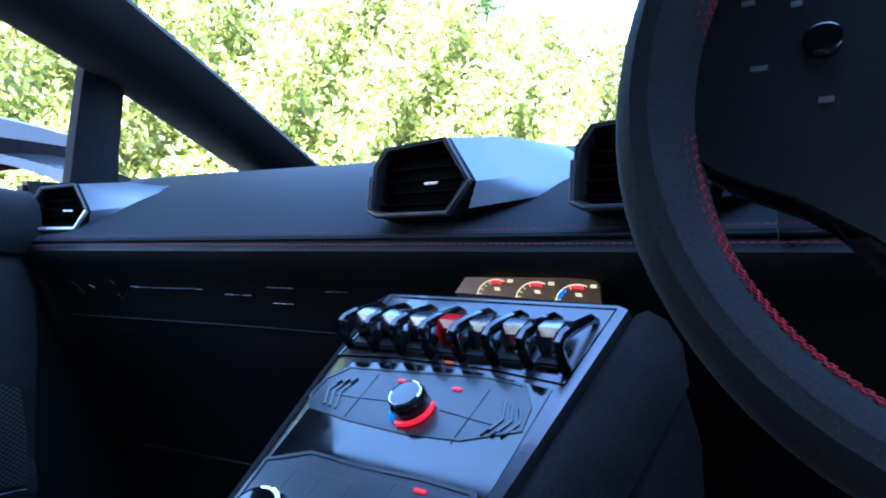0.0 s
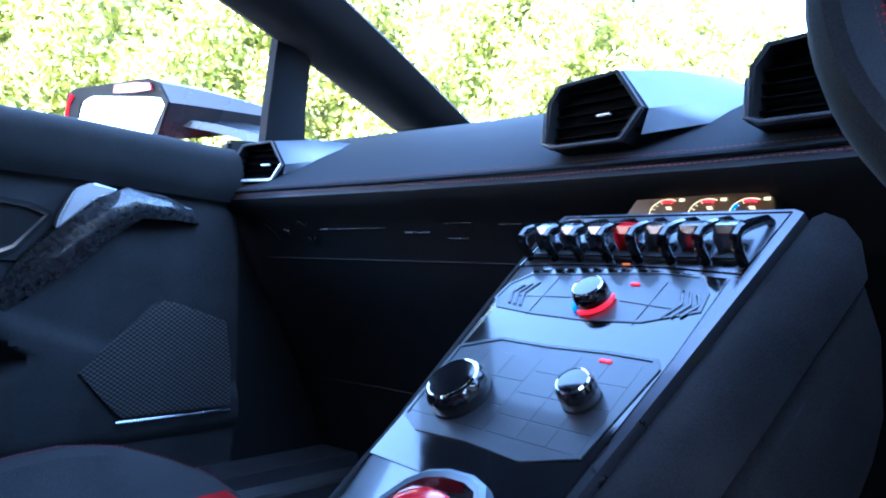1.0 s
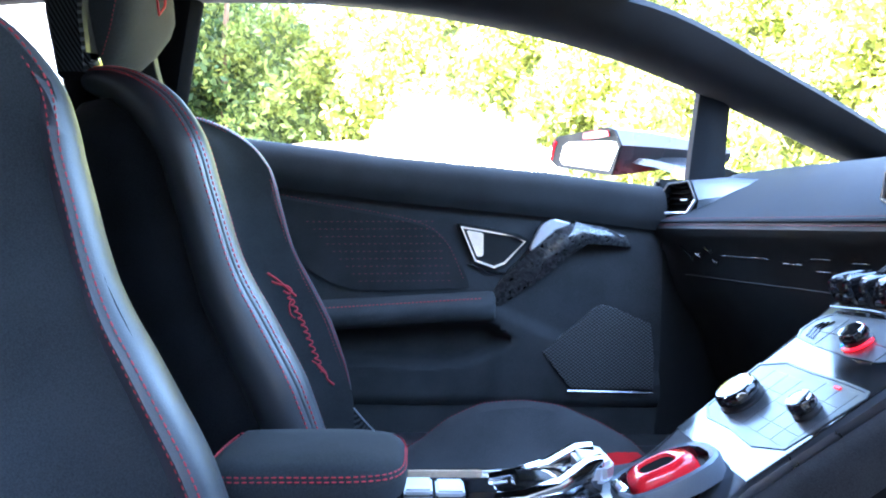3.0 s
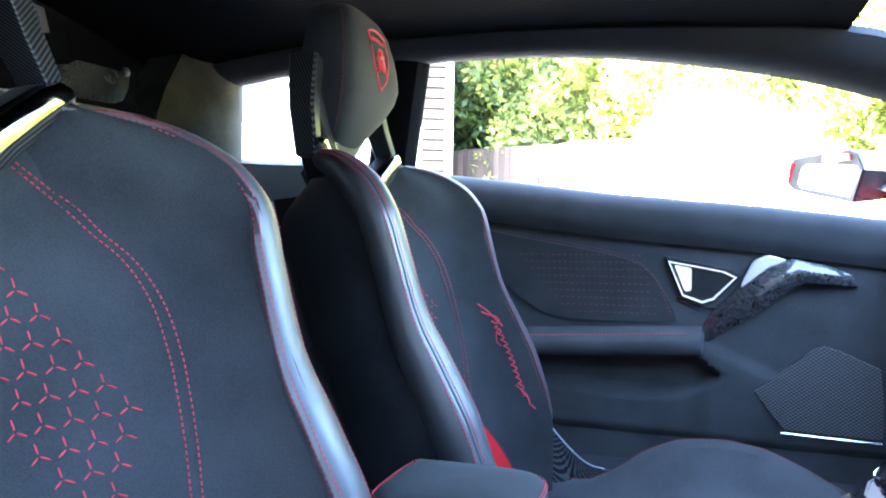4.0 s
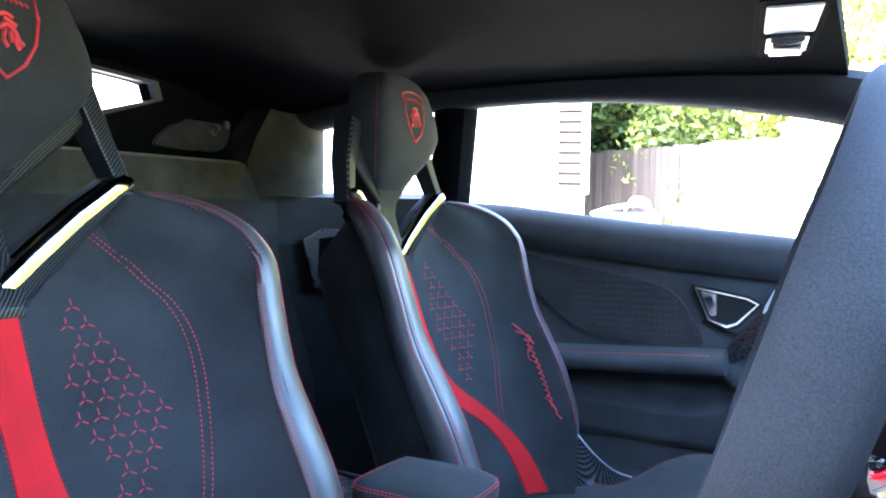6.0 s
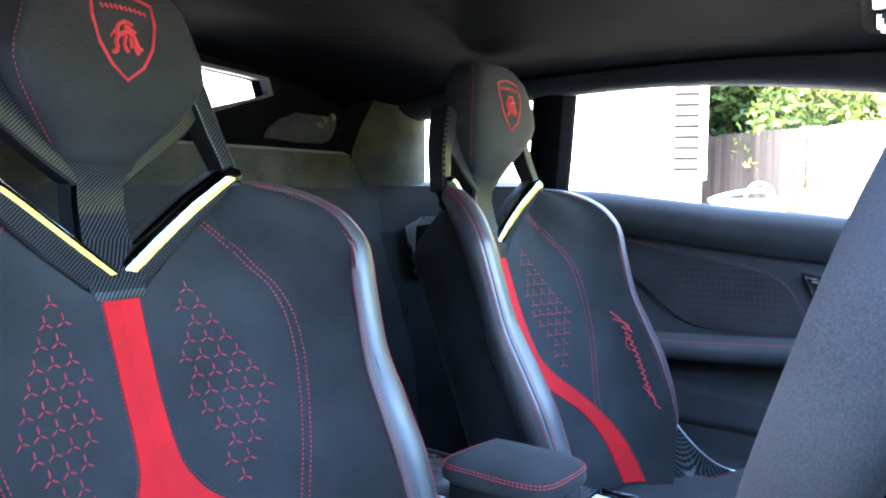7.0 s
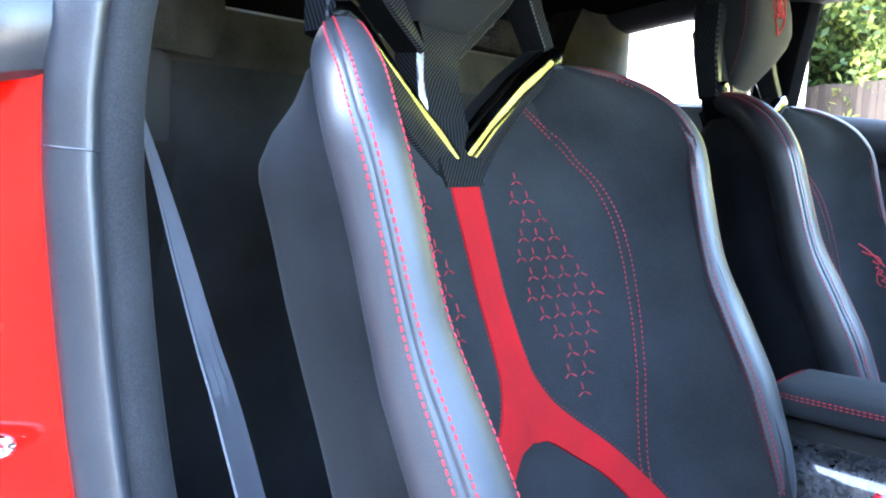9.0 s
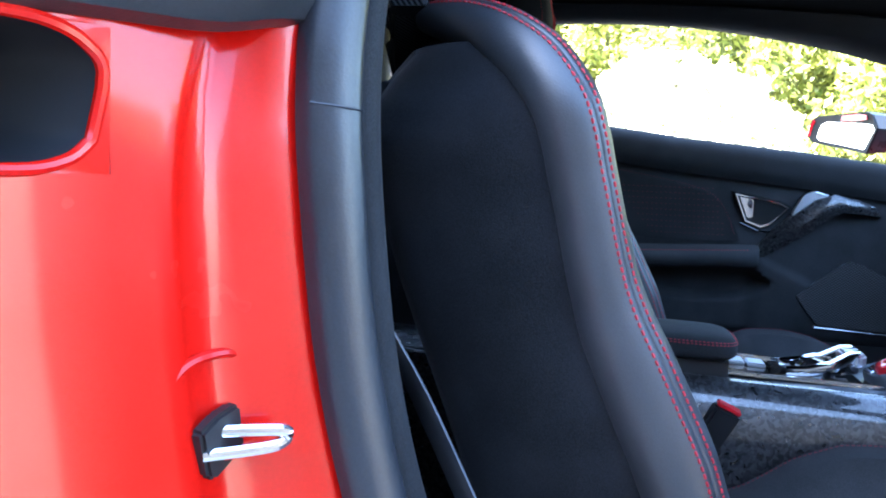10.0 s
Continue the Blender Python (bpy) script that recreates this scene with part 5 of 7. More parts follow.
def rotary_knob(x, y, r, h, label, ring=None, face=None):
    m = CON @ Matrix.Translation((x, y, 0.0))
    e = thing("rotary_knob", con(x, y, 0.0), label, "knob", "console knobs")
    bm = bmesh.new()
    lathe(bm, [(r * 1.05, 0.0), (r * 1.05, h * 0.2), (r * 0.78, h * 0.28), (r * 0.78, h * 0.4)], m)
    part("collar", bm, plastic, e)
    bm = bmesh.new()
    n = 48
    rows = []
    for q, z in ((0.86, 0.38), (1.0, 0.44), (1.02, 0.62), (0.96, 0.8), (0.9, 0.9)):
        rows.append([m @ Vector((r * q * (1 + (0.03 if k % 4 < 2 else -0.02) * (0.4 < z < 0.85)) * math.cos(2 * math.pi * k / n), r * q * (1 + (0.03 if k % 4 < 2 else -0.02) * (0.4 < z < 0.85)) * math.sin(2 * math.pi * k / n), h * z)) for k in range(n)])
    solid(bm, rows, True)
    part("grip", bm, gloss_black, e, "knurled gloss black grip")
    bm = bmesh.new()
    lathe(bm, [(r * 0.9, h * 0.88), (r * 0.92, h * 0.95), (r * 0.86, h), (r * 0.8, h * 0.97)], m)
    part("rim", bm, chrome, e, "bright chrome rim")
    bm = bmesh.new()
    lathe(bm, [(r * 0.81, h * 0.93), (r * 0.8, h * 0.985), (r * 0.4, h), (r * 0.05, h)], m)
    part("cap", bm, gloss_black, e)
    if ring:
        for name, mat, a0, a1, lab in (("cold_arc", glow_blue, 195, 235, "glowing blue arc"), ("warm_arc", glow_red, 255, 385, "glowing red arc")):
            bm = bmesh.new()
            tube(bm, [m @ Vector((r * 1.16 * math.cos(radians(a)), r * 1.16 * math.sin(radians(a)), 0.003)) for a in np.linspace(a0, a1, 16)], 0.0017, 6)
            part(name, bm, mat, e, lab)
    return e


def toggle_row():
    """Aircraft-style switches between black guard loops."""
    e = thing("switch_panel", con(0, 0.1, 0), "row of seven metal toggle switches between black guard loops", "switch panel")
    for i in range(8):
        x = -0.095 + 0.0273 * i
        bm = bmesh.new()
        path = [con(x, 0.0945, -0.002), con(x, 0.0935, 0.010), con(x, 0.0935, 0.018), con(x, 0.0955, 0.0215), con(x, 0.101, 0.0222), con(x, 0.112, 0.0185), con(x, 0.126, 0.012), con(x, 0.136, 0.007), con(x, 0.14, 0.001)]
        tube(bm, path, [0.004, 0.0042, 0.0044, 0.0046, 0.0046, 0.0044, 0.004, 0.0036, 0.0034], 8, up=(1, 0, 0), squash=0.85)
        part("guard_loop", bm, gloss_black, e, "black guard loop")
    for i in range(7):
        x = -0.0815 + 0.0273 * i
        red = i == 3
        mat = red_gloss if red else toggle_metal
        bm = bmesh.new()
        rows = []
        for s, z, w in ((0.099, 0.003, 0.005), (0.1, 0.009, 0.0058), (0.1015, 0.0155, 0.0074), (0.106, 0.0195, 0.0078), (0.114, 0.018, 0.0072), (0.122, 0.012, 0.006)):
            rows.append([con(x - w, s, z), con(x - w, s + 0.004, z + 0.0015), con(x + w, s + 0.004, z + 0.0015), con(x + w, s, z), con(x + w, s + 0.009, z - 0.004), con(x - w, s + 0.009, z - 0.004)])
        solid(bm, rows, True)
        part("toggle", bm, mat, e, "red guarded toggle" if red else "brushed metal toggle")
        bm = bmesh.new()
        box(bm, (x, 0.103, 0.002), (0.019, 0.02, 0.006), 0.0015, CON)
        part("switch_base", bm, plastic, e)
    bm = bmesh.new()
    box(bm, (0.0065, 0.0885, 0.0015), (0.007, 0.002, 0.0015), 0.0004, CON)
    part("tell_tale", bm, glow_mat("orange_indicator", (1.0, 0.25, 0.05), 0.012), e, "small orange glowing mark")
    return e


def gauge_display():
    m = Matrix.Translation((-0.035, 0.490, 0.6985)) @ pose(0, 0, 0, 74, 0, 0) @ pose(0, 0, 0, 0, 0, -1.5)
    e = thing("gauge_display", (-0.046, 0.512, 0.678), "lit amber display with three small dial gauges", "display")
    bm = bmesh.new()
    prism(bm, [(-0.071, 0.0), (0.071, 0.0), (0.068, 0.018), (0.06, 0.026), (-0.055, 0.026), (-0.066, 0.018)], m, -0.02, -0.004, 0.003)
    part("housing", bm, plastic, e)
    bm = bmesh.new()
    prism(bm, [(-0.068, 0.004), (0.068, 0.004), (0.064, 0.018), (0.058, 0.0225), (-0.052, 0.0225), (-0.06, 0.018)], m, -0.004, -0.0015)
    part("screen", bm, glow_amber, e, "dim amber screen")
    cy = 0.0045
    for x in (-0.026, 0.012, 0.048):
        bm = bmesh.new()
        tube(bm, [m @ Vector((x + 0.017 * math.cos(radians(a)), cy + 0.0125 * math.sin(radians(a)), 0.0004)) for a in np.linspace(185, 65, 14)], 0.0004, 5)
        for a in np.linspace(180, 75, 6):
            tube(bm, [m @ Vector((x + r * math.cos(radians(a)), cy + r * 0.73 * math.sin(radians(a)), 0.0004)) for r in (0.0125, 0.0165)], 0.00025, 4)
        box(bm, (x + 0.0125, cy + 0.0112, 0.0004), (0.005, 0.0007, 0.001), 0, m)
        box(bm, (x + 0.0125, cy + 0.0126, 0.0004), (0.005, 0.0007, 0.001), 0, m)
        box(bm, (x + 0.001, cy + 0.0055, 0.0004), (0.005, 0.0007, 0.001), 0, m)
        box(bm, (x + 0.002, cy + 0.004, 0.0004), (0.005, 0.0007, 0.001), 0, m)
        part("dial", bm, glow_cream, e, "pale dial arc")
        bm = bmesh.new()
        tube(bm, [m @ Vector((x + 0.0145 * math.cos(radians(a)), cy + 0.0105 * math.sin(radians(a)), 0.0012)) for a in np.linspace(112, 70, 5)], 0.0013, 5)
        part("red_sector", bm, glow_red, e)
    bm = bmesh.new()
    tube(bm, [m @ Vector((0.048 + 0.0145 * math.cos(radians(a)), cy + 0.0105 * math.sin(radians(a)), 0.0012)) for a in np.linspace(180, 135, 5)], 0.0013, 5)
    part("blue_sector", bm, glow_blue, e)
    return e


def start_cover():
    """The red flip-up guard over the start button, in its bright surround."""
    e = thing("start_button_guard", (-0.035, 0.19, 0.52), "red flip-up button guard in a polished silver surround", "button guard")
    m = Matrix.Translation((-0.009, 0.172, 0.520)) @ pose(0, 0, 0, 24, 0, 0) @ pose(0, 0, 0, 0, 0, 4)
    out = [(-0.022, -0.042), (0.022, -0.042), (0.034, -0.022), (0.035, 0.034), (0.019, 0.054), (-0.019, 0.054), (-0.035, 0.034), (-0.034, -0.022)]
    ring = [(p.x, p.y) for p in smooth_path([(out[-1][0], (out[-1][1] + out[0][1]) / 2, 0)] + [(a * 0.25 + c * 0.75, b * 0.25 + d * 0.75, 0) for (a, b), (c, d) in zip([out[-1]] + out[:-1], out)] + [(a * 0.75 + c * 0.25, b * 0.75 + d * 0.25, 0) for (a, b), (c, d) in zip(out, out[1:] + out[:1])], 1)]
    ring = sorted(ring[1:], key=lambda p: math.atan2(p[1], p[0]))                # corners rounded off

    def hoop(rows, name, mat, parent, label, caps=False):
        b2 = bmesh.new()
        solid(b2, [[m @ Vector((a * q, 0.002 + b * q, h)) for a, b in ring] for q, h in rows], True, caps=caps)
        return part(name, b2, mat, parent, label, angle=40)
    hoop(((1.04, -0.012), (1.03, 0.0), (1.0, 0.0042), (0.93, 0.0058), (0.86, 0.0045)), "surround", cheek_silver, e, "satin silver surround")
    hoop(((0.86, 0.0045), (0.84, 0.002), (0.8, -0.006)), "inner_wall", gloss_black, e, "gloss black inner wall")
    hoop(((0.84, -0.008), (0.82, -0.005)), "well", under_black, e, "", True)
    lidob = hoop(((0.68, -0.006), (0.66, 0.002), (0.62, 0.0075), (0.56, 0.0105), (0.42, 0.012), (0.37, 0.0121), (0.34, 0.0114), (0.32, 0.008), (0.2, 0.0075)), "guard", red_gloss, e, "glossy red flip-up guard", True)
    hoop(((0.325, 0.0078), (0.32, 0.0092), (0.1, 0.0094)), "guard_window", slat_black, lidob, "dark six-sided window in the guard", True)
    bm = bmesh.new()
    box(bm, (0, -0.034, 0.0065), (0.026, 0.009, 0.005), 0.002, m)
    part("guard_tab", bm, chrome, e)
    return e


def shift_switch():
    e = thing("reverse_lever", (-0.035, 0.09, 0.495), "angular silver gear lever frame on the console", "lever")
    m = Matrix.Translation((-0.037, 0.075, 0.496)) @ pose(0, 0, 0, 0, 0, 0)
    for sg in (1, -1):
        bm = bmesh.new()
        rows = []
        for y, z, w, x in ((-0.045, 0.004, 0.006, 0.026), (-0.02, 0.008, 0.009, 0.03), (0.01, 0.018, 0.011, 0.028), (0.035, 0.034, 0.012, 0.024), (0.05, 0.036, 0.011, 0.018)):
            rows.append([m @ Vector((sg * (x + a * w), y, z + b)) for a, b in ((-1, -0.004), (-0.9, 0.002), (0, 0.005), (0.9, 0.002), (1, -0.004), (0.5, -0.01 - z * 0.5), (-0.5, -0.01 - z * 0.5))])
        solid(bm, rows, True)
        part("side_arm", bm, chrome, e, "bright faceted arm")
    bm = bmesh.new()
    prism(bm, [(-0.03, 0.03), (0.03, 0.03), (0.034, 0.05), (0.02, 0.062), (-0.02, 0.062), (-0.034, 0.05)], m, 0.018, 0.036, 0.004)
    part("cross_piece", bm, silver, e, "faceted silver cross piece")
    bm = bmesh.new()
    box(bm, (0, 0.0, 0.008), (0.036, 0.05, 0.016), 0.004, m)
    part("lever", bm, gloss_black, e, "gloss black lever")
    return e


def tunnel_trim():
    e = thing("tunnel_trim", (-0.03, -0.05, 0.48), "glossy tunnel strip with window switches beside the armrest", "switch strip")
    bm = bmesh.new()
    prism(bm, [(-0.066, 0.165), (0.064, 0.165), (0.066, -0.06), (-0.066, -0.06)], Matrix.Translation((-0.036, 0, 0.4905)), -0.004, 0.0035, 0.0015)
    part("base_strip", bm, gloss_black, e)
    for x in (-0.06, 0.056):
        bm = bmesh.new()
        box(bm, (x - 0.036, 0.05, 0.4955), (0.005, 0.21, 0.005), 0.001)
        part("edge_strip", bm, chrome, e, "bright edge strip")
    for i in range(3):
        bm = bmesh.new()
        box(bm, (-0.05 + 0.004 * i, -0.036 + 0.029 * i, 0.4965), (0.034, 0.026, 0.007), 0.002)
        part("window_switch", bm, silver if i < 2 else gloss_black, e, "pale reflective switch")
    return e


def forged_side():
    """The flaked carbon side of the tunnel next to the driver."""
    e = thing("tunnel_side_panel", (0.07, -0.06, 0.3), "dark glossy flaked carbon panel along the tunnel", "trim panel")
    bm = bmesh.new()
    rows = []
    for y in np.linspace(-0.30, 0.17, 12):
        rows.append([(x, y, z) for x, z in ((0.0495, 0.485), (0.0505, 0.494), (0.06, 0.4945), (0.075, 0.4895), (0.084, 0.481), (0.09, 0.468), (0.096, 0.453), (0.102, 0.437), (0.106, 0.41), (0.104, 0.36), (0.1, 0.3))])
    solid(bm, rows)
    part("panel", bm, forged, e)
    bm = bmesh.new()
    box(bm, (0.099, -0.06, 0.292), (0.012, 0.47, 0.014), 0.004)
    part("lower_edge", bm, plastic, e, "black lower edge strip")
    bm = bmesh.new()
    box(bm, (0.0955, 0.03, 0.415), (0.006, 0.05, 0.04), 0.003)
    part("switch_housing", bm, plastic, e, "black switch housing")
    return e


def armrest():
    e = thing("armrest", (-0.0, -0.12, 0.49), "black suede armrest pad with a double red seam", "armrest")
    m = Matrix.Translation((0.0, -0.12, 0.0)) @ pose(0, 0, 0, 0, 0, 0)
    out = [(-0.058, -0.08), (-0.064, -0.02), (-0.062, 0.045), (-0.045, 0.07), (0.0, 0.074), (0.045, 0.07), (0.063, 0.045), (0.066, -0.02), (0.06, -0.08), (0.0, -0.086)]
    bm = bmesh.new()
    ring = smooth_path([(a, b, 0) for a, b in out + [out[0]]], 4)[:-1]
    rows = []
    for q, z in ((0.8, 0.494), (0.93, 0.4985), (0.985, 0.505), (1.0, 0.515), (0.995, 0.526), (0.965, 0.5365), (0.89, 0.545), (0.74, 0.5505), (0.4, 0.554), (0.05, 0.555)):
        rows.append([m @ Vector((p.x * q + 0.003, p.y * q, 0.554 - (0.555 - z) * 0.6)) for p in ring])
    solid(bm, rows, True)
    part("pad", bm, suede, e)
    bm = bmesh.new()
    for q, z in ((0.968, 0.5442), (0.987, 0.541)):
        pts = [m @ Vector((p.x * q * 1.006 + 0.003, p.y * q * 1.006, z)) for p in ring]
        stitches(bm, pts + [pts[0]], 0.0036, 0.002, 0.0007)
    part("stitching", bm, thread, e, "red double stitching")
    bm = bmesh.new()
    box(bm, (0.0, -0.13, 0.495), (0.1, 0.145, 0.05), 0.006)
    part("base", bm, plastic, e)
    return e


def tunnel_rear():
    e = thing("tunnel_cover", (0, -0.5, 0.3), "dark flaked tunnel cover between the seats", "trim panel")
    bm = bmesh.new()
    rows = [[(x, y, z) for x, z in ((-0.17, 0.17), (-0.15, 0.42), (-0.125, 0.47), (-0.08, 0.484), (0.0, 0.487), (0.06, 0.482), (0.085, 0.45), (0.1, 0.17))] for y in (-0.2, -0.3, -0.5, -0.79)]
    solid(bm, rows)
    part("panel", bm, forged, e)
    bm = bmesh.new()
    for x in (-0.09, 0.05):
        tube(bm, [(x, -0.24, 0.487), (x, -0.5, 0.487), (x, -0.78, 0.487)], 0.0025, 6)
    part("seam", bm, plastic, e)
    return e


def belt_buckle():
    e = thing("belt_buckle", (0.1, -0.06, 0.4), "black seat belt buckle with a red release button", "belt buckle")
    m = Matrix.Translation((0.104, -0.075, 0.44)) @ pose(0, 0, 0, -24, 8, 0)
    bm = bmesh.new()
    box(bm, (0, 0, 0), (0.022, 0.036, 0.06), 0.004, m)
    part("body", bm, plastic, e)
    bm = bmesh.new()
    box(bm, (0, 0, 0.031), (0.016, 0.032, 0.005), 0.001, m)
    part("release_button", bm, red_gloss, e, "red release button")
    bm = bmesh.new()
    tube(bm, [m @ Vector((0, 0, -0.03)), m @ Vector((0, -0.02, -0.09)), Vector((0.108, -0.13, 0.30)), Vector((0.11, -0.15, 0.18))], 0.009, 8)
    part("stalk", bm, plastic, e)
    return e


# ---- passenger door ----
DOOR_X = -0.75


def door_top(y):
    return lerp_table(y, [(-0.5, 0.892), (-0.38, 0.886), (-0.08, 0.853), (0.2, 0.831), (0.4, 0.81), (0.56, 0.80)])


def passenger_door():
    e = thing("door_1", (DOOR_X, 0.0, 0.3), "closed passenger door lined in dark suede with red seams", "door", kind="structure")
    ys = np.linspace(-0.50, 0.418, 90)
    bm = bmesh.new()
    rows = []
    for p in smooth_path([(-0.06, -0.03, 0), (-0.055, 0.0, 0), (-0.03, 0.008, 0), (0.0, 0.004, 0), (0.021, -0.012, 0), (0.028, -0.034, 0), (0.028, -0.056, 0), (0.018, -0.076, 0)], 4):
        rows.append([(DOOR_X + p.x, y, door_top(y) + p.y) for y in ys])
    solid(bm, rows)
    part("upper_roll", bm, suede, e, "dark grey suede roll under the window")

    def lower_x(y, z):
        top = lerp_table(y, [(-0.5, 0.557), (0.1, 0.563), (0.147, 0.531)])
        low = lerp_table(y, [(-0.5, 0.486), (-0.2, 0.478), (-0.012, 0.469), (0.06, 0.477), (0.09, 0.49), (0.125, 0.509), (0.147, 0.531)])
        k = max(0.0, min(1.0, min(top - z, (z - low) * 0.8) / 0.02))
        sweep = 0.01 * max(0.0, min(1.0, (0.60 - 0.42 * (y - 0.1) - z) / 0.02)) * max(0.0, min(1.0, (y - 0.09) / 0.03))
        return DOOR_X + 0.012 * math.exp(-((z - 0.6) / 0.18) ** 2) - 0.04 * k * k * (3 - 2 * k) * (y < 0.147) + sweep - 0.012 * max(0.0, (0.425 - z) / 0.02) ** 2
    bm = bmesh.new()
    zs = list(np.linspace(0.835, 0.402, 90))
    rows = [[(lower_x(y, min(z, door_top(y) - 0.05)), y, min(z, door_top(y) - 0.05 - 0.0001 * i)) for y in ys] for i, z in enumerate(zs)]
    rows.append([(DOOR_X - 0.02, y, 0.2) for y in ys])
    solid(bm, rows)
    part("inner_panel", bm, door_suede, e)
    yz = Matrix(((0, 0, 1, DOOR_X), (1, 0, 0, 0), (0, 1, 0, 0), (0, 0, 0, 1)))    # x -> y, y -> z, z -> off the door
    bm = bmesh.new()
    prism(bm, [(p.x, p.y) for p in smooth_path([(-0.44, 0.80, 0), (-0.33, 0.79, 0), (-0.25, 0.775, 0), (-0.149, 0.759, 0), (-0.05, 0.741, 0), (0.0, 0.722, 0), (0.03, 0.69, 0), (0.06, 0.632, 0), (0.04, 0.622, 0), (-0.11, 0.617, 0), (-0.177, 0.624, 0), (-0.24, 0.662, 0), (-0.303, 0.712, 0), (-0.40, 0.775, 0)], 4)], yz, 0.002, 0.0165, 0.004, 3)
    ins = part("insert", bm, under_suede, e, "padded suede insert with red embroidery")
    bm = bmesh.new()
    for r in range(9):
        z = 0.742 - 0.0135 * r
        lo, hi = -0.235 + 0.012 * r, 0.0 + 0.004 * r
        stitches(bm, [(DOOR_X + 0.017, y, z + 0.02 * (y + 0.1)) for y in np.linspace(lo, hi, 8)], 0.0045, 0.0062, 0.0005)
    stitches(bm, smooth_path([(DOOR_X + 0.017, y, z) for y, z in ((-0.33, 0.797), (-0.22, 0.776), (-0.1, 0.757), (-0.02, 0.737), (0.022, 0.70), (0.052, 0.635))], 8), 0.004, 0.0035, 0.0006)
    part("embroidery", bm, thread_dark, ins, "faint red stitched lines", stuff=True)
    # arm ledge
    bm = bmesh.new()
    rows = []
    for y, w in ((-0.5, 0.03), (-0.42, 0.05), (-0.25, 0.06), (0.0, 0.06), (0.07, 0.058), (0.095, 0.052), (0.106, 0.04), (0.11, 0.015)):
        t = lerp_table(y, [(-0.5, 0.575), (-0.2, 0.586), (0.1, 0.608)])
        rows.append([(DOOR_X + a * w, y, t + b) for a, b in ((-0.1, 0.014), (0.2, 0.011), (0.5, 0.006), (0.75, 0.0005), (0.92, -0.006), (1.0, -0.015), (0.985, -0.025), (0.9, -0.034), (0.7, -0.04), (0.4, -0.043), (-0.1, -0.044))])
    solid(bm, rows, True)
    arm = part("arm_ledge", bm, door_suede, e, "padded suede arm ledge")
    bm = bmesh.new()
    stitches(bm, [(DOOR_X + 0.0475, y, lerp_table(y, [(-0.5, 0.575), (-0.2, 0.586), (0.1, 0.608)]) + 0.001) for y in np.linspace(-0.4, 0.085, 40)], 0.0045, 0.0025, 0.0008)
    part("ledge_stitching", bm, thread, arm, "red stitching")
    # door opener
    out = [(0.043, 0.736), (0.095, 0.728), (0.142, 0.72), (0.163, 0.71), (0.125, 0.668), (0.105, 0.660), (0.07, 0.672)]
    c0 = (0.1, 0.70)
    inn = [(c0[0] + (a - c0[0]) * 0.92, c0[1] + (b - c0[1]) * 0.885) for a, b in out]
    bm = bmesh.new()
    prism(bm, [(c0[0] + (a - c0[0]) * 1.13, c0[1] + (b - c0[1]) * 1.2) for a, b in out], yz, 0.004, 0.0145, 0.003)
    part("opener_surround", bm, under_black, e, "matt black surround of the door opener")
    bm = bmesh.new()
    frame_of(out, inn, yz, bm, 0.006, 0.02)
    op = part("door_opener", bm, chrome, e, "polished chrome door opener surround")
    bm = bmesh.new()
    prism(bm, inn, yz, 0.004, 0.0155)
    part("recess", bm, under_black, op)
    bm = bmesh.new()
    prism(bm, [(0.054, 0.729), (0.085, 0.724), (0.086, 0.682), (0.074, 0.68)], yz, 0.0, 0.0185, 0.002)
    part("lever", bm, chrome, op, "polished lever plate")
    bm = bmesh.new()
    tube(bm, [yz @ Vector((a, b, 0.016)) for a, b in ((0.06, 0.668), (0.1, 0.652), (0.13, 0.651), (0.16, 0.672))], 0.0018, 6)
    part("lower_trim", bm, gloss_black, op)
    # pull handle: silver root and flaked carbon grip
    bm = bmesh.new()
    rows = []
    for y, z, w, h in ((0.108, 0.60, 0.006, 0.014), (0.14, 0.634, 0.02, 0.022), (0.185, 0.672, 0.036, 0.026), (0.225, 0.708, 0.044, 0.026), (0.26, 0.727, 0.044, 0.022), (0.31, 0.722, 0.034, 0.018), (0.352, 0.712, 0.012, 0.012)):
        rows.append([(DOOR_X + 0.008 + a * w, y - b * h * 0.5, z + b * h) for a, b in ((0, -1), (0.8, -0.9), (1.0, -0.3), (1.0, 0.4), (0.8, 0.9), (0, 1))])
    solid(bm, rows, True)
    pull = part("pull_handle", bm, forged, e, "dark flaked carbon pull handle")
    bm = bmesh.new()
    prism(bm, [(0.165, 0.665), (0.172, 0.705), (0.19, 0.742), (0.212, 0.752), (0.25, 0.742), (0.30, 0.733), (0.345, 0.722), (0.30, 0.726), (0.25, 0.727), (0.222, 0.714)], yz, 0.004, 0.03, 0.003)
    part("handle_root", bm, silver, pull, "satin silver handle root")
    # loudspeaker grille and the strip under it
    bm = bmesh.new()
    prism(bm, [(0.197, 0.507), (0.225, 0.533), (0.293, 0.590), (0.307, 0.596), (0.335, 0.588), (0.396, 0.562), (0.403, 0.50), (0.403, 0.441), (0.249, 0.443), (0.222, 0.476)], yz, 0.002, 0.0225, 0.0015)
    part("speaker_grille", bm, grille, e, "black perforated loudspeaker grille")
    bm = bmesh.new()
    tube(bm, [(DOOR_X + 0.0225, 0.243, 0.4375), (DOOR_X + 0.0225, 0.33, 0.436), (DOOR_X + 0.0215, 0.402, 0.4345)], 0.0022, 6)
    part("speaker_strip", bm, toggle_metal, e, "thin silver strip")
    return e


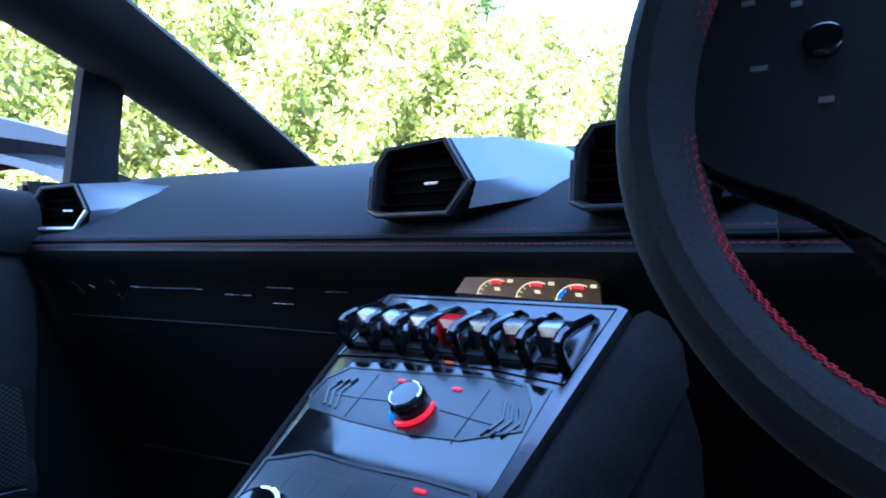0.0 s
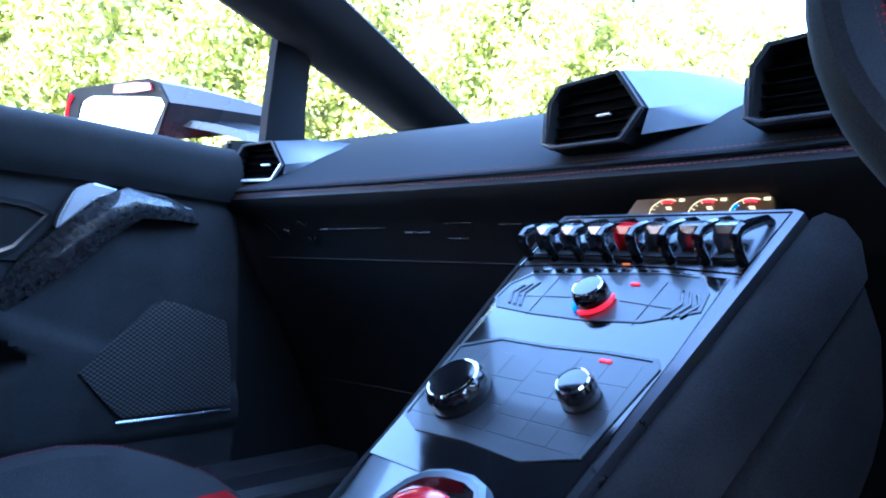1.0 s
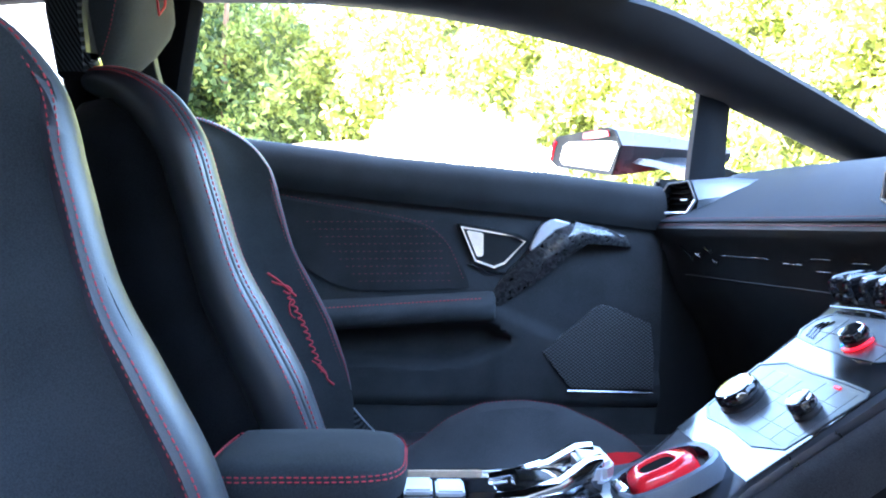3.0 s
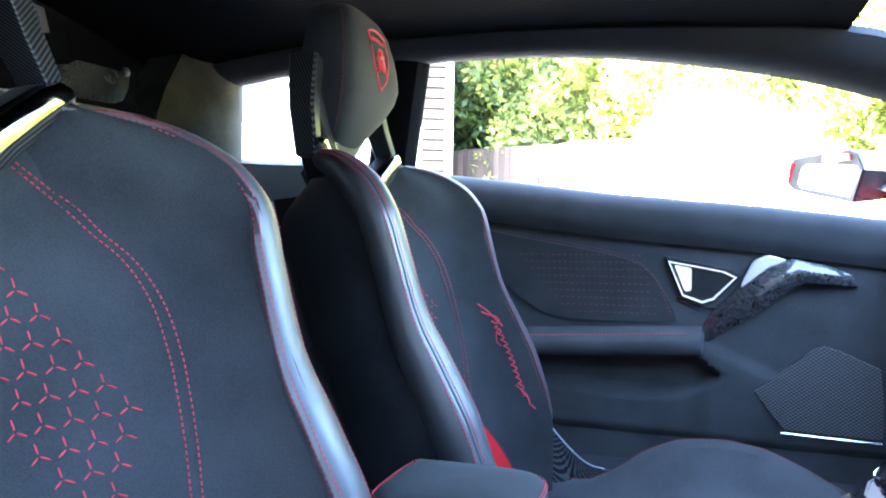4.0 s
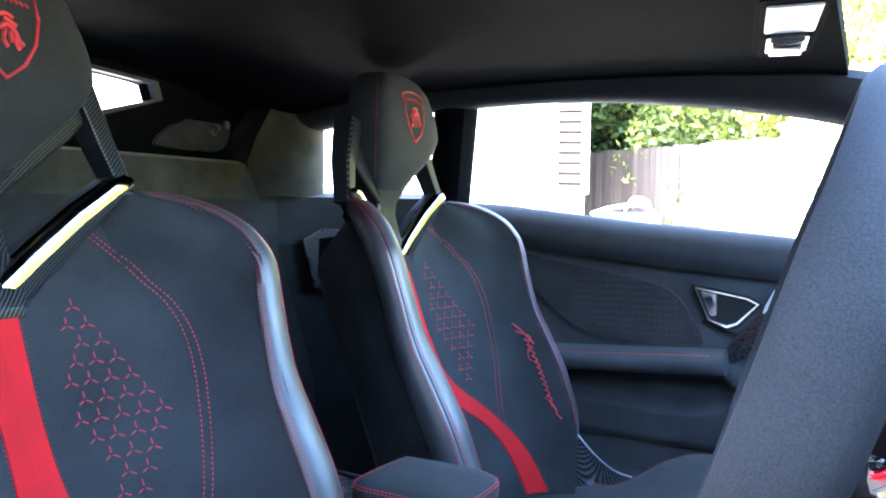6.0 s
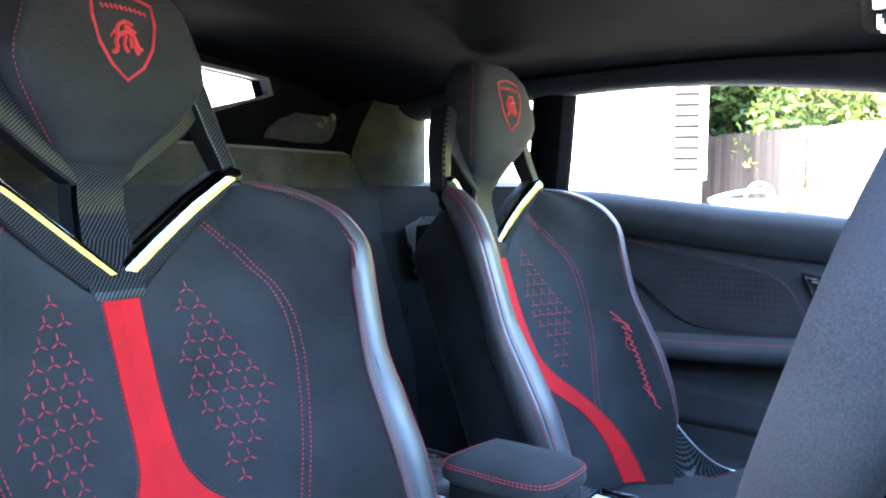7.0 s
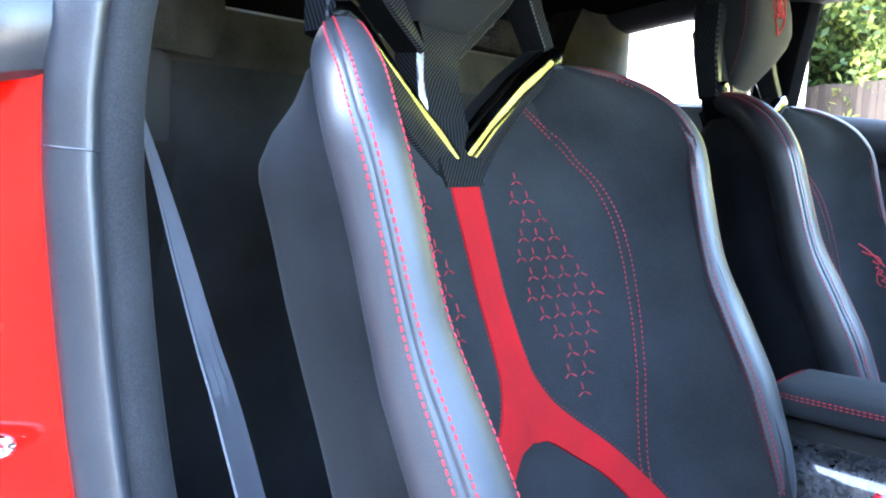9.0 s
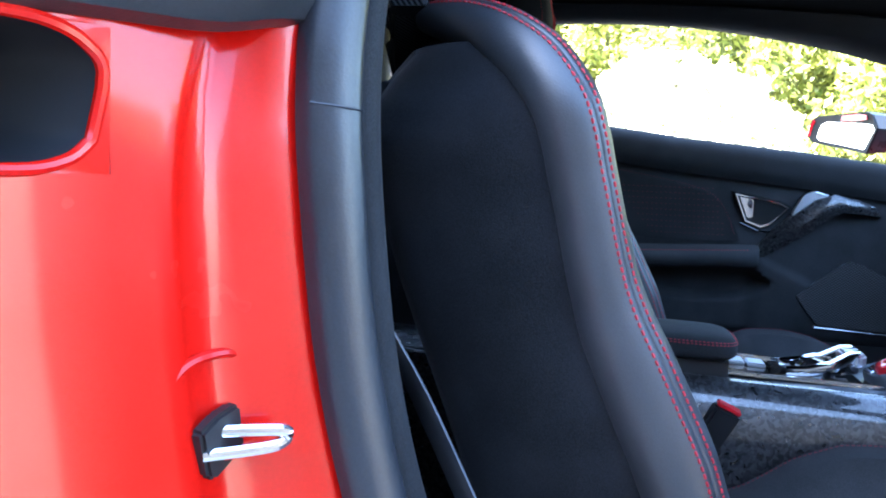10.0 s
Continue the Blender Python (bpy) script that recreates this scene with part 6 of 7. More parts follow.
def wing_mirror():
    """The passenger side outside mirror."""
    e = thing("wing_mirror", (-1.05, 0.42, 0.86), "angular grey outside mirror with red accents and a bright glass", "wing mirror")
    bm = bmesh.new()
    face = [(-1.216, 0.297, 0.9), (-1.208, 0.301, 0.946), (-1.191, 0.31, 0.956), (-1.037, 0.39, 0.962), (-1.014, 0.40, 0.953), (-0.995, 0.41, 0.917), (-1.02, 0.398, 0.852), (-1.19, 0.31, 0.882)]
    pane_edge = [(-1.187, 0.312, 0.9), (-1.178, 0.317, 0.932), (-1.158, 0.327, 0.94), (-1.04, 0.388, 0.93), (-1.014, 0.402, 0.926), (-1.006, 0.406, 0.913), (-1.03, 0.393, 0.864), (-1.178, 0.317, 0.889)]
    toward = Vector((0.46, -0.887, 0))
    tip = Vector((-0.93, 0.60, 0.895))
    rows = []
    for k in (0.0, 0.12, 0.35, 0.6, 0.85, 1.0):
        ring = []
        for p in face:
            q = Vector(p)
            sh = q.lerp(tip + (q - Vector((-1.1, 0.36, 0.92))) * 0.25, k ** 1.2)
            bulge = 0.012 * math.sin(k * math.pi)
            ring.append(sh + Vector((-0.3, 0.4, 0.5)) * bulge * (1 if p[2] > 0.92 else 0.2))
        rows.append(ring)
    solid(bm, rows, True)
    part("shell", bm, grey_paint, e, "glossy grey mirror shell")
    bm = bmesh.new()
    solid(bm, [[Vector(q) for q in face], [Vector(q) + toward * 0.006 for q in face], [Vector(q) + toward * 0.004 for q in pane_edge], [Vector(q) - toward * 0.002 for q in pane_edge]], True, caps=False)
    part("bezel", bm, under_black, e, "dark grey mirror bezel")
    bm = bmesh.new()
    bm.faces.new([bm.verts.new(Vector(q) + toward * 0.002) for q in pane_edge])
    part("mirror_glass", bm, mirror_glass, e, "bright mirror glass", smooth=False)
    bm = bmesh.new()
    prism(bm, [(-0.02, -0.006), (0.03, -0.008), (0.068, -0.006), (0.064, 0.006), (0.03, 0.01), (-0.018, 0.008)], Matrix.Translation(Vector((-1.085, 0.362, 0.946)) + toward * 0.006) @ pose(0, 0, 0, 0, 0, 27.4) @ pose(0, 0, 0, 90, 0, 0), -0.001, 0.002)
    part("accent", bm, red_gloss, e, "red accent")
    bm = bmesh.new()
    tube(bm, [Vector(q) + toward * 0.004 for q in ((-1.212, 0.3, 0.902), (-1.205, 0.303, 0.93), (-1.196, 0.307, 0.945))], 0.006, 6)
    part("accent", bm, red_gloss, e, "red accent")
    bm = bmesh.new()
    tube(bm, [(-0.93, 0.575, 0.872), (-0.905, 0.56, 0.87), (-0.885, 0.55, 0.872)], 0.008, 6)
    part("accent", bm, red_gloss, e, "red accent")
    bm = bmesh.new()
    m = Matrix.Translation(Vector((-1.0825, 0.3665, 0.9085)) + toward * 0.0035) @ pose(0, 0, 0, 0, 0, 27.4) @ pose(0, 0, 0, 90, 0, 0)
    tube(bm, [m @ Vector((x, y, 0)) for x, y in ((-0.03, -0.01), (-0.024, -0.016), (0.024, -0.016), (0.03, -0.01), (0.03, 0.01), (0.024, 0.016), (-0.024, 0.016), (-0.03, 0.01))], 0.0013, 5, closed=True)
    part("glass_mark", bm, key_grey, e)
    bm = bmesh.new()
    rows = []
    for x, y, z, w, h in ((-1.0, 0.5, 0.885, 0.07, 0.014), (-0.94, 0.53, 0.872, 0.065, 0.015), (-0.88, 0.545, 0.855, 0.055, 0.018), (-0.83, 0.55, 0.84, 0.05, 0.022)):
        rows.append([(x, y + a * w, z + b * h) for a, b in ((-1, -0.4), (-0.9, 0.5), (0, 1), (0.9, 0.5), (1, -0.4), (0, -1))])
    solid(bm, rows, True)
    part("arm", bm, grey_paint, e, "glossy grey mirror arm")
    return e


# ---- driver's side: pillar seal, jamb and belt ----


def door_seal():
    """The padded seal and trim strip that runs down the pillar behind the driver's door opening."""
    e = thing("pillar_seal", (0.75, -0.39, 0.3), "dark grey leather and rubber seal down the door pillar", "door seal", kind="structure")
    prof = [(0.2, -0.27, 1.0), (0.4, -0.30, 1.0), (0.5, -0.335, 1.0), (0.58, -0.365, 1.0), (0.65, -0.383, 1.0), (0.72, -0.394, 1.0), (0.80, -0.402, 1.0), (0.87, -0.402, 1.0), (0.95, -0.396, 1.05), (1.03, -0.385, 1.1)]
    P = smooth_path([(y, z, k) for z, y, k in prof], 8)

    def fold(points):
        return [(q.x, q.y) for q in smooth_path([(a, b, 0) for a, b in points], 3)]

    def xin(z):
        return lerp_table(z, [(0.2, 0.0), (0.78, 0.0), (0.83, -0.003), (0.885, -0.01), (0.95, -0.03), (1.03, -0.07)])
    bm = bmesh.new()
    solid(bm, [[(0.757 + a * p.z + xin(p.y), p.x + b * p.z, p.y) for a, b in fold(((0.0, -0.006), (0.003, 0.004), (0.0, 0.014), (-0.007, 0.022), (-0.016, 0.027), (-0.023, 0.023)))] for p in P])
    part("rubber_seal", bm, rubber, e, "soft grey rubber seal", angle=70)
    bm = bmesh.new()
    solid(bm, [[(0.757 + a * p.z + xin(p.y), p.x + b * p.z, p.y) for a, b in fold(((-0.021, 0.02), (-0.026, 0.029), (-0.036, 0.031), (-0.046, 0.027), (-0.052, 0.016), (-0.05, -0.01), (-0.04, -0.06)))] for p in P])
    part("pillar_trim", bm, suede, e, "black suede pillar trim", angle=70)
    bm = bmesh.new()
    z = 0.799
    tube(bm, [(0.756 + a, -0.402 + b, z - 0.0008 * i) for i, (a, b) in enumerate(((0.003, 0.004), (0.0, 0.0145), (-0.007, 0.0225), (-0.016, 0.0275), (-0.0215, 0.0245)))], 0.0008, 5)
    part("trim_joint", bm, rubber, e)
    return e


def body_jamb():
    """The red painted door jamb behind the seat with its air opening and door striker."""
    e = thing("door_jamb", (0.82, -0.45, 0.3), "glossy red painted door jamb behind the driver's seat", "bodywork", kind="structure")
    plan = [(0.715, -0.40), (0.738, -0.402), (0.75, -0.408), (0.757, -0.4135), (0.763, -0.4185), (0.768, -0.4225), (0.78, -0.4335), (0.79, -0.4415), (0.801, -0.4462), (0.807, -0.4458), (0.81, -0.4452), (0.813, -0.446), (0.822, -0.4500), (0.842, -0.459), (0.86, -0.4665), (0.90, -0.486), (0.94, -0.503), (0.97, -0.515)]

    def at(i, z):
        x, y = plan[i]
        curl = lerp_table(z, [(0.2, 0.09), (0.35, 0.068), (0.45, 0.048), (0.53, 0.032), (0.6, 0.018), (0.67, 0.007), (0.74, 0.001), (0.77, 0.0), (0.9, 0.0)])
        near = lerp_table(z, [(0.2, 0.132), (0.4, 0.102), (0.5, 0.067), (0.58, 0.037), (0.65, 0.019), (0.72, 0.008), (0.8, 0.0), (0.9, 0.0)])
        curl += (near - curl) * lerp_table(x, [(0.757, 1.0), (0.80, 0.0)])
        lean = lerp_table(z, [(0.2, 0.005), (0.5, 0.004), (0.726, 0.003), (0.752, 0.002), (0.774, -0.001), (0.796, -0.005), (0.819, -0.014), (0.835, -0.022), (0.844, -0.028), (0.86, -0.04)])
        return Vector((x + lean * lerp_table(x, [(0.765, 0.0), (0.80, 1.0), (0.814, 1.0), (0.842, 0.0)]), y + curl, z))
    zs = list(np.linspace(0.2, 0.74, 28)) + [0.757, 0.772, 0.785, 0.80, 0.8225, 0.835, 0.848, 0.86]
    bm = bmesh.new()
    vs = [[bm.verts.new(at(i, z)) for i in range(len(plan))] for z in zs]
    for r in range(len(zs) - 1):
        for i in range(len(plan) - 1):
            zc = (zs[r] + zs[r + 1]) / 2
            if 0.757 <= zc <= 0.8225 and i >= 13:
                continue
            bm.faces.new((vs[r][i], vs[r][i + 1], vs[r + 1][i + 1], vs[r + 1][i]))
    part("painted_panel", bm, body_red, e, angle=70)
    hole = [(0.851, 0.772), (0.846, 0.802), (0.854, 0.814), (0.868, 0.8205), (0.885, 0.822), (0.905, 0.822), (0.935, 0.822), (0.965, 0.822), (0.965, 0.79), (0.965, 0.758), (0.93, 0.758), (0.9, 0.758), (0.875, 0.7585), (0.86, 0.7635)]
    hole = [(q.x, q.y) for q in smooth_path([(a, b, 0) for a, b in hole + hole[:1]], 4)[:-1]]
    rim = [(min(0.97, max(0.842, 0.905 + (x - 0.905) * 1.7)), min(0.8225, max(0.757, 0.79 + (z - 0.79) * 1.7))) for x, z in hole]

    def jam_y(x):
        return lerp_table(x, plan)
    bm = bmesh.new()
    solid(bm, [[(x, jam_y(x), z) for x, z in ring + ring[:1]] for ring in (rim, hole)])
    part("opening_collar", bm, body_red, e)
    bm = bmesh.new()
    rows = []
    for k, d in ((1.0, 0.001), (0.97, -0.012), (0.85, -0.06), (0.7, -0.1)):
        rows.append([(0.91 + (x - 0.91) * k, jam_y(x) + d, 0.79 + (z - 0.79) * k) for x, z in hole])
    solid(bm, rows, True, caps=False)
    duct = part("air_opening", bm, plastic, e, "black funnel-shaped air opening")
    bm = bmesh.new()
    prism(bm, [(a, b) for a, b in hole], Matrix.Translation((0, -0.58, 0)) @ Matrix(((1, 0, 0, 0), (0, 0, 1, 0), (0, 1, 0, 0), (0, 0, 0, 1))), -0.004, 0.0)
    part("duct_back", bm, plastic, duct)
    bm = bmesh.new()
    tube(bm, [(x, jam_y(x) + 0.001, z) for x, z in hole], 0.003, 8, up=(0, 1, 0), closed=True)
    part("opening_lip", bm, body_red, e)
    # striker
    bm = bmesh.new()
    prism(bm, [(-0.016, 0.0095), (-0.004, 0.016), (0.008, 0.0185), (0.0125, 0.017), (0.0165, -0.004), (0.013, -0.0095), (-0.004, -0.0185), (-0.0095, -0.0165)], Matrix.Translation((0.801, -0.425, 0.6205)) @ pose(0, 0, 0, 90, 0, 165), -0.004, 0.005, 0.002)
    st = part("striker_plate", bm, plastic, e, "black striker plate")
    bm = bmesh.new()
    tube(bm, smooth_path([(0.8115, -0.427, 0.6165), (0.793, -0.402, 0.6175), (0.7865, -0.395, 0.6195), (0.785, -0.3935, 0.6225), (0.787, -0.396, 0.626), (0.8035, -0.427, 0.6265)], 5), 0.0036, 10)
    part("striker_loop", bm, chrome, st, "bright steel striker loop")
    bm = bmesh.new()
    tube(bm, smooth_path([(0.822, -0.444, 0.628), (0.8215, -0.4435, 0.643), (0.818, -0.4415, 0.655), (0.808, -0.437, 0.663), (0.79, -0.4295, 0.6645), (0.777, -0.425, 0.6605)], 5), 0.0036, 8, squash=0.8)
    part("pressed_ridge", bm, body_red, e)
    # black trim over the top
    bm = bmesh.new()
    tube(bm, smooth_path([(0.99, -0.525, 0.85), (0.90, -0.484, 0.853), (0.84, -0.455, 0.856), (0.80, -0.435, 0.859), (0.765, -0.416, 0.868), (0.70, -0.41, 0.876)], 4), 0.018, 12, squash=1.7)
    part("upper_trim", bm, rubber, e, "black rubber roof seal")
    return e


def seat_belt():
    e = thing("seat_belt", (0.7, -0.4, 0.5), "slate grey seat belt hanging beside the driver's seat", "seat belt")
    P = smooth_path([(0.655, -0.565, 0.93), (0.659, -0.494, 0.838), (0.664, -0.447, 0.78), (0.6665, -0.413, 0.73), (0.662, -0.385, 0.665), (0.662, -0.352, 0.61), (0.665, -0.265, 0.45), (0.668, -0.18, 0.3)], 8)
    bm = bmesh.new()
    rows = []
    d, n = Vector((0.76, 0.65, 0.0)), Vector((0.65, -0.76, 0))
    for p in P:
        w = lerp_table(p.z, [(0.3, 0.023), (0.61, 0.022), (0.665, 0.0185), (0.73, 0.0145), (0.78, 0.009), (0.838, 0.0035)])
        fold = 0.0035 * lerp_table(p.z, [(0.5, 0.3), (0.7, 1.0), (0.85, 0.4)])
        front = [p + d * w * k + n * (fold * h - 0.0008) for k, h in ((-1, 0.0), (-0.7, 0.8), (-0.4, 0.1), (-0.1, 1.0), (0.2, 0.2), (0.55, 1.0), (0.8, 0.3), (1, 0.2))]
        rows.append(front + [q - n * 0.0016 for q in front[::-1]])
    solid(bm, rows, True)
    part("webbing", bm, webbing, e)
    bm = bmesh.new()
    box(bm, (0.655, -0.565, 0.935), (0.05, 0.02, 0.03), 0.005)
    part("guide", bm, plastic, e)
    return e


def roof_lamp():
    e = thing("sun_visor_lamp", (-0.3, 0.2, 1.1), "small roof lamp with a white lens and a grey push tab", "lamp")
    m = Matrix.Translation((-0.25, 0.243, 1.119)) @ pose(0, 0, 0, 180, 0, 8)
    bm = bmesh.new()
    box(bm, (0, 0, 0), (0.32, 0.085, 0.016), 0.006, m)
    part("housing", bm, headcloth, e)
    bm = bmesh.new()
    box(bm, (0.07, 0.0, 0.009), (0.13, 0.058, 0.004), 0.0015, m)
    part("lens", bm, lens_white, e, "white frosted lens")
    bm = bmesh.new()
    box(bm, (-0.06, 0.0, 0.012), (0.1, 0.05, 0.012), 0.005, m)
    tab = part("tab_frame", bm, key_grey, e, "grey tab surround")
    bm = bmesh.new()
    box(bm, (-0.05, 0.0, 0.019), (0.06, 0.036, 0.004), 0.001, m)
    part("push_tab", bm, satin_grey, tab)
    return e


# ---- outside ----
HEDGE_N = Vector((-math.sin(radians(63)), math.cos(radians(63)), 0))       # points away from the car
HEDGE_D = Vector((math.cos(radians(63)), math.sin(radians(63)), 0))        # along the hedge, forwards
HEDGE_O = Vector((-9.6, -0.7, 0))


def ground_sheet():
    bm = bmesh.new()
    solid(bm, [[(x, y, 0) for x in (-1500, -40, 40, 1500)] for y in (-1500, -40, 40, 1500)])
    return tagged(part("ground", bm, gravel), "pale dry gravel driveway", "ground", kind="structure")


def leaves_mesh(name, centres, size, mat, label, category, rng):
    """Many small folded leaves, two triangles each."""
    n = len(centres)
    a = rng.normal(size=(n, 3)); a /= np.linalg.norm(a, axis=1)[:, None]
    b = np.cross(a, rng.normal(size=(n, 3))); b /= np.linalg.norm(b, axis=1)[:, None]
    s = size * rng.uniform(0.6, 1.35, size=(n, 1))
    v = np.stack([centres - a * s, centres + b * s * 0.45, centres + a * s, centres - b * s * 0.45], 1).reshape(-1, 3)
    f = np.arange(4 * n).reshape(n, 4)
    me = bpy.data.meshes.new(name)
    me.vertices.add(4 * n); me.vertices.foreach_set("co", v.ravel())
    me.loops.add(4 * n); me.loops.foreach_set("vertex_index", f.ravel())
    me.polygons.add(n); me.polygons.foreach_set("loop_start", np.arange(0, 4 * n, 4)); me.polygons.foreach_set("loop_total", np.full(n, 4))
    me.materials.append(mat)
    me.update(); me.validate()
    return tagged(new(name, me), label, category, kind="stuff")


def hedge_top(s):
    return 4.6 + 0.5 * math.sin(s * 0.7) + 0.25 * math.sin(s * 2.3 + 1) - 1.9 * max(0, min(1, (s - 8.0) / 5.0))


def hedge():
    rng = np.random.default_rng(3)
    n = 150000
    s = rng.uniform(-12, 19, n)
    top = np.array([hedge_top(v) for v in s])
    z = rng.uniform(0.0, 1.0, n) ** 0.9 * top
    lump = 0.28 * np.sin(s * 2.1 + z * 1.3) + 0.22 * np.sin(s * 4.7 - z * 3.1) + 0.16 * np.sin(s * 9 + z * 7)
    d = lump + rng.normal(0, 0.16, n) + 0.9 * (z / top) ** 4 - 0.35 * (s < -3.2)
    c = np.array(HEDGE_O)[None] + np.outer(s, HEDGE_D) + np.outer(d, HEDGE_N)
    c[:, 2] = z + 0.05
    dark = s + 0.5 * np.sin(z * 2.0) + rng.normal(0, 0.35, n) < -2.7
    leaves_mesh("hedge", c[~dark], 0.062, hedge_leaf, "tall clipped green hedge in full sun", "hedge", rng)
    leaves_mesh("conifer_hedge", c[dark], 0.075, tree_leaf, "dense dark green conifers behind the fence", "conifer", rng)
    for k, v in enumerate((-2.5, -3.1, -4.2, -5.0)):
        bm = bmesh.new()
        o = HEDGE_O + HEDGE_D * v + HEDGE_N * 0.1
        tube(bm, smooth_path([o, o + Vector((0.04, 0.05, 1.6)), o + Vector((-0.05, 0.0, 3.2)), o + Vector((0.0, 0.06, 4.3))], 5), [0.09 - 0.004 * i for i in range(16)], 7)
        tagged(part("conifer_trunk", bm, bark), "slim brown conifer trunk among the branches", "tree trunk", "conifer trunks")
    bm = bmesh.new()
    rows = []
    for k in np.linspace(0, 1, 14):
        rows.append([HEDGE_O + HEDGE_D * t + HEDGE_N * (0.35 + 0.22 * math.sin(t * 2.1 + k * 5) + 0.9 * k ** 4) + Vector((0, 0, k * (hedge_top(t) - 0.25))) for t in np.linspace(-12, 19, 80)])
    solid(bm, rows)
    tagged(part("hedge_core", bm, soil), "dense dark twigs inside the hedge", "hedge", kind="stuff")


def pale_shrub():
    """A dense bush before the hedge, its leaves coloured pale for blown-out sunlight."""
    rng = np.random.default_rng(17)
    n = 22000
    s = rng.uniform(0.75, 3.3, n)
    top = np.interp(s, [0.75, 0.95, 1.4, 2.0, 2.6, 3.0, 3.3], [1.5, 1.95, 2.12, 2.0, 1.76, 1.45, 0.8]) + 0.06 * np.sin(s * 17) + 0.05 * np.sin(s * 31)
    z = rng.uniform(0.0, 1.0, n) * top
    d = -1.05 - 0.35 * np.sqrt(np.clip(1 - (z / top) ** 3, 0, 1)) + rng.normal(0, 0.06, n) + 0.06 * np.sin(s * 9 + z * 8)
    c = np.array(HEDGE_O)[None] + np.outer(s, HEDGE_D) + np.outer(d, HEDGE_N)
    c[:, 2] = z + 0.03
    leaves_mesh("shrub", c, 0.055, glare_leaf, "dense shrub with leaves coloured pale for the glare of full sun", "shrub", rng)


def garden_tree(at, height, spread, label, seed):
    rng = np.random.default_rng(seed)
    e = thing("tree", at, label, "tree", "garden trees")
    o = Vector(at)
    bm = bmesh.new()
    tube(bm, smooth_path([o, o + Vector((0.05, 0.0, height * 0.3)), o + Vector((-0.08, 0.1, height * 0.6)), o + Vector((0.0, 0.0, height * 0.92))], 5), [0.2 * (1 - k / 16.5) + 0.02 for k in range(16)], 8)
    part("trunk", bm, bark, e)
    pts = []
    for i in range(14):
        a = rng.uniform(0, 2 * math.pi); h = rng.uniform(0.25, 0.9)
        L = spread * (1.1 - 0.6 * h) * rng.uniform(0.6, 1.1)
        p0 = o + Vector((0, 0, height * h))
        p1 = p0 + Vector((math.cos(a) * L * 0.5, math.sin(a) * L * 0.5, 0.25))
        p2 = p0 + Vector((math.cos(a) * L, math.sin(a) * L, 0.3 + rng.uniform(-0.2, 0.4)))
        bm = bmesh.new()
        tube(bm, smooth_path([p0, p1, p2], 4), [0.06 * (1 - k / 10) + 0.01 for k in range(9)], 6)
        part("limb", bm, bark, e)
        for q in np.linspace(0.35, 1.05, 7):
            c = np.array(p0.lerp(p2, q))
            pts.append(c + rng.normal(0, 0.28, (220, 3)))
    c = np.concatenate(pts)
    ob = leaves_mesh("crown", c, 0.07, tree_leaf, "", "", rng)
    del ob["kind"]
    ob.parent = e
    ob.matrix_parent_inverse = e.matrix_world.inverted()
    return e


def board_fence():
    """A close-boarded fence in front of the hedge, from the house to the sunny corner."""
    e = thing("fence", HEDGE_O - HEDGE_N * 0.6, "tall weathered close-boarded wooden fence before the hedge", "fence")
    face = -HEDGE_N
    base = HEDGE_O - HEDGE_N * 0.65
    w = 0.11
    bm = bmesh.new()
    m = Matrix(((HEDGE_D.x, face.x, 0, 0), (HEDGE_D.y, face.y, 0, 0), (0, 0, 1, 0), (0, 0, 0, 1)))
    prism(bm, [(-w / 2, -0.012), (w / 2, -0.006), (w / 2, 0.006), (-w / 2, 0.012)], Matrix.Identity(4), 0.05, 1.78, 0.002, 1)
    first = part("board", bm, fence_wood, e, smooth=False)
    rng = random.Random(5)
    n = 84
    for k in range(n):
        s = -6.8 + k * (w - 0.008)
        pos = base + HEDGE_D * s
        mm = Matrix.Translation(pos + Vector((0, 0, rng.uniform(-0.015, 0.015)))) @ m @ pose(0, 0, 0, 0, rng.uniform(-0.4, 0.4), 6)
        ob = first if k == 0 else new("board", first.data)
        ob.parent = e
        ob.matrix_parent_inverse = e.matrix_world.inverted()
        ob.matrix_basis = mm
    for z in (0.35, 1.0, 1.6):
        bm = bmesh.new()
        a, b = base + HEDGE_D * -6.8 - face * 0.05, base + HEDGE_D * (-6.8 + n * (w - 0.008)) - face * 0.05
        tube(bm, [a + Vector((0, 0, z)), b + Vector((0, 0, z))], 0.035, 4)
        part("rail", bm, fence_wood, e)
    return e


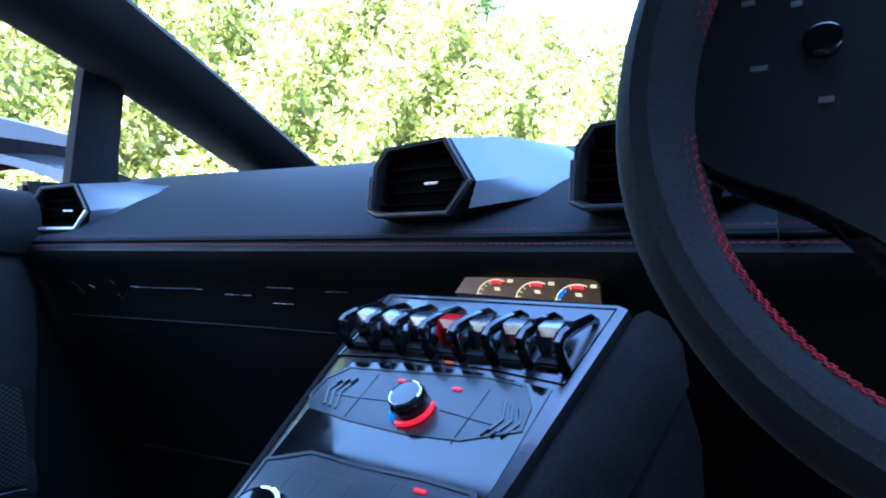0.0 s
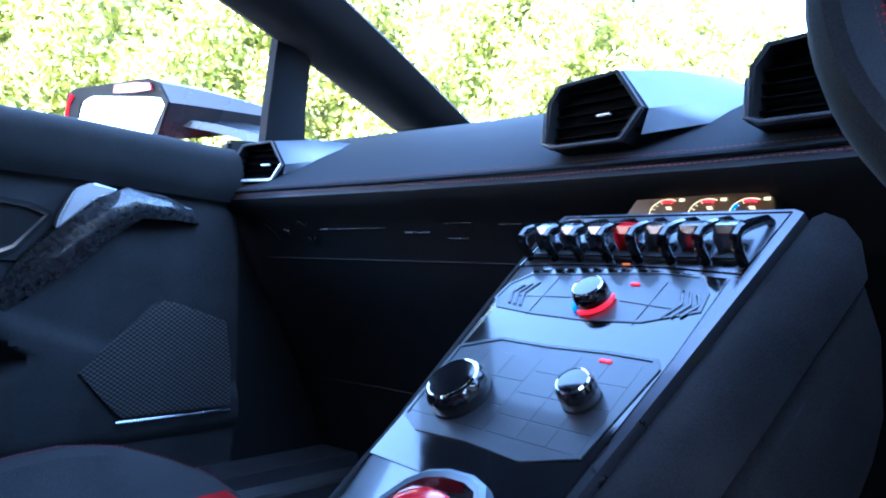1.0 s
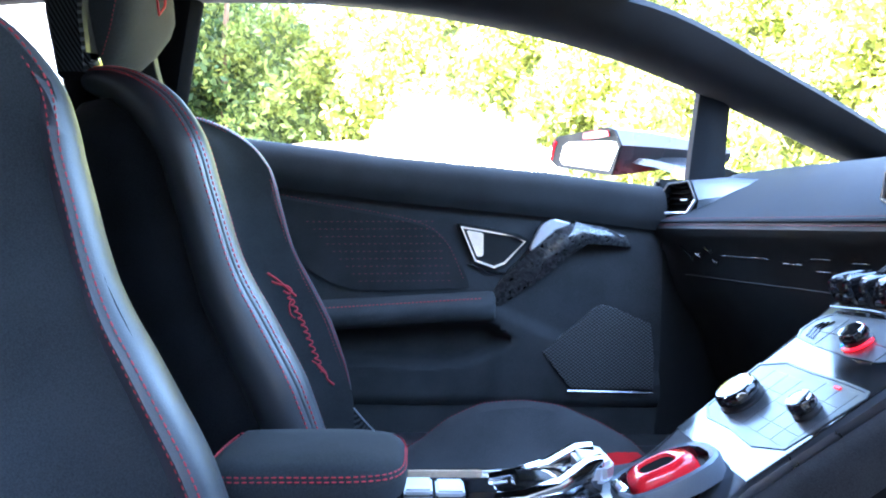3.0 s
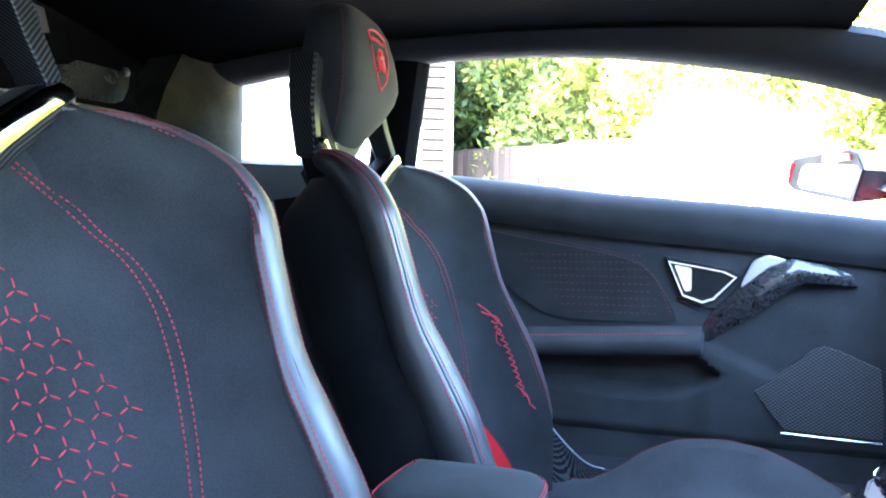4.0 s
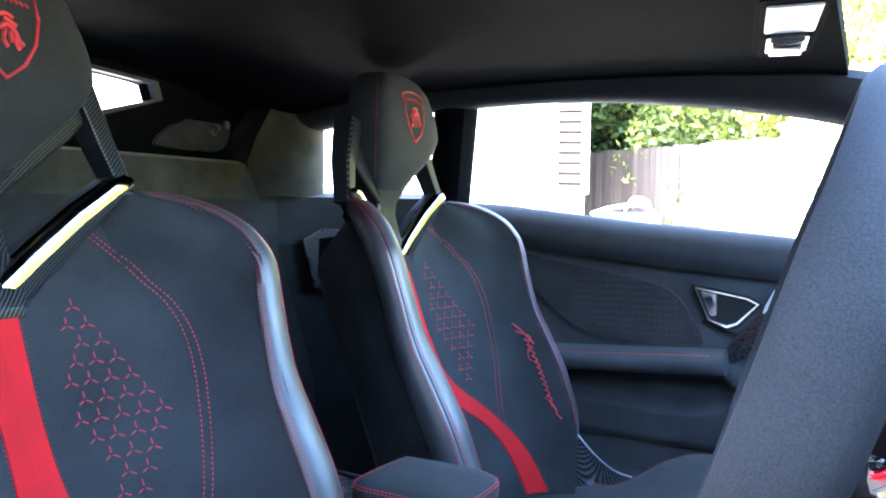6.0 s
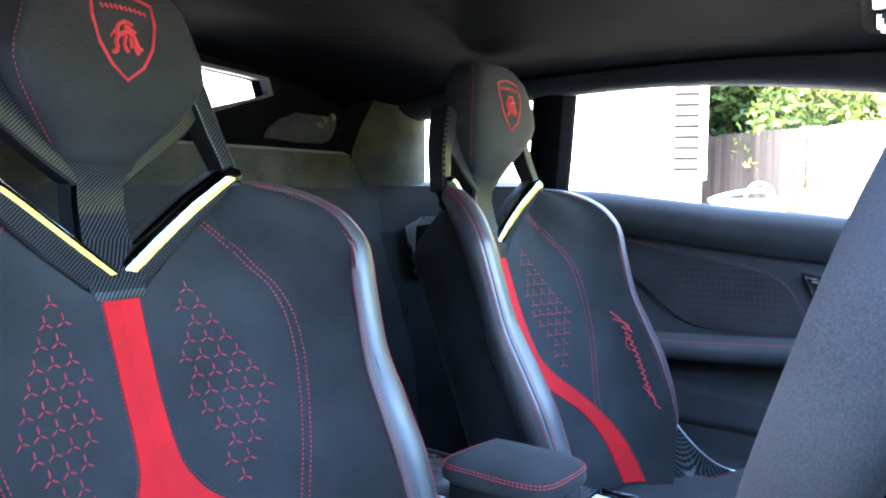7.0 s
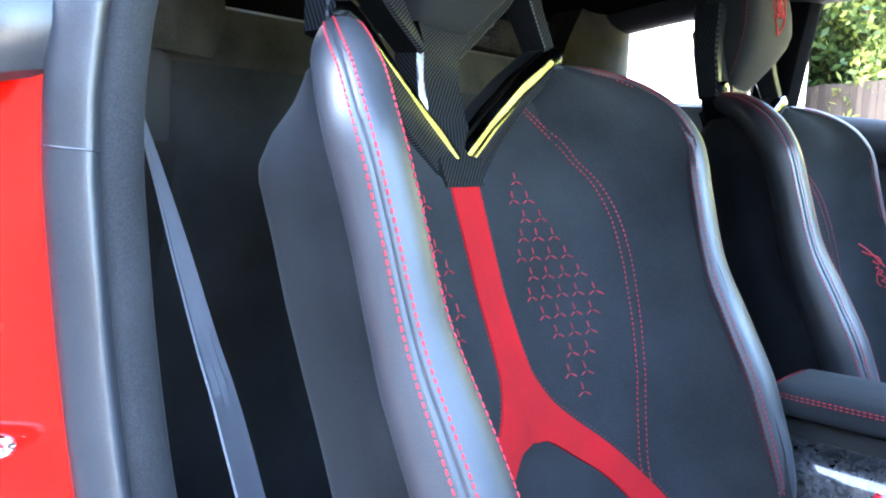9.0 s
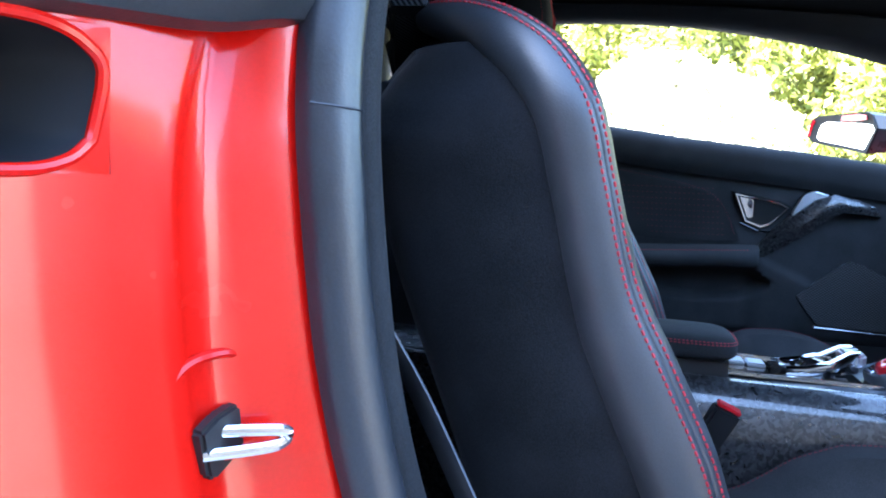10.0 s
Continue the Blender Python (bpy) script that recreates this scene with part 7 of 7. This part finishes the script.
def house():
    """The white house behind and to the side, with a boarded strip at its corner."""
    c = Vector((-9.15, -3.05, 0))            # the near corner
    d = Vector((0.42, -0.91, 0)).normalized()  # along the front, away from the fence
    nrm = Vector((0.91, 0.42, 0)).normalized() # faces the car
    e = thing("house", c, "white rendered house with a boarded corner and brown tiled roof", "house")

    def blk(a0, a1, b0, b1, z0, z1):
        return [c + d * a + nrm * b + Vector((0, 0, z)) for z in (z0, z1) for a, b in ((a0, b0), (a1, b0), (a1, b1), (a0, b1))]

    def block(name, mat, a0, a1, b0, b1, z0, z1, lab="", par=None):
        v = blk(a0, a1, b0, b1, z0, z1)
        return link_mesh(name, v, [(3, 2, 1, 0), (4, 5, 6, 7), (0, 1, 5, 4), (1, 2, 6, 5), (2, 3, 7, 6), (3, 0, 4, 7)], mat, par or e, lab, smooth=False)
    block("wall", white_render, 0.42, 9.0, -5.0, 0.0, 0.0, 4.2, "white rendered wall")
    # dark backing: the shade in the gaps between boards is put into its colour
    block("side_wall", dimmed_board, 0.1, 0.42, -5.0, -0.06, 0.0, 4.2)
    block("plinth", white_render, 0.06, 9.0, -5.0, 0.05, 0.0, 1.12)
    block("corner_board", white_render, 0.0, 0.1, -0.14, 0.03, 1.12, 4.2, "white corner board")
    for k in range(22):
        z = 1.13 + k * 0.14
        block("weatherboard", dimmed_board, 0.1, 0.42, -0.05, 0.0 + 0.012, z, z + 0.115)
    # roof with a sloped verge
    ridge_h, eave = 6.6, 4.2
    v = [c + d * a + nrm * b + Vector((0, 0, z)) for a in (-0.25, 9.2) for b, z in ((0.35, eave - 0.1), (-2.5, ridge_h), (-5.3, eave - 0.1), (-5.3, eave + 0.06), (-2.5, ridge_h + 0.18), (0.35, eave + 0.06))]
    link_mesh("roof", v, [(0, 1, 4, 5), (1, 2, 3, 4), (6, 11, 10, 7), (7, 10, 9, 8), (0, 6, 7, 1), (1, 7, 8, 2), (5, 4, 10, 11), (4, 3, 9, 10), (0, 5, 11, 6), (2, 8, 9, 3)], roof_tile, e, "brown tiled roof", smooth=False)
    g = [c + d * 0.1 + nrm * b + Vector((0, 0, z)) for b, z in ((0.0, 4.2), (-2.5, 6.55), (-5.0, 4.2))] + [c + d * 0.4 + nrm * b + Vector((0, 0, z)) for b, z in ((0.0, 4.2), (-2.5, 6.55), (-5.0, 4.2))]
    link_mesh("gable", g, [(0, 1, 2), (5, 4, 3), (0, 3, 4, 1), (1, 4, 5, 2)], white_render, e, smooth=False)
    # small window on the front
    wf = block("window", white_plastic, 2.4, 3.3, -0.02, 0.03, 1.9, 2.9, "white framed window")
    block("pane", gloss_black, 2.47, 3.23, -0.01, 0.035, 1.97, 2.83, "dark window pane", wf)
    # wall lamp
    bm = bmesh.new()
    lathe(bm, [(0.02, 0.0), (0.11, 0.02), (0.13, 0.08), (0.1, 0.16), (0.03, 0.18)], Matrix.Translation(c + d * 1.28 + nrm * 0.02 + Vector((0, 0, 2.38))) @ pose(0, 0, 0, 0, 70, 25), 16)
    part("wall_lamp", bm, lens_white, e, "round frosted wall lamp")
    return e


def brick_house():
    """A brick gable further back, seen through the small rear windows."""
    c = Vector((-7.6, -9.5, 0))
    e = thing("brick_garage", c, "orange brick outbuilding with pale trim", "outbuilding")
    bm = bmesh.new()
    box(bm, (c.x - 2.0, c.y - 2.5, 1.6), (6.0, 4.0, 3.2))
    part("wall", bm, brick_mat, e, "orange brick wall", smooth=False)
    bm = bmesh.new()
    box(bm, (c.x - 2.0, c.y - 2.5, 3.3), (6.4, 4.4, 0.2), 0.02)
    part("roof", bm, roof_tile, e)
    for k in range(9):
        bm = bmesh.new()
        box(bm, (c.x - 4.4 + k * 0.62, c.y - 0.49, 1.55), (0.1, 0.03, 2.9), 0.005)
        part("batten", bm, white_plastic, e)
    return e


def garden_cart():
    e = thing("garden_cart", (-7.4, -2.0, 0), "blue and white garden cart with a bent tube handle", "garden cart")
    bm = bmesh.new()
    rows = []
    for z, k in ((0.35, 0.75), (0.6, 0.95), (0.86, 1.0), (0.88, 1.04)):
        rows.append([(-7.4 + a * k, -2.0 + b * k, z) for a, b in ((-0.2, -0.32), (0.2, -0.32), (0.24, 0.0), (0.2, 0.32), (-0.2, 0.32), (-0.24, 0.0))])
    solid(bm, rows, True)
    part("tray", bm, blue_plastic, e, "blue plastic tray")
    bm = bmesh.new()
    tube(bm, smooth_path([(-7.2, -2.34, 0.86), (-7.18, -2.1, 0.93), (-7.18, -1.8, 0.96), (-7.2, -1.66, 0.87)], 6), 0.02, 8)
    tube(bm, smooth_path([(-7.3, -1.7, 0.85), (-7.25, -1.75, 1.0), (-7.25, -1.9, 1.03), (-7.3, -2.0, 0.9)], 6), 0.014, 8)
    part("handle", bm, white_plastic, e, "white tube handle")
    for sg in (1, -1):
        bm = bmesh.new()
        tube(bm, [(-7.4 + 0.3 * sg, -2.0 + 0.18 * math.cos(a), 0.18 + 0.18 * math.sin(a)) for a in np.linspace(0, 2 * math.pi, 20, endpoint=False)], 0.03, 8, closed=True)
        part("wheel", bm, rubber, e)
    bm = bmesh.new()
    for sg in (1, -1):
        tube(bm, [(-7.4 + 0.2 * sg, -2.2, 0.4), (-7.4 + 0.28 * sg, -2.0, 0.18)], 0.02, 6)
        tube(bm, [(-7.4 + 0.2 * sg, -1.8, 0.4), (-7.4 + 0.28 * sg, -2.0, 0.18)], 0.02, 6)
    part("frame", bm, white_plastic, e)
    return e


def light_block_wall():
    """An unseen plain wall, added to cut the light on the driver's side."""
    bm = bmesh.new()
    box(bm, (4.2, 0.5, 1.4), (0.25, 26.0, 2.8), 0.02)
    return tagged(part("wall_east", bm, blocker_wall), "unseen plain wall added to dim light on the driver's side", "wall", kind="structure")


def sun_block_wall():
    """An unseen plain wall, added behind the car to keep the sun off it."""
    bm = bmesh.new()
    box(bm, (2.1, -5.7, 3.8), (8.6, 0.3, 7.6), 0.02)
    return tagged(part("wall_south", bm, blocker_wall), "unseen tall plain wall added to shade the parked car", "wall", kind="structure")


# ---- build ----
floor_pan()
roof_pillar("pillar_left", -1)
roof_pillar("pillar_right", 1)
headliner()
quarter_bar("pillar_left_front", -1)
quarter_bar("pillar_right_front", 1)
windows()
rear_pillar("pillar_left_rear", -1)
kick_panel("trim_left_front", -1)
kick_panel("trim_right_front", 1)
rear_bulkhead()
rear_corner("trim_left_rear", -1)
rear_corner("trim_right_rear", 1)
sill("sill_left", -1)
sill("sill_right", 1)
firewall()
side_skin("body_left", -1)
side_skin("body_right", 1)
dashboard()
air_vent(-0.738, -0.652, 0.764, 0.824, 0.003, True, "small angular side air vent with a silver lip and cheek", 24.0)
air_vent(-0.196, -0.082, 0.768, 0.836, 0.0025, False, "angular centre air vent with dark slats and a silver cheek")
air_vent(0.012, 0.125, 0.768, 0.836, 0.0025, False, "angular centre air vent with dark slats and a silver cheek")
instrument_binnacle()
steering_wheel()
centre_console()
rotary_knob(0.006, 0.044, 0.0128, 0.016, "gloss black climate knob ringed by a red and blue glow", ring=True)
rotary_knob(-0.036, -0.064, 0.0215, 0.018, "large gloss black menu knob with a chrome rim")
rotary_knob(0.056, -0.046, 0.0122, 0.017, "small gloss black volume knob with a chrome rim")
toggle_row()
gauge_display()
start_cover()
shift_switch()
tunnel_trim()
forged_side()
tunnel_rear()
armrest()
belt_buckle()
bucket_seat(SEAT_X[0], 1, "black suede driver's sports seat with a red forked band")
bucket_seat(SEAT_X[1], -1, "black suede passenger sports seat with a red forked band")
passenger_door()
wing_mirror()
door_seal()
body_jamb()
seat_belt()
roof_lamp()
ground_sheet()
light_block_wall()
sun_block_wall()
hedge()
pale_shrub()
house()
brick_house()
garden_cart()
garden_tree((-13.5, 4.0, 0), 7.5, 2.6, "tall leafy tree behind the hedge", 11)
garden_tree((-9.5, 12.0, 0), 6.5, 2.4, "spreading leafy tree behind the hedge", 12)
garden_tree((-14.5, -4.5, 0), 7.0, 2.4, "dense green tree behind the fence", 13)
board_fence()
